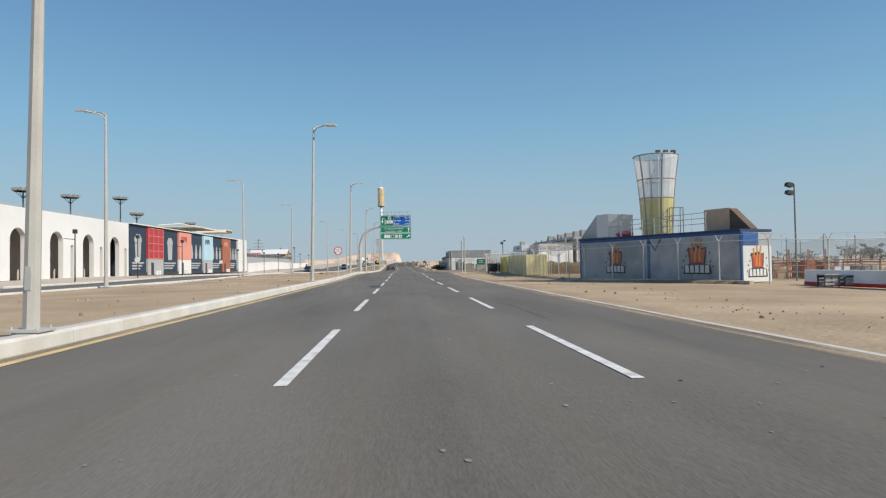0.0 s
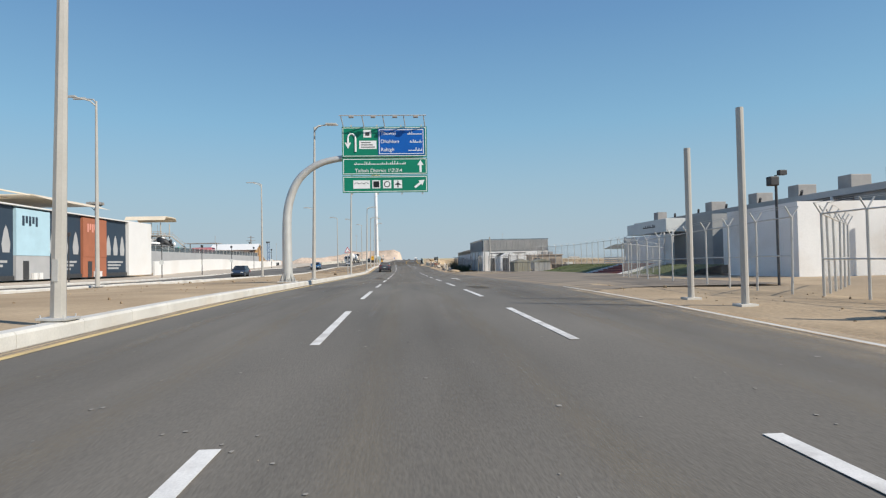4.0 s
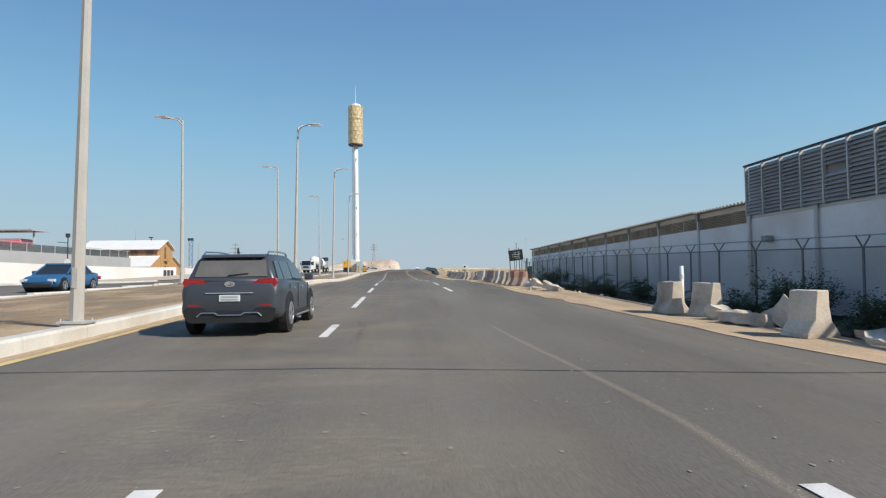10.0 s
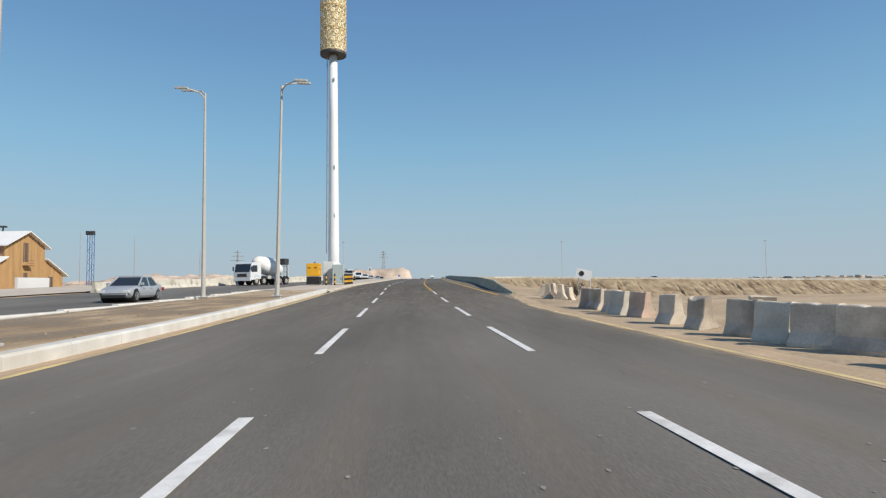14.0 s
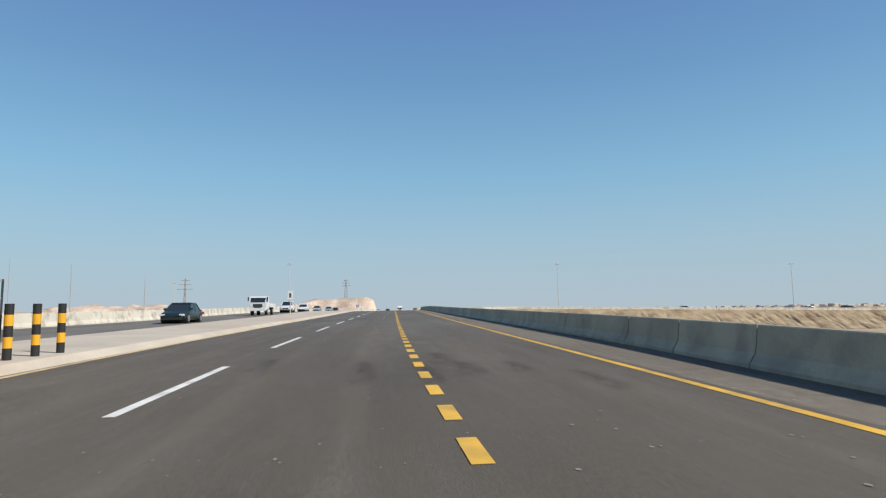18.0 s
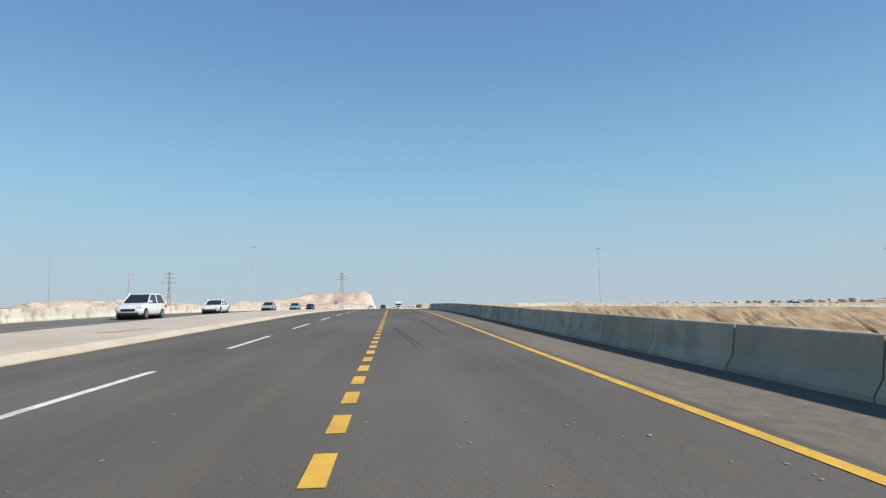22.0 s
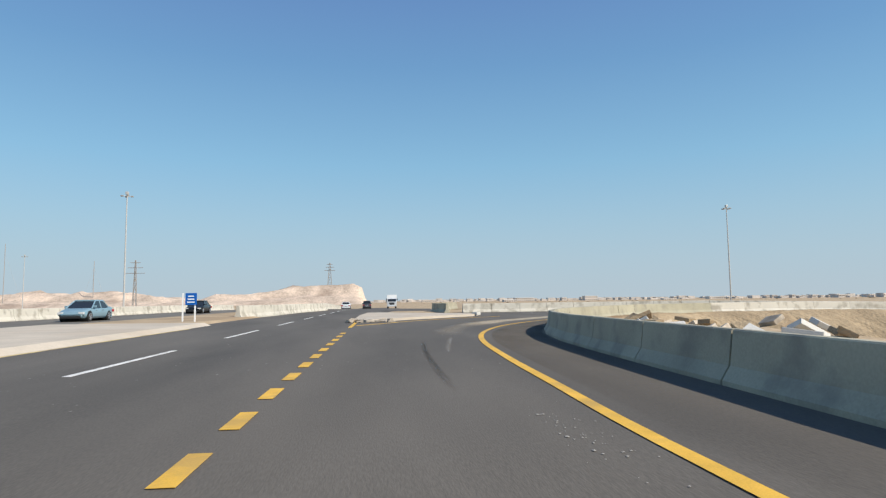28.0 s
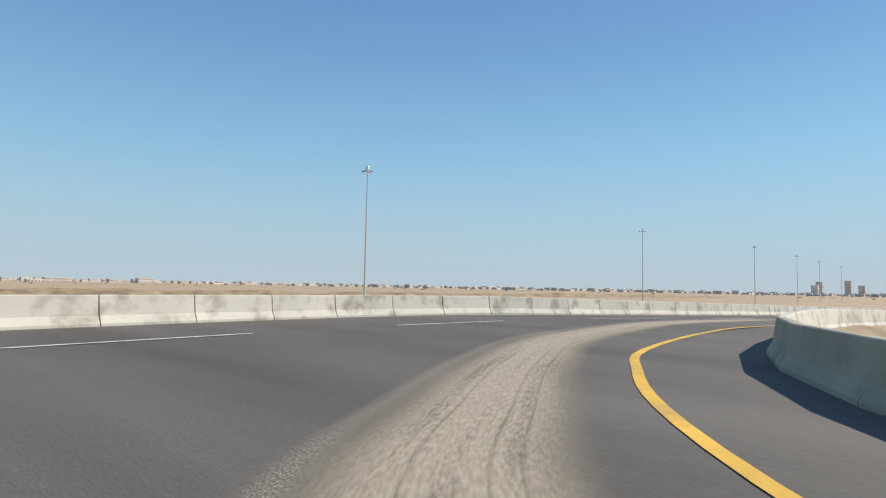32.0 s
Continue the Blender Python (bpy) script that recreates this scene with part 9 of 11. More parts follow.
# scattered stones and litter on the verges
def stones(name, label, n, area, size, material, seed):
    rs = random.Random(seed)
    bm = B()
    for k in range(n):
        x_ = rs.uniform(area[0], area[1])
        y_ = rs.uniform(area[2], area[3])
        s = rs.uniform(*size) * (1 if rs.random() < 0.85 else 2.0)
        z_ = ground_z(x_, y_)
        m_ = Matrix.Translation((x_, y_, z_ + s * 0.2)) @ Euler((rs.uniform(0, 6), rs.uniform(0, 6), rs.uniform(0, 6))).to_matrix().to_4x4() @ Matrix.Diagonal((1, rs.uniform(0.6, 1.3), rs.uniform(0.4, 0.8), 1))
        bmesh.ops.create_icosphere(bm, subdivisions=1, radius=s, matrix=m_)
    return solo(name, bm, material, label, "stones", "stuff")


stones("verge_stones", "scattered stones on the sandy verge", 420, (6.9, 11.2, -5, 92), (0.012, 0.04), BANK, 1)
stones("verge_stones", "scattered stones on the sandy verge", 320, (6.9, 9.5, 150, 250), (0.012, 0.045), JERSEY, 2)
stones("median_stones", "scattered stones on the median", 420, (-18.5, -7.6, -5, 260), (0.02, 0.07), BANK, 3)

# ---------------------------------------------------------------- telecom tower and its cabinets
TX, TY = -9.95, 283.0
TZ = lz(283) + 0.18
tower = thing("telecom_tower", "white telecom column with a cream patterned drum at its top", "tower", (TX, TY, TZ))
part("column", turned(B(), [(0.66, 0.0), (0.63, 4), (0.52, 20), (0.48, 27.5)], 28), TOWER_WHITE, tower, "tapered white column", smooth=True)
bm = turned(B(), [(1.0, 0), (1.0, 1.9), (0.86, 1.9), (0.86, 2.35), (0.70, 2.35), (0.7, 2.5)], 28)
part("foot_collar", bm, TOWER_WHITE, tower)
part("drum", turned(B(), [(1.3, 27.5), (1.3, 35.7)], 36), TOWER_IN, tower, "cream drum core")
bm = turned(B(), [(1.55, 27.25), (1.55, 27.5), (0.5, 27.2)], 36)
part("drum_floor", bm, STEEL_DARK, tower)
# lattice of rings and stars round the drum
lat = B()
NR, NC = 9, 12
for j in range(NR):
    for k in range(NC):
        a0 = 2 * math.pi * (k + 0.5 * (j % 2)) / NC
        zc = 27.8 + (j + 0.5) * 7.8 / NR
        pts = []
        for q_ in range(11):
            t_ = 2 * math.pi * q_ / 10
            rr_ = 0.40 if q_ % 2 else 0.29
            a = a0 + rr_ * math.cos(t_) / 1.5
            pts.append((1.5 * math.cos(a), 1.5 * math.sin(a), zc + rr_ * math.sin(t_) * 1.15))
        for a, b in zip(pts, pts[1:]):
            rod(lat, a, b, 0.05, n=4, cap=False)
part("drum_lattice", lat, TOWER_CREAM, tower, "cream star lattice round the drum")
for z_ in (27.6, 30.3, 33.0, 35.7):
    bm = pipe(B(), [(1.53 * math.cos(2 * math.pi * k / 30), 1.53 * math.sin(2 * math.pi * k / 30), z_) for k in range(31)], 0.06, 6)
    part("drum_hoop", bm, TOWER_CREAM, tower)
bm = turned(B(), [(1.3, 35.7), (1.0, 36.2), (0.3, 36.4)], 24)
part("drum_cap", bm, TOWER_WHITE, tower)
part("lightning_rod", rod(B(), (0, 0, 36.2), (0, 0, 40.4), 0.06, 0.03, 6), TOWER_WHITE, tower)
bm = B()
for s_ in (-0.2, 0.2):
    rod(bm, (-0.85, s_, 3.6), (-0.72, s_, 27), 0.025, n=5)
for k in range(67):
    z_ = 3.8 + 0.345 * k
    rod(bm, (-0.85 + 0.13 * k / 70, -0.2, z_), (-0.85 + 0.13 * k / 70, 0.2, z_), 0.016, n=4)
for k in range(12):
    z_ = 4.0 + 2.0 * k
    rod(bm, (-0.84 + 0.01 * k, 0, z_), (-0.55, 0, z_), 0.025, n=4)
part("ladder", bm, AC_GREY, tower, "caged steel ladder")
for z_ in (7.8, 13.5, 24.0):
    bm = B()
    box(bm, 0.1, 0.25, -0.62, -0.5, z_, z_ + 0.4)
    part("hatch", bm, CAB_GREY, tower)


def cabinet(at, w, d, h, m_, label):
    c = thing("equipment_cabinet", label, "cabinet", at, 0)
    bm = B()
    box(bm, 0, w, 0, d, 0.12, h, 0.02)
    part("body", bm, m_, c)
    bm = B()
    box(bm, 0.05, w - 0.05, -0.02, 0.0, 0.2, h - 0.1)
    part("door", bm, m_, c)
    bm = B()
    box(bm, w - 0.35, w - 0.12, -0.04, -0.02, 0.55, 0.63)
    part("handle", bm, STEEL_DARK, c)
    bm = B()
    box(bm, -0.05, w + 0.05, -0.05, d + 0.05, 0, 0.12)
    part("plinth", bm, KERB, c)
    return c


cabinet((-9.72, 279.9, TZ), 1.22, 1.0, 2.2, CAB_GREY, "blue-grey equipment cabinet at the tower foot")
cabinet((-10.95, 281.2, TZ), 1.15, 1.0, 2.6, CAB_WHITE, "off-white equipment cabinet at the tower foot")
gen = thing("generator", "orange-yellow diesel generator on a black fuel tank", "generator", (-12.25, 278.0, TZ))
bm = B()
box(bm, 0, 1.35, 0, 1.75, 0, 0.85, 0.03)
part("fuel_tank", bm, TRIM_BLACK, gen, "black base tank")
bm = B()
box(bm, 0, 1.35, 0, 1.75, 0.9, 2.3, 0.05)
part("canopy", bm, GEN_YELLOW, gen)
for y_ in (0.1, 0.95):
    bm = B()
    box(bm, 1.35, 1.37, y_, y_ + 0.75, 1.0, 2.2)
    d_ = part("door", bm, GEN_YELLOW, gen)
    bm = B()
    box(bm, 1.37, 1.4, y_ + 0.1, y_ + 0.2, 1.6, 1.75)
    part("latch", bm, STEEL_DARK, d_)
bm = B()
box(bm, 0.15, 0.45, -0.015, 0.0, 1.75, 1.85)
box(bm, 0.85, 1.1, -0.015, 0.0, 1.75, 1.85)
box(bm, 1.36, 1.372, 0.4, 0.7, 2.0, 2.12)
part("badges", bm, BLACK, gen)
bm = B()
rod(bm, (0.7, 1.3, 2.3), (0.7, 1.3, 2.5), 0.07, n=8)
part("exhaust", bm, STEEL_DARK, gen)


def bollard(at):
    b = thing("bollard", "black and yellow striped steel bollard at the tower", "bollard", at, 0, "striped bollards")
    for k in range(5):
        part("stripe", rod(B(), (0, 0, -0.1 if k == 0 else 0.24 * k), (0, 0, 0.24 * (k + 1)), 0.09, n=14), GEN_YELLOW if k % 2 else TRIM_BLACK, b)
    return b


BOL = [(-10.05, 277.5), (-9.2, 278.0), (-8.3, 279.8), (-8.25, 280.8), (-8.2, 281.75), (-8.13, 282.74), (-8.08, 283.73), (-7.99, 284.67)]
for x_, y_ in BOL:
    bollard((x_, y_, lz(y_) + 0.18))
cage = thing("steel_cage", "small dark steel equipment rack behind the cabinets", "rack", (-9.0, 282.2, TZ))
for x_ in (0, 0.55):
    for y_ in (0, 0.8):
        part("leg", rod(B(), (x_, y_, 0), (x_, y_, 1.75), 0.025, n=5), STEEL_DARK, cage)
for z_ in (0.9, 1.3, 1.7):
    bm = B()
    box(bm, 0, 0.55, 0, 0.8, z_, z_ + 0.04)
    part("shelf", bm, AC_GREY, cage)

# blue roadside plate and route sign on the median
rs_ = thing("route_sign", "slim white route sign on a post in the median", "road sign", (-9.3, 333.5, lz(333.5) + 0.15))
part("post", rod(B(), (0, 0, -0.1), (0, 0, 2.6), 0.05, n=8), GALV_PALE, rs_)
bm = B()
box(bm, -0.27, 0.27, -0.07, -0.03, 1.75, 2.65, 0.01)
panel_ = part("panel", bm, CAB_WHITE, rs_)
bm = B()
box(bm, -0.12, 0.12, -0.078, -0.072, 1.95, 2.4)
part("mark", bm, STEEL_DARK, panel_, "dark mark on the white plate")
bs = thing("blue_road_sign", "blue place-name sign on two pale posts on the median", "road sign", (-9.6, 456, lz(456) + 0.12))
bs.matrix_basis = pose(-6.1, 444.2, lz(444.2) + 0.12) @ Matrix.Diagonal((0.56, 0.7, 0.7, 1))
for x_ in (-0.5, 0.8):
    bm = B()
    box(bm, x_ - 0.07, x_ + 0.07, -0.05, 0.05, -0.1, 2.5 if x_ < 0 else 1.5)
    part("post", bm, SIGN_WHITE, bs)
bm = B()
box(bm, -0.2, 1.0, -0.12, -0.055, 1.45, 2.5)
pb = part("panel", bm, SIGN_BLUE, bs)
bm = B()
for k, (a, b) in enumerate(((0.0, 0.8), (0.05, 0.75), (0.1, 0.7))):
    box(bm, a, b, -0.13, -0.12, 1.65 + 0.26 * k, 1.75 + 0.26 * k)
part("script_bars", bm, SIGN_WHITE, pb)


def high_mast(at, h=20.0):
    t = thing("high_mast", "tall slim grey high-mast light", "light mast", at, 0, "high-mast lights")
    part("pole", rod(B(), (0, 0, -3), (0, 0, h), 0.17, 0.09, 8), GALV, t)
    bm = B()
    for k in range(4):
        a = math.pi / 2 * k + 0.5
        rod(bm, (0, 0, h - 0.6), (0.75 * math.cos(a), 0.75 * math.sin(a), h - 0.5), 0.05, n=5)
    part("arms", bm, GALV, t)
    for k in range(4):
        a = math.pi / 2 * k + 0.5
        bm = B()
        box(bm, 0.75 * math.cos(a) - 0.2, 0.75 * math.cos(a) + 0.2, 0.75 * math.sin(a) - 0.17, 0.75 * math.sin(a) + 0.17, h - 0.66, h - 0.46, 0.04)
        part("lamp_head", bm, AC_GREY, t)
    bm = B()
    box(bm, -0.22, 0.22, -0.22, 0.22, h - 0.3, h + 0.2, 0.06)
    part("top_box", bm, GALV, t)
    return t


for x_, y_ in ((76.2, 516.8), (188, 523), (271, 515), (339, 515), (404, 518), (480, 520), (-34.4, 507.9), (-120, 640)):
    high_mast((x_, y_, 2.6))
# litter, rubble and tyre marks on the overpass
rub = thing("rubble_heap", "broken concrete slabs on the inner verge of the ramp", "rubble", (0, 0, 0), kind="stuff")
rs2 = random.Random(9)
for k in range(34):
    x_, y_ = 13.8 + rs2.uniform(-0.4, 4.5), 419 + rs2.uniform(-3, 10)
    bm = B()
    box(bm, -rs2.uniform(0.15, 0.5), rs2.uniform(0.15, 0.5), -0.22, 0.22, -0.08, 0.08, 0.02)
    ob = part("slab", bm, (JERSEY, BANK, KERB)[k % 3], rub)
    ob.matrix_basis = pose(x_, y_, 3.5 + rs2.uniform(-0.1, 0.2), rs2.uniform(-35, 35), rs2.uniform(-30, 30), rs2.uniform(0, 180))
bmm = B()
bmesh.ops.create_uvsphere(bmm, u_segments=20, v_segments=8, radius=1, matrix=Matrix.Translation((16.2, 422, 3.0)) @ Matrix.Diagonal((3.2, 7.5, 0.42, 1)))
for v in bmm.verts:
    v.co += Vector((0, 0, 0.3 * noise.noise(v.co * 0.9)))
solo("earth_heap", bmm, SAND, "heap of earth behind the ramp barrier", "earth heap", smooth=True)
RUBBLE = mat("broken_concrete", (0.36, 0.31, 0.25), 0.95, var=0.22, scale=2.0, fine=18, bump=0.5, per_piece=0.2)
gr = thing("gore_rubble", "broken kerb pieces at the tip of the gore island", "rubble", kind="stuff")
for k in range(46):
    x_, y_ = 4.2 + rs2.uniform(-0.3, 2.2), 441.3 + rs2.uniform(-1.0, 1.6)
    z0_ = 0.04 if k % 5 else 0.1
    bm = B()
    q_ = 1.0 if k % 9 == 0 else 0.55
    prism(bm, [(-0.3 * q_, -0.1), (-0.05, -0.16 * q_), (0.28 * q_, -0.08), (0.2 * q_, 0.13), (-0.18 * q_, 0.15)], -z0_, z0_, "z")
    ob = part("kerb_piece", bm, RUBBLE if k % 4 else MEDIAN, gr)
    ob.matrix_basis = pose(x_, y_, 3.24 + rs2.uniform(0, 0.07), rs2.uniform(-14, 14), rs2.uniform(-14, 14), rs2.uniform(0, 180))
bm = B()
box(bm, -0.2, 0.2, -0.28, 0.28, -0.1, 0.13, 0.04)
kb = part("kerb_block", bm, KERB)
kb.matrix_basis = pose(13.3, 451.4, 3.36, 0, 0, 30)
tagged(kb, "loose pale kerb block at the end of the island", "kerb block")


def streak(pts, w, m_, name, label, zf=None, lift=0.0095):
    film_along(name, label, spline(pts, 5), w, m_, zf or (lambda x, y: lz(y)), lift)


for dx in (0.0, 0.15):
    streak([(3.24 + dx, 339.2), (3.2 + dx, 341.5), (3.12 + dx, 344.2), (2.99 + dx, 348.5), (2.88 + dx, 353.0)], 0.055, RUBBER_MARK, "tyre_mark", "thin black line of a double tyre mark on the exit lane")
streak([(4.6 + 0.0024 * i * i, 342.6 + 2.2 * i) for i in range(9)], 0.09, RUBBER_MARK, "tyre_mark", "black tyre mark curving along the exit lane")
streak([(5.6, 366), (5.75, 371), (5.8, 376), (5.75, 382), (5.7, 390)], 0.2, RUBBER_MARK, "tyre_mark", "long faint tyre mark on the exit lane")
for dx in (0.15,):
    streak([(6.15 + dx, 413.5), (6.2 + dx, 417), (6.35 + dx, 420.5), (6.6 + dx, 424)], 0.11, RUBBER_MARK, "tyre_mark", "black tyre mark before the ramp", rz, 0.0125)
streak([(7.05, 419.6), (7.15, 421.1), (7.35, 422.4), (7.55, 423.8), (7.95, 426.3)], 0.12, PALE_SCRAPE, "pale_scrape", "pale scrape in the asphalt of the ramp", rz, 0.0115)
for i, (x_, y_, w_) in enumerate(((-2.4, 113.5, 0.5), (-2.9, 118.3, 0.5), (2.9, 88, 0.5), (-3.6, 170, 0.6))):
    streak([(x_, y_), (x_ + 0.1, y_ + 1.2), (x_ - 0.1, y_ + 2.6), (x_ + 0.15, y_ + 3.8)], w_, PATCH_DARK, "dark_patch", "dark stain on the asphalt")
streak([(2.05, 127.0), (2.16, 130.7), (2.16, 132.3), (2.09, 134.5), (1.98, 139.0)], 0.16, PATCHY_DUST, "dust_line", "smear of pale dust between two lane dashes")
streak([(2.02, 174.2), (2.0, 176.0), (1.97, 178.6)], 0.07, PALE_SCRAPE, "worn_dash", "worn remains of a white lane dash")
streak([(1.62, 167.5), (1.66, 166.1), (1.8, 163.5), (1.95, 161), (2.02, 158.7), (1.9, 157), (1.85, 154)], 0.09, PATCHY_DUST, "dust_line", "broken line of pale dust between the lanes")
solo("road_joint", ribbon(B(), [(-6.0, 162.15), (-1.2, 161.9), (4.4, 160.8), (6.0, 160.6)], [(-6.0, 162.09), (-1.2, 161.84), (4.4, 160.74), (6.0, 160.54)], road_level, 0.005), PATCH, "dark sealed joint across the road", "road joint", "structure")
for i in range(26):
    ri = random.Random(300 + i)
    y_ = ri.uniform(0, 400)
    x_ = ax(y_) + ri.choice((-5.2, -4.4, -3.1, -1.2, 0.4, 2.9, 4.6)) + ri.uniform(-0.4, 0.4)
    L_ = ri.uniform(2.5, 9)
    streak([(x_, y_), (x_ + ri.uniform(-0.1, 0.1), y_ + L_ / 2), (x_ + ri.uniform(-0.2, 0.2), y_ + L_)], ri.uniform(0.05, 0.16), FAINT_SCRAPE if i % 3 else FAINT_RUBBER, "faint_streak", "faint streak along the lane")
# a ragged new patch in the inner lane and dark smudges where the overpass begins
rp = random.Random(21)
pl_, pr_ = [], []
for k in range(15):
    y_ = 36.6 + 0.24 * k
    f_ = k / 14
    mid_, half_ = lerp([(0, -2.2), (0.4, -2.27), (1, -2.22)], f_), lerp([(0, 0.16), (0.25, 0.33), (0.7, 0.36), (1, 0.28)], f_)
    pl_.append((mid_ - half_ + rp.uniform(-0.07, 0.07), y_))
    pr_.append((mid_ + half_ + rp.uniform(-0.1, 0.1), y_))
solo("road_patch", ribbon(B(), pl_, pr_, road_level, 0.006), PATCH_NEW, "ragged dark patch of newer asphalt in the inner lane", "road patch", "structure")
for i, (x_, y_, w_, L_) in enumerate(((-0.5, 278.2, 0.35, 4.5), (0.7, 278.0, 0.3, 3.4), (1.5, 279.0, 0.45, 3.0), (2.5, 279.4, 0.3, 2.4), (1.2, 281.0, 0.4, 3.5), (3.4, 277.0, 0.3, 3.0), (-2.6, 280.5, 0.3, 3.0))):
    streak([(x_, y_), (x_ + 0.1, y_ + L_ * 0.4), (x_ + 0.05, y_ + L_)], w_, SMUDGE, "dark_smudge", "dark rubbery smudge across the lanes")


def chips(x0, y0, sx, sy, n, seed, zf=None):
    """A scatter of pale chips of broken concrete, most of them close together."""
    rs = random.Random(seed)
    bm = B()
    for k in range(n):
        x_, y_ = rs.gauss(x0, sx), rs.gauss(y0, sy)
        s_ = rs.uniform(0.005, 0.014) * (2.0 if rs.random() < 0.1 else 1)
        z_ = (zf or road_level)(x_, y_) + 0.012
        a = rs.uniform(0, 6.28)
        n_ = rs.choice((4, 5, 6))
        ring = [bm.verts.new((x_ + s_ * rs.uniform(0.6, 1.2) * math.cos(a + 6.283 * j / n_), y_ + 1.5 * s_ * rs.uniform(0.6, 1.2) * math.sin(a + 6.283 * j / n_), z_)) for j in range(n_)]
        top = bm.verts.new((x_, y_, z_ + s_ * 0.3))
        for j in range(n_):
            bm.faces.new((ring[j], ring[(j + 1) % n_], top))
    return solo("concrete_chips", bm, CHIP, "pale chips of broken concrete on the lane", "chips", "stuff")


chips(4.05, 289.7, 0.16, 1.5, 70, 1)
chips(5.25, 357.1, 0.2, 0.5, 34, 2)
chips(7.1, 411.0, 0.16, 0.7, 60, 3, deck)
chips(8.2, 428.5, 0.35, 2.2, 120, 4, deck)
chips(4.6, 311.0, 0.5, 5.0, 60, 5)
chips(4.9, 335.0, 0.6, 7.0, 60, 6)
chips(2.3, 160.0, 0.5, 4.0, 60, 7)
chips(1.5, 181.0, 1.2, 6.0, 90, 8)
# pale spatters of dried concrete on the lanes
def spatter(n, area, seed, m_):
    rs = random.Random(seed)
    bm = B()
    for k in range(n):
        r_, y_ = rs.uniform(area[0], area[1]), rs.uniform(area[2], area[3])
        x_ = ax(y_) + r_
        s = rs.uniform(0.008, 0.026) * (1 if rs.random() < 0.95 else 1.5)
        vs = [bm.verts.new((x_ + s * rs.uniform(0.6, 1.3) * math.cos(q_), y_ + 1.5 * s * rs.uniform(0.6, 1.3) * math.sin(q_), lz(y_) + 0.007)) for q_ in [2 * math.pi * j / 7 for j in range(7)]]
        bm.faces.new(vs)
    return solo("road_spatter", bm, m_, "pale specks of dried grit on the asphalt", "grit", "stuff")


SPECK = mat("pale_grit", (0.27, 0.25, 0.22), 0.9, var=0.2, scale=4, fine=30, bump=0.2)
spatter(2600, (-6, 5.6, -8, 262), 5, SPECK)
spatter(2200, (-5.5, 7.6, 262, 430), 6, SPECK)
spatter(160, (-6, 5.6, -8, 262), 7, PATCH)

# loose grit scattered over the road
def grit(y0, y1, count, seed):
    r = random.Random(seed)
    bm = B()
    for k in range(count):
        y_ = r.uniform(y0, y1)
        x_ = ax(y_) + (r.uniform(-6.2, 5.4) if r.random() < 0.6 else r.choice((-5.9, -1.9, 1.95, 5.0)) + r.gauss(0, 0.35))
        s_ = r.uniform(0.004, 0.010)
        z_ = lz(y_) + 0.004
        a = r.uniform(0, 6.28)
        ring = [bm.verts.new((x_ + s_ * math.cos(a + q * 1.571) * r.uniform(0.6, 1.1), y_ + s_ * math.sin(a + q * 1.571) * r.uniform(0.6, 1.1), z_)) for q in range(4)]
        top = bm.verts.new((x_, y_, z_ + s_ * r.uniform(0.4, 0.8)))
        for q in range(4):
            bm.faces.new((ring[q], ring[(q + 1) % 4], top))
    return bm


solo("road_grit", grit(0, 262, 2600, 51), RUBBLE, "pale grit scattered over the road", "grit", "stuff")
solo("road_grit", grit(262, 404, 1100, 52), RUBBLE, "pale grit scattered over the overpass", "grit", "stuff")

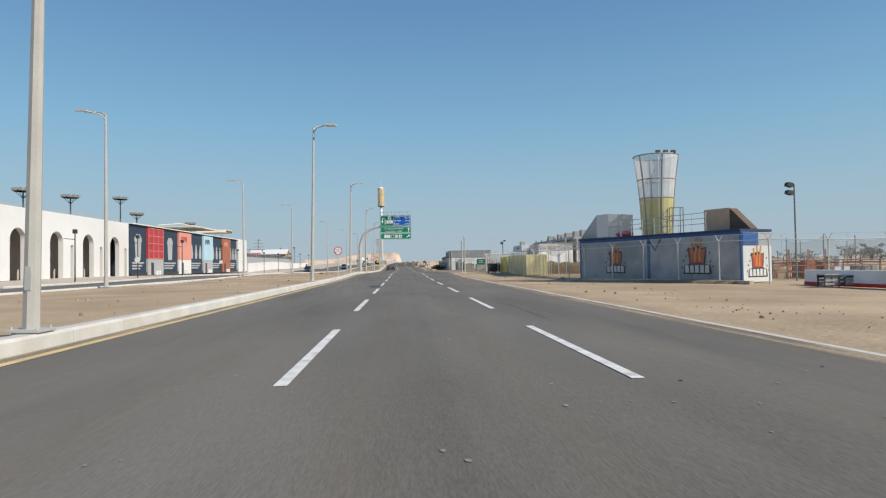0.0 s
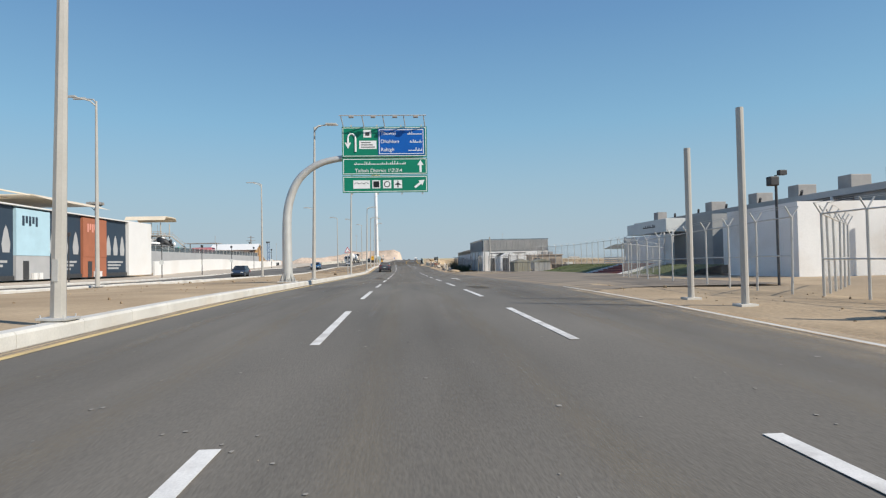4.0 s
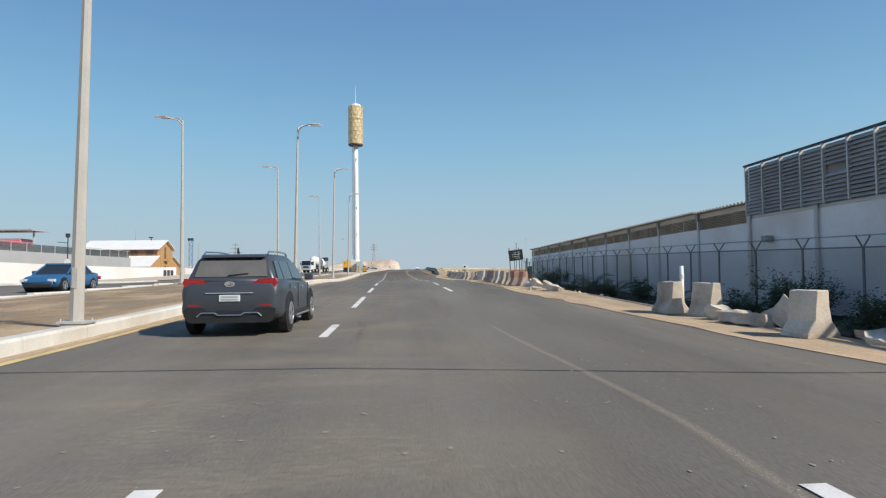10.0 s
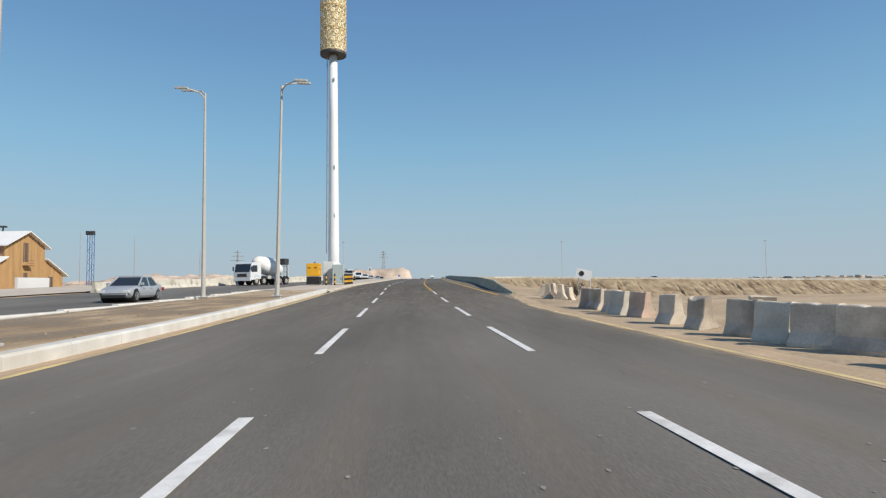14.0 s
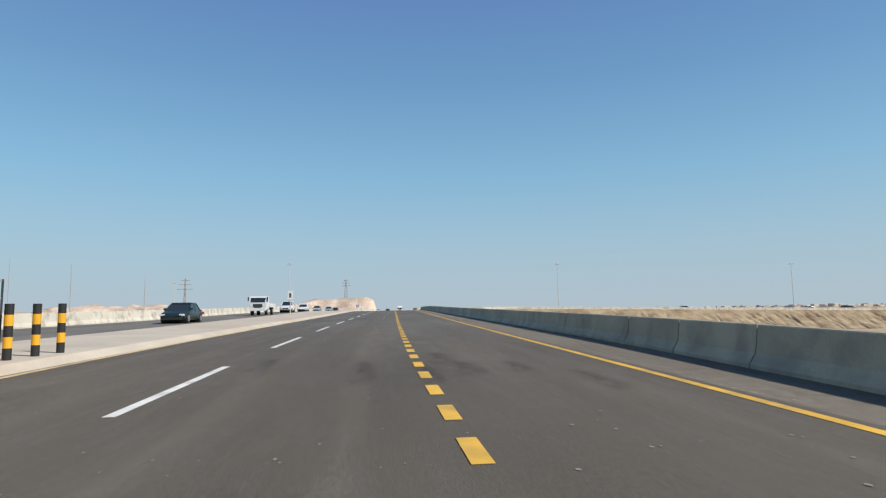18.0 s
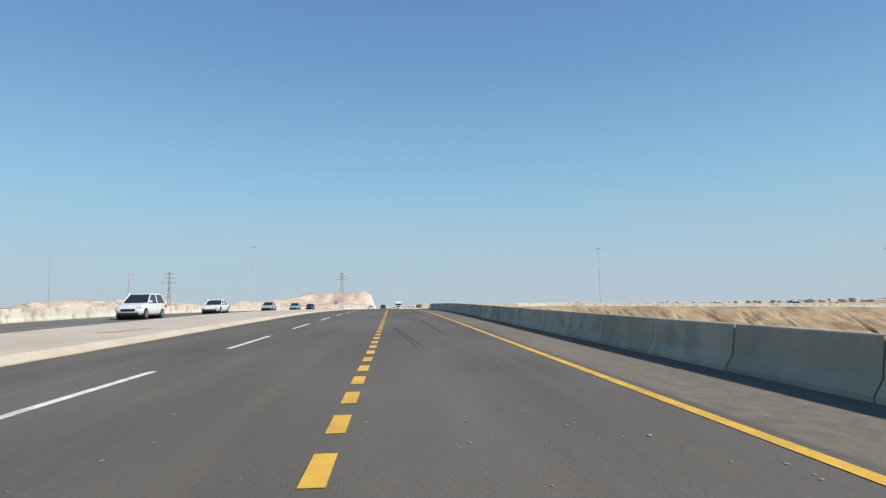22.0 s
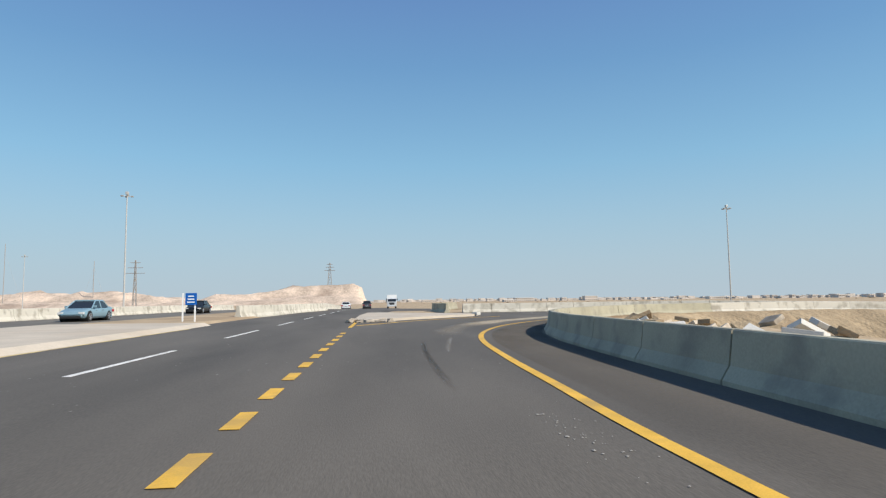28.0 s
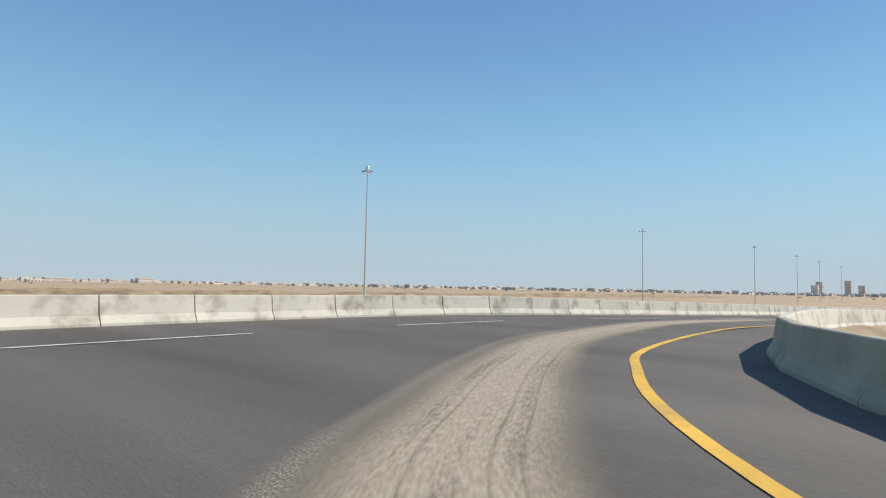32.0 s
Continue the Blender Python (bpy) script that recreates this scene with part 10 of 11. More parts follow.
# ---------------------------------------------------------------- vehicles
def car(kind, paint, at, turn, label):
    """A car built of a lofted body, glasshouse, wheels, lamps and plates. It faces +y."""
    L, W, H, belt, hood, rear = {"sedan": (4.6, 1.8, 1.46, 0.92, 0.86, 0.98), "hatch": (4.3, 1.78, 1.55, 0.98, 0.9, 1.05), "big_suv": (4.8, 1.88, 1.84, 1.16, 1.1, 1.2)}[kind]
    c = thing("car", label, "car", at, turn)
    g = 0.2 if kind in ("sedan", "hatch") else 0.27
    # body: cross-sections from rear (-L/2) to front
    hl = L / 2
    sec = [(-hl, 0.80, g + 0.22, rear - 0.12), (-hl + 0.06, 0.90, g + 0.12, rear - 0.02), (-hl + 0.5, 0.98, g, rear), (-hl * 0.4, 1.0, g, belt), (hl * 0.25, 1.0, g, belt - 0.01), (hl * 0.52, 0.99, g, hood + 0.03), (hl - 0.35, 0.95, g + 0.02, hood - 0.12), (hl - 0.07, 0.86, g + 0.1, hood - 0.26), (hl, 0.72, g + 0.18, hood - 0.36)]
    bm = B()
    rings = []
    for y_, wf, z0, z1 in sec:
        w = W / 2 * wf
        pr = [(-w * 0.86, z0), (-w * 0.98, z0 + 0.14), (-w, z0 + (z1 - z0) * 0.55), (-w * 0.965, z1 - 0.07), (-w * 0.84, z1), (w * 0.84, z1), (w * 0.965, z1 - 0.07), (w, z0 + (z1 - z0) * 0.55), (w * 0.98, z0 + 0.14), (w * 0.86, z0)]
        rings.append([bm.verts.new((x_, y_, z_)) for x_, z_ in pr])
    n = 10
    for u, v_ in zip(rings, rings[1:]):
        for i in range(n):
            bm.faces.new((u[i], u[(i + 1) % n], v_[(i + 1) % n], v_[i]))
    bm.faces.new(rings[0][::-1])
    bm.faces.new(rings[-1])
    bmesh.ops.recalc_face_normals(bm, faces=bm.faces)
    body = part("body", bm, paint, c, smooth=True)
    body.modifiers.new("soft", "BEVEL").width = 0.02
    # glasshouse
    back = {"sedan": (-hl + 0.75, -hl + 1.35), "hatch": (-hl + 0.2, -hl + 0.75), "big_suv": (-hl + 0.12, -hl + 0.5)}[kind]
    front = (hl * 0.5, hl * 0.12)
    rw, bw = W / 2 * 0.74, W / 2 * 0.93
    b_ = B()
    z0, z1 = belt - 0.06, H - 0.07
    lo = [(-bw, back[0]), (bw, back[0]), (bw, front[0]), (-bw, front[0])]
    hi = [(-rw, back[1]), (rw, back[1]), (rw, front[1]), (-rw, front[1])]
    a = [b_.verts.new((x_, y_, z0)) for x_, y_ in lo]
    d = [b_.verts.new((x_, y_, z1)) for x_, y_ in hi]
    for i in range(4):
        b_.faces.new((a[i], a[(i + 1) % 4], d[(i + 1) % 4], d[i]))
    b_.faces.new(d)
    part("glazing", b_, CAR_GLASS, c, "dark tinted windows")
    b_ = B()
    rf = [(-rw - 0.03, back[1] - 0.08), (rw + 0.03, back[1] - 0.08), (rw + 0.03, front[1] + 0.06), (-rw - 0.03, front[1] + 0.06)]
    p0 = [b_.verts.new((x_, y_, z1 - 0.02)) for x_, y_ in rf]
    p1 = [b_.verts.new((x_ * 0.9, y_ * 0.98, H)) for x_, y_ in rf]
    for i in range(4):
        b_.faces.new((p0[i], p0[(i + 1) % 4], p1[(i + 1) % 4], p1[i]))
    b_.faces.new(p1)
    b_.faces.new(p0[::-1])
    part("roof", b_, paint, c, smooth=False)
    b_ = B()
    for s_ in (-1, 1):
        for (lx, ly), (hx, hy) in (((bw, back[0]), (rw, back[1])), ((bw, front[0]), (rw, front[1]))):
            rod(b_, (s_ * lx, ly, z0), (s_ * hx, hy, z1), 0.045, n=6)
        ym = (back[0] + front[0]) / 2 - 0.1
        rod(b_, (s_ * bw, ym, z0), (s_ * rw, ym - 0.02, z1), 0.04, n=6)
    part("pillars", b_, paint, c)
    # wheels
    R = 0.33 if kind in ("sedan", "hatch") else 0.36
    for y_ in (-hl + 0.85, hl - 0.85):
        for s_ in (-1, 1):
            x0 = s_ * (W / 2 - 0.2)
            b_ = B()
            rod(b_, (x0, y_, R), (x0 + s_ * 0.205, y_, R), R, n=24)
            wh = part("wheel", b_, TYRE, c, "black tyre")
            b_ = B()
            for k in range(5):
                an = 2 * math.pi * k / 5
                rod(b_, (x0 + s_ * 0.212, y_, R), (x0 + s_ * 0.212, y_ + R * 0.6 * math.cos(an), R + R * 0.6 * math.sin(an)), 0.035, n=5)
            hp = [(x0 + s_ * 0.21, y_ + R * 0.63 * math.cos(2 * math.pi * k / 16), R + R * 0.63 * math.sin(2 * math.pi * k / 16)) for k in range(17)]
            for p_, q_ in zip(hp, hp[1:]):
                rod(b_, p_, q_, 0.022, n=5)
            part("rim", b_, RIM, wh, "spoked alloy rim")
        b_ = B()
        rod(b_, (-W / 2 + 0.02, y_, R + 0.02), (W / 2 - 0.02, y_, R + 0.02), R + 0.055, n=20)
        part("wheel_arch", b_, TRIM_BLACK, c)
    # lamps, plates, trim
    for s_ in (-1, 1):
        b_ = B()
        box(b_, s_ * W * 0.40 - 0.2, s_ * W * 0.40 + 0.2, -hl - 0.012, -hl + 0.12, rear - 0.38, rear - 0.2, 0.02)
        part("tail_lamp", b_, LAMP_RED, c, "red tail lamp")
        b_ = B()
        box(b_, s_ * W * 0.36 - 0.17, s_ * W * 0.36 + 0.17, hl - 0.2, hl - 0.03, hood - 0.36, hood - 0.22, 0.02)
        part("head_lamp", b_, LAMP_CLEAR, c, "clear headlamp")
        b_ = B()
        box(b_, s_ * (W / 2 + 0.02) - 0.1, s_ * (W / 2 + 0.02) + 0.1, front[0] - 0.35, front[0] - 0.22, belt, belt + 0.15, 0.03)
        part("mirror", b_, paint, c)
        for y_ in (-0.55, 0.45):
            b_ = B()
            box(b_, s_ * W / 2 - 0.015, s_ * W / 2 + 0.025, y_, y_ + 0.2, belt - 0.2, belt - 0.16)
            part("door_handle", b_, CHROME, c)
    b_ = B()
    box(b_, -0.26, 0.26, -hl - 0.02, -hl + 0.02, rear - 0.55, rear - 0.4)
    p_ = part("number_plate", b_, PLATE, c)
    b_ = B()
    box(b_, -0.2, 0.2, -hl - 0.026, -hl - 0.02, rear - 0.51, rear - 0.44)
    part("plate_bars", b_, STEEL_DARK, p_)
    b_ = B()
    box(b_, -W * 0.42, W * 0.42, -hl - 0.03, -hl + 0.14, g, g + 0.24, 0.03)
    part("rear_bumper", b_, TRIM_BLACK if kind == "big_suv" else paint, c)
    b_ = B()
    box(b_, -W * 0.36, W * 0.36, hl - 0.12, hl + 0.02, g + 0.02, g + 0.2, 0.03)
    box(b_, -W * 0.25, W * 0.25, hl - 0.08, hl + 0.005, g + 0.26, hood - 0.38)
    part("front_grille", b_, TRIM_BLACK, c)
    if kind == "big_suv":
        b_ = B()
        box(b_, -0.5, 0.5, -hl - 0.015, -hl + 0.02, rear - 0.36, rear - 0.33)
        part("chrome_strip", b_, CHROME, c)
        for s_ in (-1, 1):
            b_ = B()
            rod(b_, (s_ * rw * 0.92, back[1], H + 0.03), (s_ * rw * 0.92, front[1] - 0.1, H + 0.03), 0.02, n=5)
            part("roof_rail", b_, CHROME, c)
    return c


def on_road(y_, rel):
    return (ax(y_) + rel, y_, lz(y_) + 0.005)


def on_opp(y_, d):
    return (ed(y_) - d, y_, lz(y_) + 0.105)




def compact_suv(at, turn, paint):
    """A compact SUV with tailgate, wrap-round lamps, roof rails and cladding. It faces +y."""
    c = thing("suv_car", "slate-blue compact SUV with its tail to us on the inner lane", "car", at, turn)
    L, W, R = 4.34, 2.0, 0.36

    def loft(rings):
        bm = B()
        rs = [[bm.verts.new(v) for v in ring] for ring in rings]
        n = len(rs[0])
        for u, w in zip(rs, rs[1:]):
            for i in range(n):
                bm.faces.new((u[i], u[(i + 1) % n], w[(i + 1) % n], w[i]))
        bm.faces.new(rs[0][::-1])
        bm.faces.new(rs[-1])
        bmesh.ops.recalc_face_normals(bm, faces=bm.faces)
        return bm
    sec = [(-2.17, 0.84, 0.44, 0.96), (-2.13, 0.92, 0.36, 1.02), (-1.95, 0.985, 0.28, 1.07), (-1.3, 1.0, 0.26, 1.07), (-0.5, 0.995, 0.25, 1.04), (0.4, 0.99, 0.25, 1.02), (1.1, 0.985, 0.25, 1.0),
           (1.5, 0.965, 0.25, 0.97), (1.9, 0.91, 0.28, 0.88), (2.1, 0.82, 0.34, 0.74), (2.17, 0.68, 0.42, 0.62)]
    rings = []
    for y_, w, zb, zs in sec:
        half = [(0.80 * w, zb), (0.95 * w, zb + 0.04), (w, zb + 0.16), (0.985 * w, 0.62), (1.0 * w, zs - 0.22), (0.965 * w, zs - 0.07), (0.90 * w, zs)]
        half = [(x_, max(z_, zb)) for x_, z_ in half]
        rings.append([(x_, y_, z_) for x_, z_ in half] + [(-x_, y_, z_) for x_, z_ in half[::-1]])
    body = part("body", loft(rings), paint, c, "slate-blue metallic body", smooth=True)
    cab_ = [(-2.09, 1.10, 0.82, 0.86), (-2.0, 1.28, 0.755, 0.86), (-1.88, 1.48, 0.70, 0.87), (-1.76, 1.555, 0.675, 0.87), (-1.0, 1.60, 0.68, 0.88), (-0.1, 1.60, 0.68, 0.88), (0.4, 1.54, 0.665, 0.87),
            (0.85, 1.28, 0.745, 0.86), (1.3, 1.01, 0.82, 0.84)]
    rings = []
    for y_, zr, wr, wb_ in cab_:
        zb = 0.96
        half = [(wb_, zb), ((wb_ + wr) / 2 + 0.012, (zb + zr) / 2), (wr + 0.02, zr - 0.05), (wr - 0.05, zr - 0.008), (wr * 0.5, zr + 0.012)]
        rings.append([(x_, y_, z_) for x_, z_ in half] + [(-x_, y_, z_) for x_, z_ in half[::-1]])
    part("cabin", loft(rings), paint, c, "slate-blue cabin shell", smooth=True)

    def pane(name, pts, material, label="", d=0.02):
        n = (Vector(pts[1]) - Vector(pts[0])).cross(Vector(pts[2]) - Vector(pts[0])).normalized()
        bm = B()
        a = [bm.verts.new(Vector(q) + n * 0.006) for q in pts]
        b = [bm.verts.new(Vector(q) - n * d) for q in pts]
        bm.faces.new(a)
        for i in range(len(a)):
            bm.faces.new((a[i], b[i], b[(i + 1) % len(a)], a[(i + 1) % len(a)]))
        return part(name, bm, material, c, label)
    pane("rear_window", [(-0.70, -2.088, 1.13), (0.70, -2.088, 1.13), (0.635, -1.925, 1.45), (-0.635, -1.925, 1.45)], DUSTY_GLASS, "dusty grey rear window")
    for s_ in (-1, 1):
        side_x = lambda z_: s_ * (0.895 - 0.34 * (z_ - 0.98))
        for y0, y1, t0, t1 in ((-1.86, -1.32, -1.72, -1.34), (-1.26, -0.42, -1.28, -0.42), (-0.35, 0.92, -0.35, 0.42)):
            q = [(side_x(1.07), y0, 1.07), (side_x(1.07), y1, 1.07), (side_x(1.45), t1, 1.45), (side_x(1.45), t0, 1.45)]
            pane("side_window", q if s_ > 0 else q[::-1], CAR_GLASS)
    pane("windscreen", [(0.72, 1.2, 1.09), (-0.72, 1.2, 1.09), (-0.62, 0.5, 1.5), (0.62, 0.5, 1.5)], CAR_GLASS)
    bm = B()
    prism(bm, [(-1.97, 1.515), (-1.72, 1.54), (-1.72, 1.585), (-1.93, 1.56)], -0.61, 0.61, "x")
    part("roof_spoiler", bm, paint, c)
    for s_ in (-1, 1):
        bm = B()
        prism(bm, [(s_ * 0.44, 1.0), (s_ * 0.60, 0.915), (s_ * 0.87, 0.925), (s_ * 0.905, 1.03), (s_ * 0.86, 1.10), (s_ * 0.54, 1.08)], -2.15, -1.93)
        lamp = part("tail_lamp", bm, LAMP_DEEP, c, "red wrap-round tail lamp")
        bm = B()
        prism(bm, [(s_ * 0.60, 1.022), (s_ * 0.80, 1.026), (s_ * 0.80, 1.046), (s_ * 0.61, 1.04)], -2.156, -2.149)
        part("reversing_lens", bm, LAMP_RED, lamp)
        bm = B()
        box(bm, min(s_ * 0.57, s_ * 0.80), max(s_ * 0.57, s_ * 0.80), -2.172, -2.12, 0.55, 0.595, 0.012)
        part("bumper_reflector", bm, LAMP_DEEP, c, "red bumper reflector")
        bm = B()
        pipe(bm, [(s_ * 0.63, -1.75, 1.57), (s_ * 0.63, -1.62, 1.635), (s_ * 0.64, -0.8, 1.66), (s_ * 0.64, -0.1, 1.65), (s_ * 0.63, 0.12, 1.595)], 0.021, 6)
        part("roof_rail", bm, CHROME, c, "silver roof rail")
        bm = B()
        box(bm, s_ * 1.07 - 0.1, s_ * 1.07 + 0.1, 0.55, 0.68, 1.04, 1.19, 0.035)
        part("mirror", bm, paint, c)
        for y_ in (-0.95, 0.0):
            bm = B()
            box(bm, s_ * 0.995 - 0.02, s_ * 0.995 + 0.02, y_, y_ + 0.22, 0.86, 0.90, 0.008)
            part("door_handle", bm, CHROME, c)
        for y_ in (-1.3, -0.37, 0.88):
            bm = B()
            box(bm, s_ * 0.992 - 0.006, s_ * 0.992 + 0.008, y_, y_ + 0.012, 0.42, 0.98)
            part("door_gap", bm, TRIM_BLACK, c)
        bm = B()
        box(bm, s_ * 0.955 - 0.06, s_ * 0.955 + 0.06, -0.95, 0.95, 0.24, 0.38, 0.03)
        part("sill_cladding", bm, TRIM_BLACK, c, "black sill cladding")
        bm = B()
        box(bm, s_ * 1.0 - 0.05, s_ * 1.0 + 0.05, -0.8, 0.8, 0.27, 0.31, 0.012)
        part("side_step", bm, CHROME, c, "bright side step")
        bm = B()
        box(bm, s_ * 0.62 - 0.2, s_ * 0.62 + 0.2, 2.0, 2.13, 0.66, 0.80, 0.03)
        part("head_lamp", bm, LAMP_CLEAR, c)
    bm = B()
    prism(bm, [(-0.76, 0.235), (0.76, 0.235), (0.87, 0.36), (0.88, 0.50), (0.80, 0.535), (0.52, 0.53), (0.42, 0.46), (-0.42, 0.46), (-0.52, 0.53), (-0.80, 0.535), (-0.88, 0.50), (-0.87, 0.36)], -2.178, -1.98)
    part("rear_cladding", bm, TRIM_BLACK, c, "black lower bumper")
    bm = B()
    pts = [(-0.62, 0.36), (-0.54, 0.43), (-0.28, 0.43), (-0.22, 0.385), (0.22, 0.385), (0.28, 0.43), (0.54, 0.43), (0.62, 0.36)]
    for a, b in zip(pts, pts[1:]):
        rod(bm, (a[0], -2.195, a[1]), (b[0], -2.195, b[1]), 0.014, n=6)
    part("skid_strip", bm, CHROME, c, "silver skid-plate strip")
    bm = B()
    box(bm, -0.46, 0.46, -2.19, -2.165, 0.80, 0.826, 0.006)
    part("chrome_strip", bm, CHROME, c)
    bm = B()
    turned(bm, [(0.062, 0), (0.085, 0), (0.085, 0.012), (0.062, 0.012), (0.062, 0)], 20)
    bmesh.ops.transform(bm, matrix=Matrix.Translation((0, -2.168, 0.985)) @ FACE @ Matrix.Diagonal((1.15, 0.65, 1, 1)), verts=bm.verts)
    part("badge", bm, CHROME, c, "plain oval badge")
    bm = B()
    box(bm, -0.2, 0.2, -2.192, -2.165, 0.65, 0.775, 0.006)
    p_ = part("number_plate", bm, PLATE, c)
    for z_ in (0.675, 0.725):
        bm = B()
        box(bm, -0.16, 0.16, -2.197, -2.192, z_, z_ + 0.03)
        part("plate_bar", bm, CAB_GREY, p_)
    bm = B()
    rod(bm, (-0.05, -2.10, 1.155), (0.33, -2.075, 1.19), 0.012, n=5)
    part("rear_wiper", bm, TRIM_BLACK, c)
    bm = B()
    prism(bm, [(-1.62, 1.60), (-1.50, 1.60), (-1.60, 1.72)], -0.015, 0.015, "x")
    part("roof_aerial", bm, TRIM_BLACK, c)
    for y_ in (-1.33, 1.33):
        for s_ in (-1, 1):
            x0 = s_ * (W / 2 - 0.203)
            prof_ = [(R * 0.62, 0.0), (R * 0.9, 0.0), (R, 0.035), (R, 0.185), (R * 0.93, 0.22), (R * 0.62, 0.22)]
            bm = turned(B(), prof_, 28)
            bmesh.ops.transform(bm, matrix=Matrix.Translation((x0, y_, R)) @ Matrix.Rotation(radians(90 * s_), 4, "Y"), verts=bm.verts)
            wh = part("wheel", bm, TYRE, c, "black tyre")
            bm = B()
            for k in range(5):
                an = 2 * math.pi * k / 5
                for da in (-0.12, 0.12):
                    rod(bm, (x0 + s_ * 0.215, y_, R), (x0 + s_ * 0.222, y_ + R * 0.6 * math.cos(an + da), R + R * 0.6 * math.sin(an + da)), 0.024, n=5)
            hp = [(x0 + s_ * 0.222, y_ + R * 0.62 * math.cos(2 * math.pi * k / 20), R + R * 0.62 * math.sin(2 * math.pi * k / 20)) for k in range(21)]
            for a, b in zip(hp, hp[1:]):
                rod(bm, a, b, 0.02, n=5)
            part("rim", bm, RIM, wh, "spoked alloy rim")
        for s_ in (-1, 1):
            bm = B()
            rod(bm, (s_ * (W / 2 - 0.16), y_, R + 0.03), (s_ * (W / 2 + 0.003), y_, R + 0.03), R + 0.07, n=28)
            part("wheel_arch", bm, TRIM_BLACK, c, "black wheel-arch cladding")
    return c


compact_suv(on_road(167.85, -3.78), -0.6, PAINT_SLATE)
car("sedan", PAINT_WHITE, on_road(530, -3.8), 0, "white saloon far ahead on the overpass")
car("big_suv", PAINT_SLATE, on_road(540, 0.2), 0, "dark SUV far ahead on the overpass")
car("hatch", PAINT_NAVY, on_opp(148, 6.2), 182, "navy family hatchback on the opposite carriageway")
car("sedan", PAINT_BLUE, on_opp(187, 2.6), 181, "blue saloon on the opposite carriageway")
car("sedan", PAINT_SILVER, on_opp(248, 3.0), 181, "silver saloon on the opposite carriageway")
PAINT_DKGREEN = car_paint("dark_green_car_paint", (0.012, 0.030, 0.030))
car("sedan", PAINT_DKGREEN, on_opp(314.5, 2.6), 180, "dark green saloon on the opposite carriageway of the overpass")
car("big_suv", PAINT_WHITE, on_opp(369.5, 2.6), 180, "white off-road car on the opposite carriageway of the overpass")
car("sedan", PAINT_WHITE, on_opp(389, 2.4), 180, "white saloon on the opposite carriageway of the overpass")
car("sedan", PAINT_SILVER, on_opp(425.5, 3.4), 180, "silver saloon on the opposite carriageway of the overpass")
car("sedan", PAINT_SKY, on_opp(450, 2.6), 180, "pale blue saloon on the opposite carriageway")
car("sedan", PAINT_BLACK, on_opp(477, 2.8), 180, "black saloon behind the blue road sign")
for x_, m_, lb in ((140, PAINT_WHITE, "white"), (152, PAINT_BLACK, "black"), (225, PAINT_SILVER, "silver")):
    car("sedan", m_, (x_, wall_y(x_) - 3, ramp_z(x_) + 0.01), -92, lb + " saloon far along the ramp")


def truck_base(t, L, W, axles):
    bm = B()
    box(bm, -0.4, 0.4, -L / 2, L / 2, 0.7, 0.95)
    part("chassis", bm, STEEL_DARK, t)
    for y_ in axles:
        for s_ in (-1, 1):
            bm = B()
            rod(bm, (s_ * (W / 2 - 0.3), y_, 0.5), (s_ * (W / 2 - 0.02), y_, 0.5), 0.5, n=20)
            wh = part("wheel", bm, TYRE, t, "black truck tyre")
            bm = B()
            rod(bm, (s_ * (W / 2 - 0.03), y_, 0.5), (s_ * (W / 2), y_, 0.5), 0.29, n=14)
            part("rim", bm, AC_GREY, wh, "dusty steel rim")
            bm = B()
            rod(bm, (s_ * (W / 2 - 0.01), y_, 0.5), (s_ * (W / 2 + 0.04), y_, 0.5), 0.11, n=8)
            part("hub", bm, JERSEY, wh)


def cab(t, y0, W, paint, h=2.7):
    bm = B()
    prism(bm, [(y0 - 1.0, 0.75), (y0 + 0.95, 0.6), (y0 + 1.0, 1.5), (y0 + 0.72, h - 0.1), (y0 + 0.5, h), (y0 - 0.9, h), (y0 - 1.0, h - 0.2)], -W / 2, W / 2, "x")
    c_ = part("cab", bm, paint, t)
    bm = B()
    lean = lambda z_: y0 + 1.0 - 0.28 * (z_ - 1.5) / (h - 1.6)
    prism(bm, [(lean(1.53) + 0.008, 1.53), (lean(h - 0.2) + 0.008, h - 0.2), (lean(h - 0.2) - 0.03, h - 0.2), (lean(1.53) - 0.03, 1.53)], -W / 2 + 0.12, W / 2 - 0.12, "x")
    part("windscreen", bm, CAR_GLASS, c_)
    for s_ in (-1, 1):
        bm = B()
        prism(bm, [(y0 - 0.3, 1.55), (y0 + 0.8, 1.55), (y0 + 0.6, h - 0.35), (y0 - 0.3, h - 0.35)], s_ * (W / 2 + 0.004), s_ * (W / 2 - 0.02), "x")
        part("side_window", bm, CAR_GLASS, c_)
        bm = B()
        box(bm, s_ * (W / 2 + 0.14) - 0.08, s_ * (W / 2 + 0.14) + 0.08, y0 + 0.85, y0 + 0.95, 1.7, 2.2, 0.02)
        part("mirror", bm, STEEL_DARK, c_)
        bm = B()
        box(bm, s_ * W * 0.36 - 0.18, s_ * W * 0.36 + 0.18, y0 + 0.94, y0 + 1.0, 0.95, 1.15)
        part("head_lamp", bm, LAMP_CLEAR, c_)
    bm = B()
    box(bm, -W / 2, W / 2, y0 + 0.9, y0 + 1.06, 0.5, 0.85, 0.03)
    part("bumper", bm, paint, c_)
    bm = B()
    box(bm, -W * 0.28, W * 0.28, y0 + 0.97, y0 + 1.012, 0.95, 1.35)
    part("grille", bm, STEEL_DARK, c_)


def on_ramp(x_, d):
    return (x_, wall_y(x_) - d, ramp_z(x_) + 0.01)


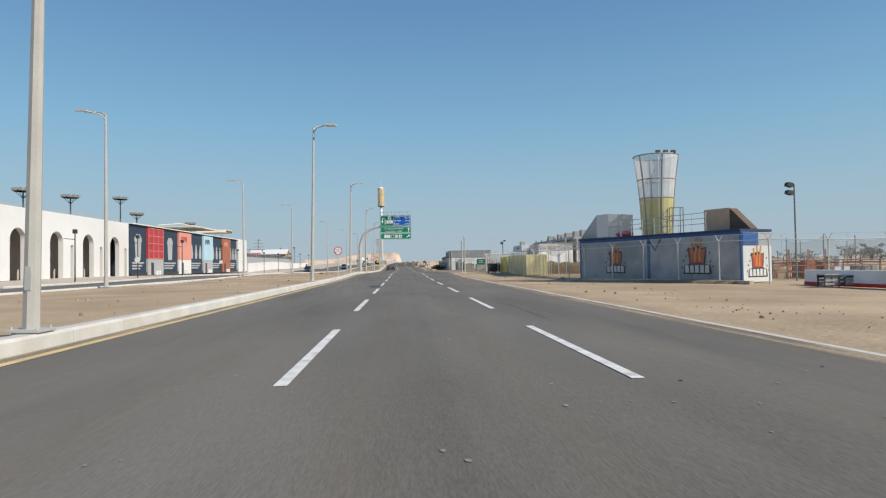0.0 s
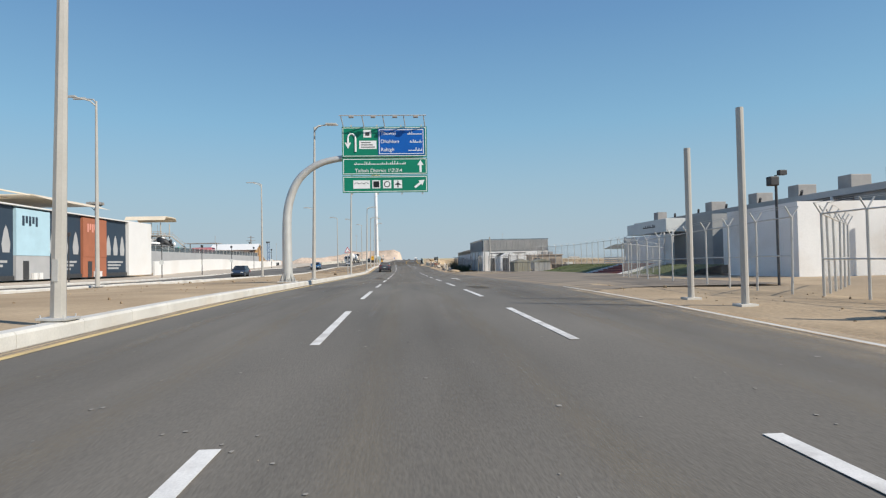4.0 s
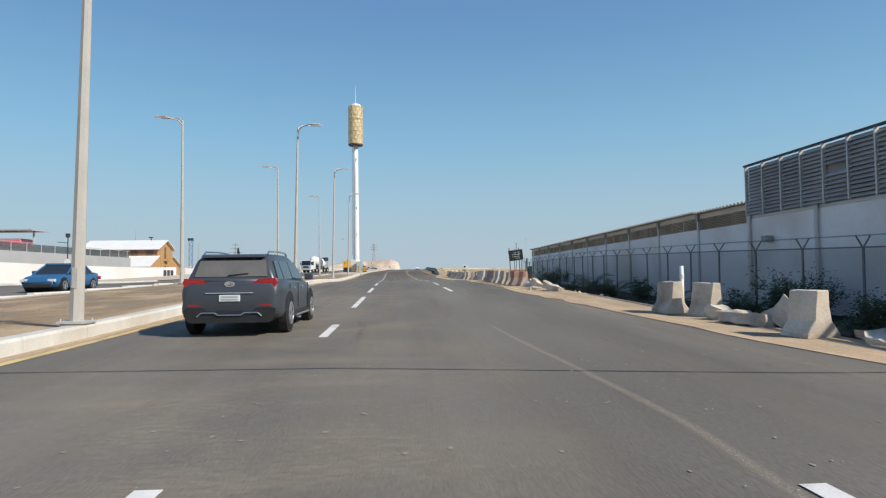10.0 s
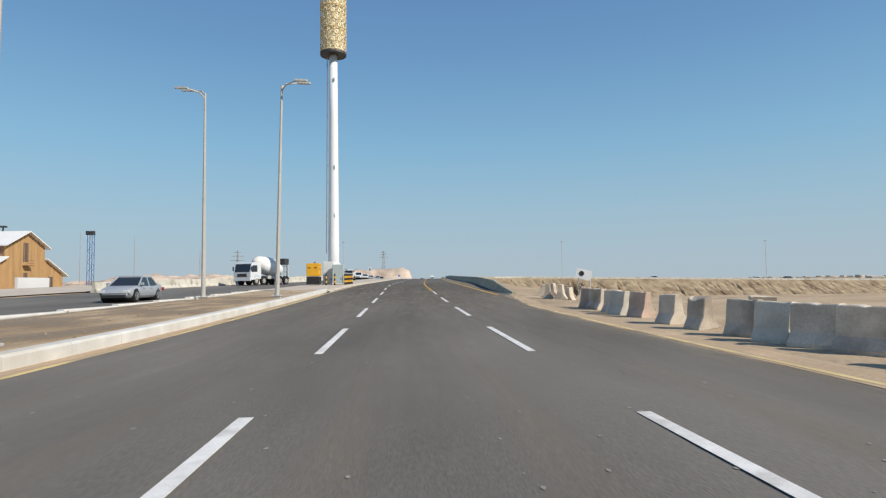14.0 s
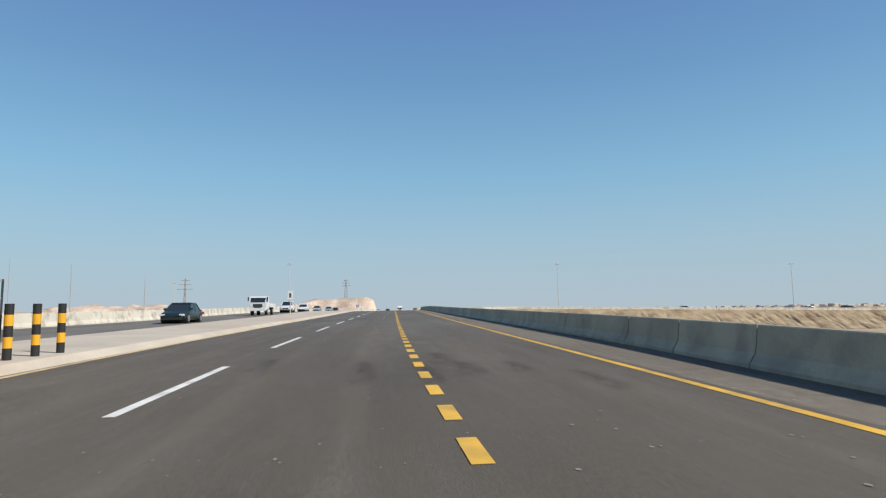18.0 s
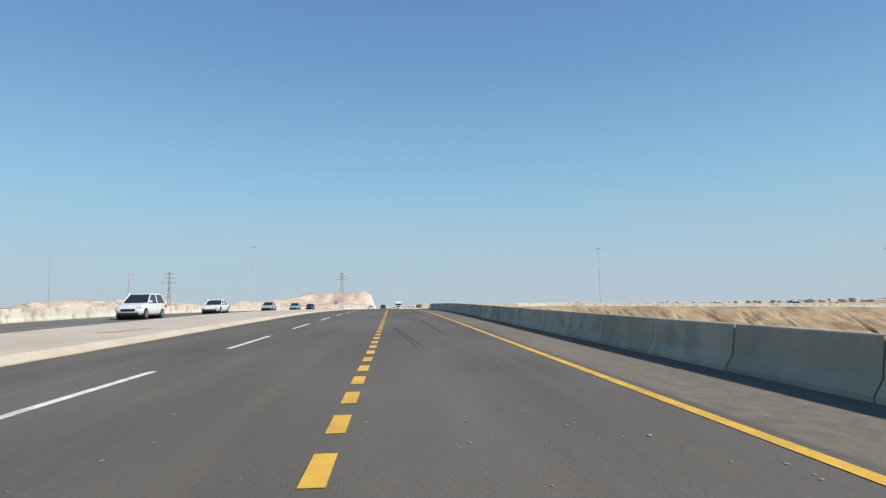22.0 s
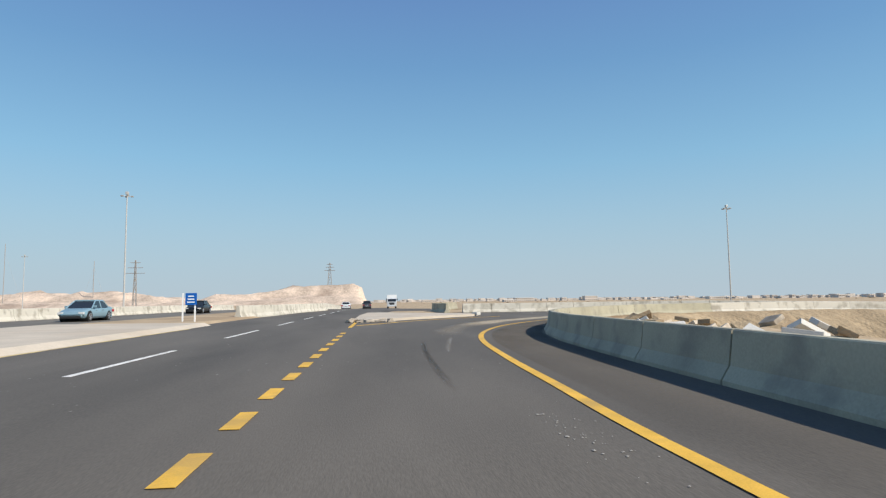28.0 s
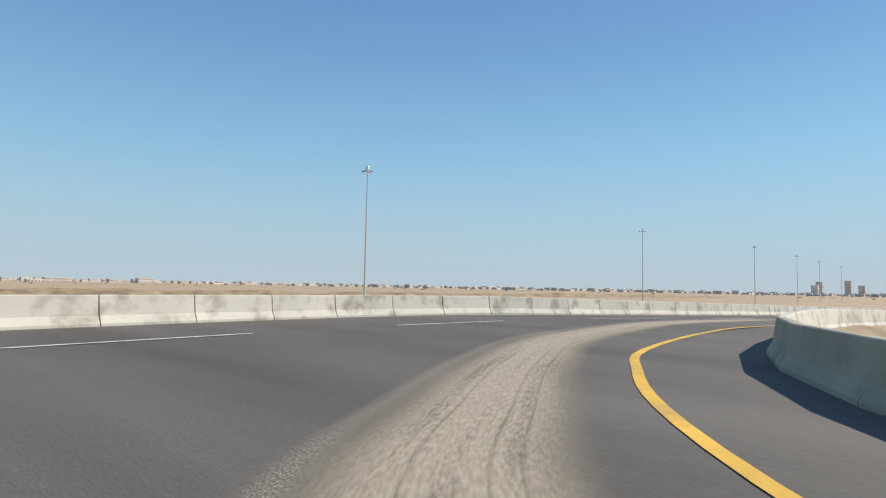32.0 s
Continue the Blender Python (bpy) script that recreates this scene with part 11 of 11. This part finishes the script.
car("sedan", PAINT_WHITE, on_ramp(98, 5.2), -95, "white saloon going down the ramp")
car("hatch", PAINT_NAVY, on_ramp(152, 4.6), -95, "dark hatchback going down the ramp")
mixer = thing("mixer_truck", "concrete mixer truck with white drum on the opposite carriageway", "truck", on_opp(288.4, 6.9), 157)
truck_base(mixer, 8.4, 2.4, (-2.6, -1.3, 2.0, 3.4))
cab(mixer, 3.6, 2.4, PAINT_WHITE, 2.7)
bm = turned(B(), [(0.35, -3.0), (0.8, -2.4), (1.15, -0.6), (1.15, 0.6), (0.75, 1.9), (0.4, 2.3)], 22)
bmesh.ops.transform(bm, matrix=Matrix.Translation((0, -0.6, 2.25)) @ Matrix.Rotation(radians(-78), 4, "X") @ Matrix.Rotation(radians(180), 4, "Y"), verts=bm.verts)
part("drum", bm, SHED_WHITE, mixer, "white mixing drum", smooth=True)
bm = B()
box(bm, -0.6, 0.6, -4.0, -3.1, 2.6, 3.4, 0.05)
part("hopper", bm, STEEL_DARK, mixer)
for s_ in (-1, 1):
    bm = B()
    box(bm, s_ * 0.9 - 0.08, s_ * 0.9 + 0.08, -3.4, -3.2, 0.9, 2.6)
    part("drum_support", bm, GALV_PALE, mixer)
    bm = B()
    box(bm, s_ * 1.05 - 0.1, s_ * 1.05 + 0.1, -0.6, 1.2, 0.75, 1.15, 0.03)
    part("side_tank", bm, GALV_PALE, mixer)
    for y_ in (-2.6, -1.3, 2.0, 3.4):
        bm = B()
        arc_ = [(y_ + 0.62 * math.cos(a_), 0.5 + 0.62 * math.sin(a_)) for a_ in [math.pi * k / 8 for k in range(1, 8)]]
        arc_ += [(y_ + 0.58 * math.cos(a_), 0.5 + 0.58 * math.sin(a_)) for a_ in [math.pi * k / 8 for k in range(7, 0, -1)]]
        prism(bm, arc_, s_ * 0.9, s_ * 1.2, "x")
        part("mudguard", bm, TRIM_BLACK, mixer)
bm = B()
for k in range(5):
    rod(bm, (0.35 * (k % 2) - 0.18, -4.05, 1.0 + 0.35 * k), (0.18, -4.05, 1.0 + 0.35 * k), 0.025, n=5)
rod(bm, (-0.2, -4.05, 0.8), (-0.2, -4.05, 2.7), 0.03, n=5)
rod(bm, (0.2, -4.05, 0.8), (0.2, -4.05, 2.7), 0.03, n=5)
part("rear_ladder", bm, FENCE_DARK, mixer)

flat = thing("flatbed_truck", "white flatbed truck on the opposite carriageway of the overpass", "truck", on_opp(347.5, 2.6), 180)
truck_base(flat, 6.4, 2.0, (-1.8, 2.1))
cab(flat, 2.2, 2.0, PAINT_WHITE, 2.3)
bm = B()
box(bm, -1.05, 1.05, -3.3, 1.1, 0.96, 1.06)
for s_ in (-1, 1):
    box(bm, s_ * 1.03 - 0.03, s_ * 1.03 + 0.03, -3.3, 1.1, 1.06, 1.45)
box(bm, -1.0, 1.0, 1.05, 1.1, 1.06, 1.9)
part("flatbed", bm, PAINT_WHITE, flat)

for i, (x_, y_, yaw_) in enumerate(((9.8, 537, 178),)):
    bt = thing("box_truck", "white box truck on the branch road by the ramp", "truck", (x_, y_, lz(y_)), yaw_)
    truck_base(bt, 6.4, 2.0, (-1.8, 2.1))
    cab(bt, 2.2, 2.0, PAINT_WHITE, 2.3)
    bm = B()
    box(bm, -1.05, 1.05, -3.3, 1.1, 0.96, 3.0, 0.03)
    part("cargo_box", bm, ROOF_WHITE, bt)

# ---------------------------------------------------------------- end wall at the branch, hills, town
stub = thing("curved_barrier_end", "dark-faced barrier curving round at the branch road", "barrier", kind="structure")
barrier_run(stub, [(18.5, 500), (14.2, 482), (12.0, 472), (11.3, 467.5), (12.4, 464.2)][::-1], lambda x, y: lz(y), 2.2, BARRIER, barrier_mesh(2.2, 0.95), 0.3, 8)

def ridge(name, label, pts, depth, material, seed, rough=0.35):
    """A long low hill: crest points (x, y, height) with a slope to both sides."""
    bm = B()
    rows = []
    K = 22
    fine = []
    for (xa, ya, ha), (xb, yb, hb) in zip(pts, pts[1:]):
        m_ = max(2, int(math.hypot(xb - xa, yb - ya) / 9))
        fine += [(xa + (xb - xa) * i / m_, ya + (yb - ya) * i / m_, ha + (hb - ha) * i / m_) for i in range(m_)]
    fine.append(pts[-1])
    for x_, y_, h_ in fine:
        row = []
        for k in range(K + 1):
            s = k / K
            d = (s - 0.62) * depth
            prof = (0.45 * smooth01(min(s / 0.3, 1)) + 0.55 * smooth01(min(max((s - 0.36) / 0.1, 0), 1))) if s < 0.62 else 1 - smooth01((s - 0.62) / 0.38)
            n = noise.fractal(Vector((x_ * 0.035, (y_ + d) * 0.035, seed)), 1.0, 2.0, 5)
            row.append(bm.verts.new((x_ + n * 4, y_ + d, max(-1.0, h_ * prof * (1 + rough * n) - 0.8))))
        rows.append(row)
    for u, w in zip(rows, rows[1:]):
        for k in range(K):
            bm.faces.new((u[k], w[k], w[k + 1], u[k + 1]))
    bmesh.ops.recalc_face_normals(bm, faces=bm.faces)
    return solo(name, bm, material, label, "hill", "structure", smooth=True)


ridge("hill", "pale eroded desert hill with dark cap under a pylon", [(-225, 1220, 3), (-190, 1225, 16), (-150, 1230, 14), (-120, 1240, 21), (-75, 1245, 26), (-40, 1240, 26), (-20, 1235, 25), (-9, 1230, 20), (-4, 1228, 8), (2, 1227, 1)], 170, HILL, 1.3, 0.2)
ridge("hill", "long low desert hill on the horizon", [(-760, 1300, 1), (-640, 1310, 10), (-560, 1320, 13), (-500, 1330, 21), (-420, 1330, 18), (-360, 1320, 22), (-300, 1310, 15), (-230, 1300, 10), (-190, 1290, 3)], 190, HILL, 4.1, 0.35)
ridge("hill", "low dark brown spoil bank beyond the ramp", [(-20, 640, 0.5), (60, 630, 2.6), (150, 620, 2.2), (260, 610, 2.9), (380, 600, 2.2), (480, 590, 1.0)], 60, BANK, 9.0, 0.5)


def pylon(at, h, label, w=0.12):
    t = thing("lattice_pylon", label, "pylon", at)
    bm = B()
    lv = [0, 0.25, 0.45, 0.62, 0.76, 0.88, 1.0]
    rad = lambda f: (h * w) * (1 - 0.78 * f)
    for f0, f1 in zip(lv, lv[1:]):
        for k in range(4):
            a0, a1 = math.pi / 4 + math.pi / 2 * k, math.pi / 4 + math.pi / 2 * (k + 1)
            p = lambda f, a: (rad(f) * math.cos(a), rad(f) * math.sin(a), h * f)
            rod(bm, p(f0, a0), p(f1, a0), 0.32, n=4)
            rod(bm, p(f0, a0), p(f1, a1), 0.2, n=4)
            rod(bm, p(f1, a0), p(f1, a1), 0.2, n=4)
    part("lattice", bm, AC_GREY, t)
    bm = B()
    for f, s in ((0.72, 0.2), (0.84, 0.16), (0.95, 0.11)):
        rod(bm, (-h * s, 0, h * f), (h * s, 0, h * f), 0.35, n=4)
    part("cross_arms", bm, AC_GREY, t)
    return t


pylon((-50, 1240, 21), 36, "lattice power pylon on the hill")


def guyed_mast(at, h):
    t = thing("radio_mast", "thin guyed radio mast on the plain", "mast", at)
    part("mast", rod(B(), (0, 0, 0), (0, 0, h), 0.55, 0.4, 6), AC_GREY, t)
    bm = B()
    for k in range(3):
        a = 2.1 * k
        rod(bm, (h * 0.3 * math.cos(a), h * 0.3 * math.sin(a), 0), (0, 0, h * 0.85), 0.06, n=4)
    part("guys", bm, AC_GREY, t)


for x_, y_, h_ in ((-560, 1250, 92), (-475, 1260, 84), (-372, 1280, 62)):
    guyed_mast((x_, y_, 2), h_)
pylon((-270, 1150, 1.5), 54, "lattice radio tower on the plain", 0.05)

rt = random.Random(40)
# the town on the plain: many small pale blocks
bm = B()
bd = B()
for k in range(1000):
    b_ = rt.uniform(-4, 88)
    d = rt.uniform(1150, 2500)
    x_, y_ = 15 + d * math.sin(radians(b_)), 440 + d * math.cos(radians(b_))
    w, l_, h_ = rt.uniform(6, 18), rt.uniform(6, 16), rt.choice((4, 4, 5, 6, 7, 8)) * rt.uniform(0.7, 1.0)
    box(bm, x_ - w / 2, x_ + w / 2, y_ - l_ / 2, y_ + l_ / 2, -1, h_)
    if rt.random() < 0.8:
        for q_ in range(rt.randint(1, 4)):
            wx = x_ - w / 2 + w * (q_ + 0.3) / 4
            box(bd, wx, wx + 1.3, y_ - l_ / 2 - 0.15, y_ - l_ / 2 - 0.01, h_ * 0.45, h_ * 0.75)
solo("town_blocks", bm, TOWN, "pale town houses far across the plain", "town", "stuff")
solo("town_windows", bd, TOWN_DARK, "dark windows of the far town", "town", "stuff")
bm = B()
for k in range(260):
    b_ = rt.uniform(-6, 89)
    d = rt.uniform(620, 1500)
    x_, y_ = 15 + d * math.sin(radians(b_)), 440 + d * math.cos(radians(b_))
    s = rt.uniform(0.4, 1.2)
    bmesh.ops.create_icosphere(bm, subdivisions=1, radius=s, matrix=Matrix.Translation((x_, y_, s * 0.5)) @ Matrix.Diagonal((rt.uniform(1, 2), rt.uniform(1, 2), rt.uniform(0.6, 1.2), 1)))
solo("far_scrub", bm, LEAF_DRY, "far dry scrub and spoil on the plain", "scrub", "stuff")


def house(at, w, d, h, floors, label, turn=0):
    t = thing("house", label, "house", at, turn)
    b_ = B()
    box(b_, -w / 2, w / 2, -d / 2, d / 2, -1, h)
    part("wall", b_, TOWN, t)
    b_ = B()
    box(b_, -w / 2 - 0.3, w / 2 + 0.3, -d / 2 - 0.3, d / 2 + 0.3, h, h + 0.6)
    part("parapet", b_, ROOF_WHITE, t)
    n = max(2, int(w / 3.5))
    for f in range(floors):
        for k in range(n):
            b_ = B()
            x_ = -w / 2 + (k + 0.3) * w / n
            z_ = h / floors * (f + 0.35)
            box(b_, x_, x_ + w / n * 0.4, -d / 2 - 0.12, -d / 2 + 0.02, z_, z_ + h / floors * 0.4)
            part("window", b_, TOWN_DARK, t)


for x_, y_, w, d, h_, fl in ((150, 990, 34, 16, 11, 3), (215, 985, 24, 14, 13, 3), (60, 1010, 26, 12, 9, 2), (330, 960, 30, 14, 9, 2), (470, 930, 36, 16, 10, 3), (560, 880, 30, 14, 11, 3), (110, 880, 18, 12, 8, 2),
                            (700, 820, 30, 16, 12, 3), (250, 900, 16, 12, 7, 2), (400, 820, 22, 14, 8, 2)):
    house((x_ * 1.9, 440 + (y_ - 440) * 1.9, -4.5), w, d, h_, fl, "pale flat-roofed house at the edge of the town")
for x_, y_, h_ in ((1330, 690, 42), (1290, 690, 30), (1400, 655, 48), (1450, 640, 34), (1360, 700, 26)):
    house((x_ * 1.7, 440 + (y_ - 440) * 1.7, 0), 22, 18, h_, 6, "tall pale apartment block far across the plain")
trees = thing("far_trees", "dark far trees on the plain", "trees", kind="stuff")
bm = B()
for k in range(60):
    b_ = rt.uniform(24, 46)
    d = rt.uniform(230, 420)
    x_, y_ = d * math.sin(radians(b_)) + 20, d * math.cos(radians(b_)) * 0.9
    if y_ > 235 or x_ < 60:
        continue
    h_ = rt.uniform(2.0, 4.5)
    rod(bm, (x_, y_, 0), (x_, y_, h_ * 0.5), 0.15, n=5)
    for q_ in range(60):
        c = Vector((x_ + rt.gauss(0, h_ * 0.3), y_ + rt.gauss(0, h_ * 0.3), h_ * 0.65 + rt.gauss(0, h_ * 0.18)))
        u = Vector((rt.gauss(0, 1), rt.gauss(0, 1), rt.gauss(0, 1))).normalized() * 0.35
        w = u.orthogonal().normalized() * 0.25
        quad(bm, c - u, c + w, c + u, c - w)
part("crowns", bm, LEAF, trees)
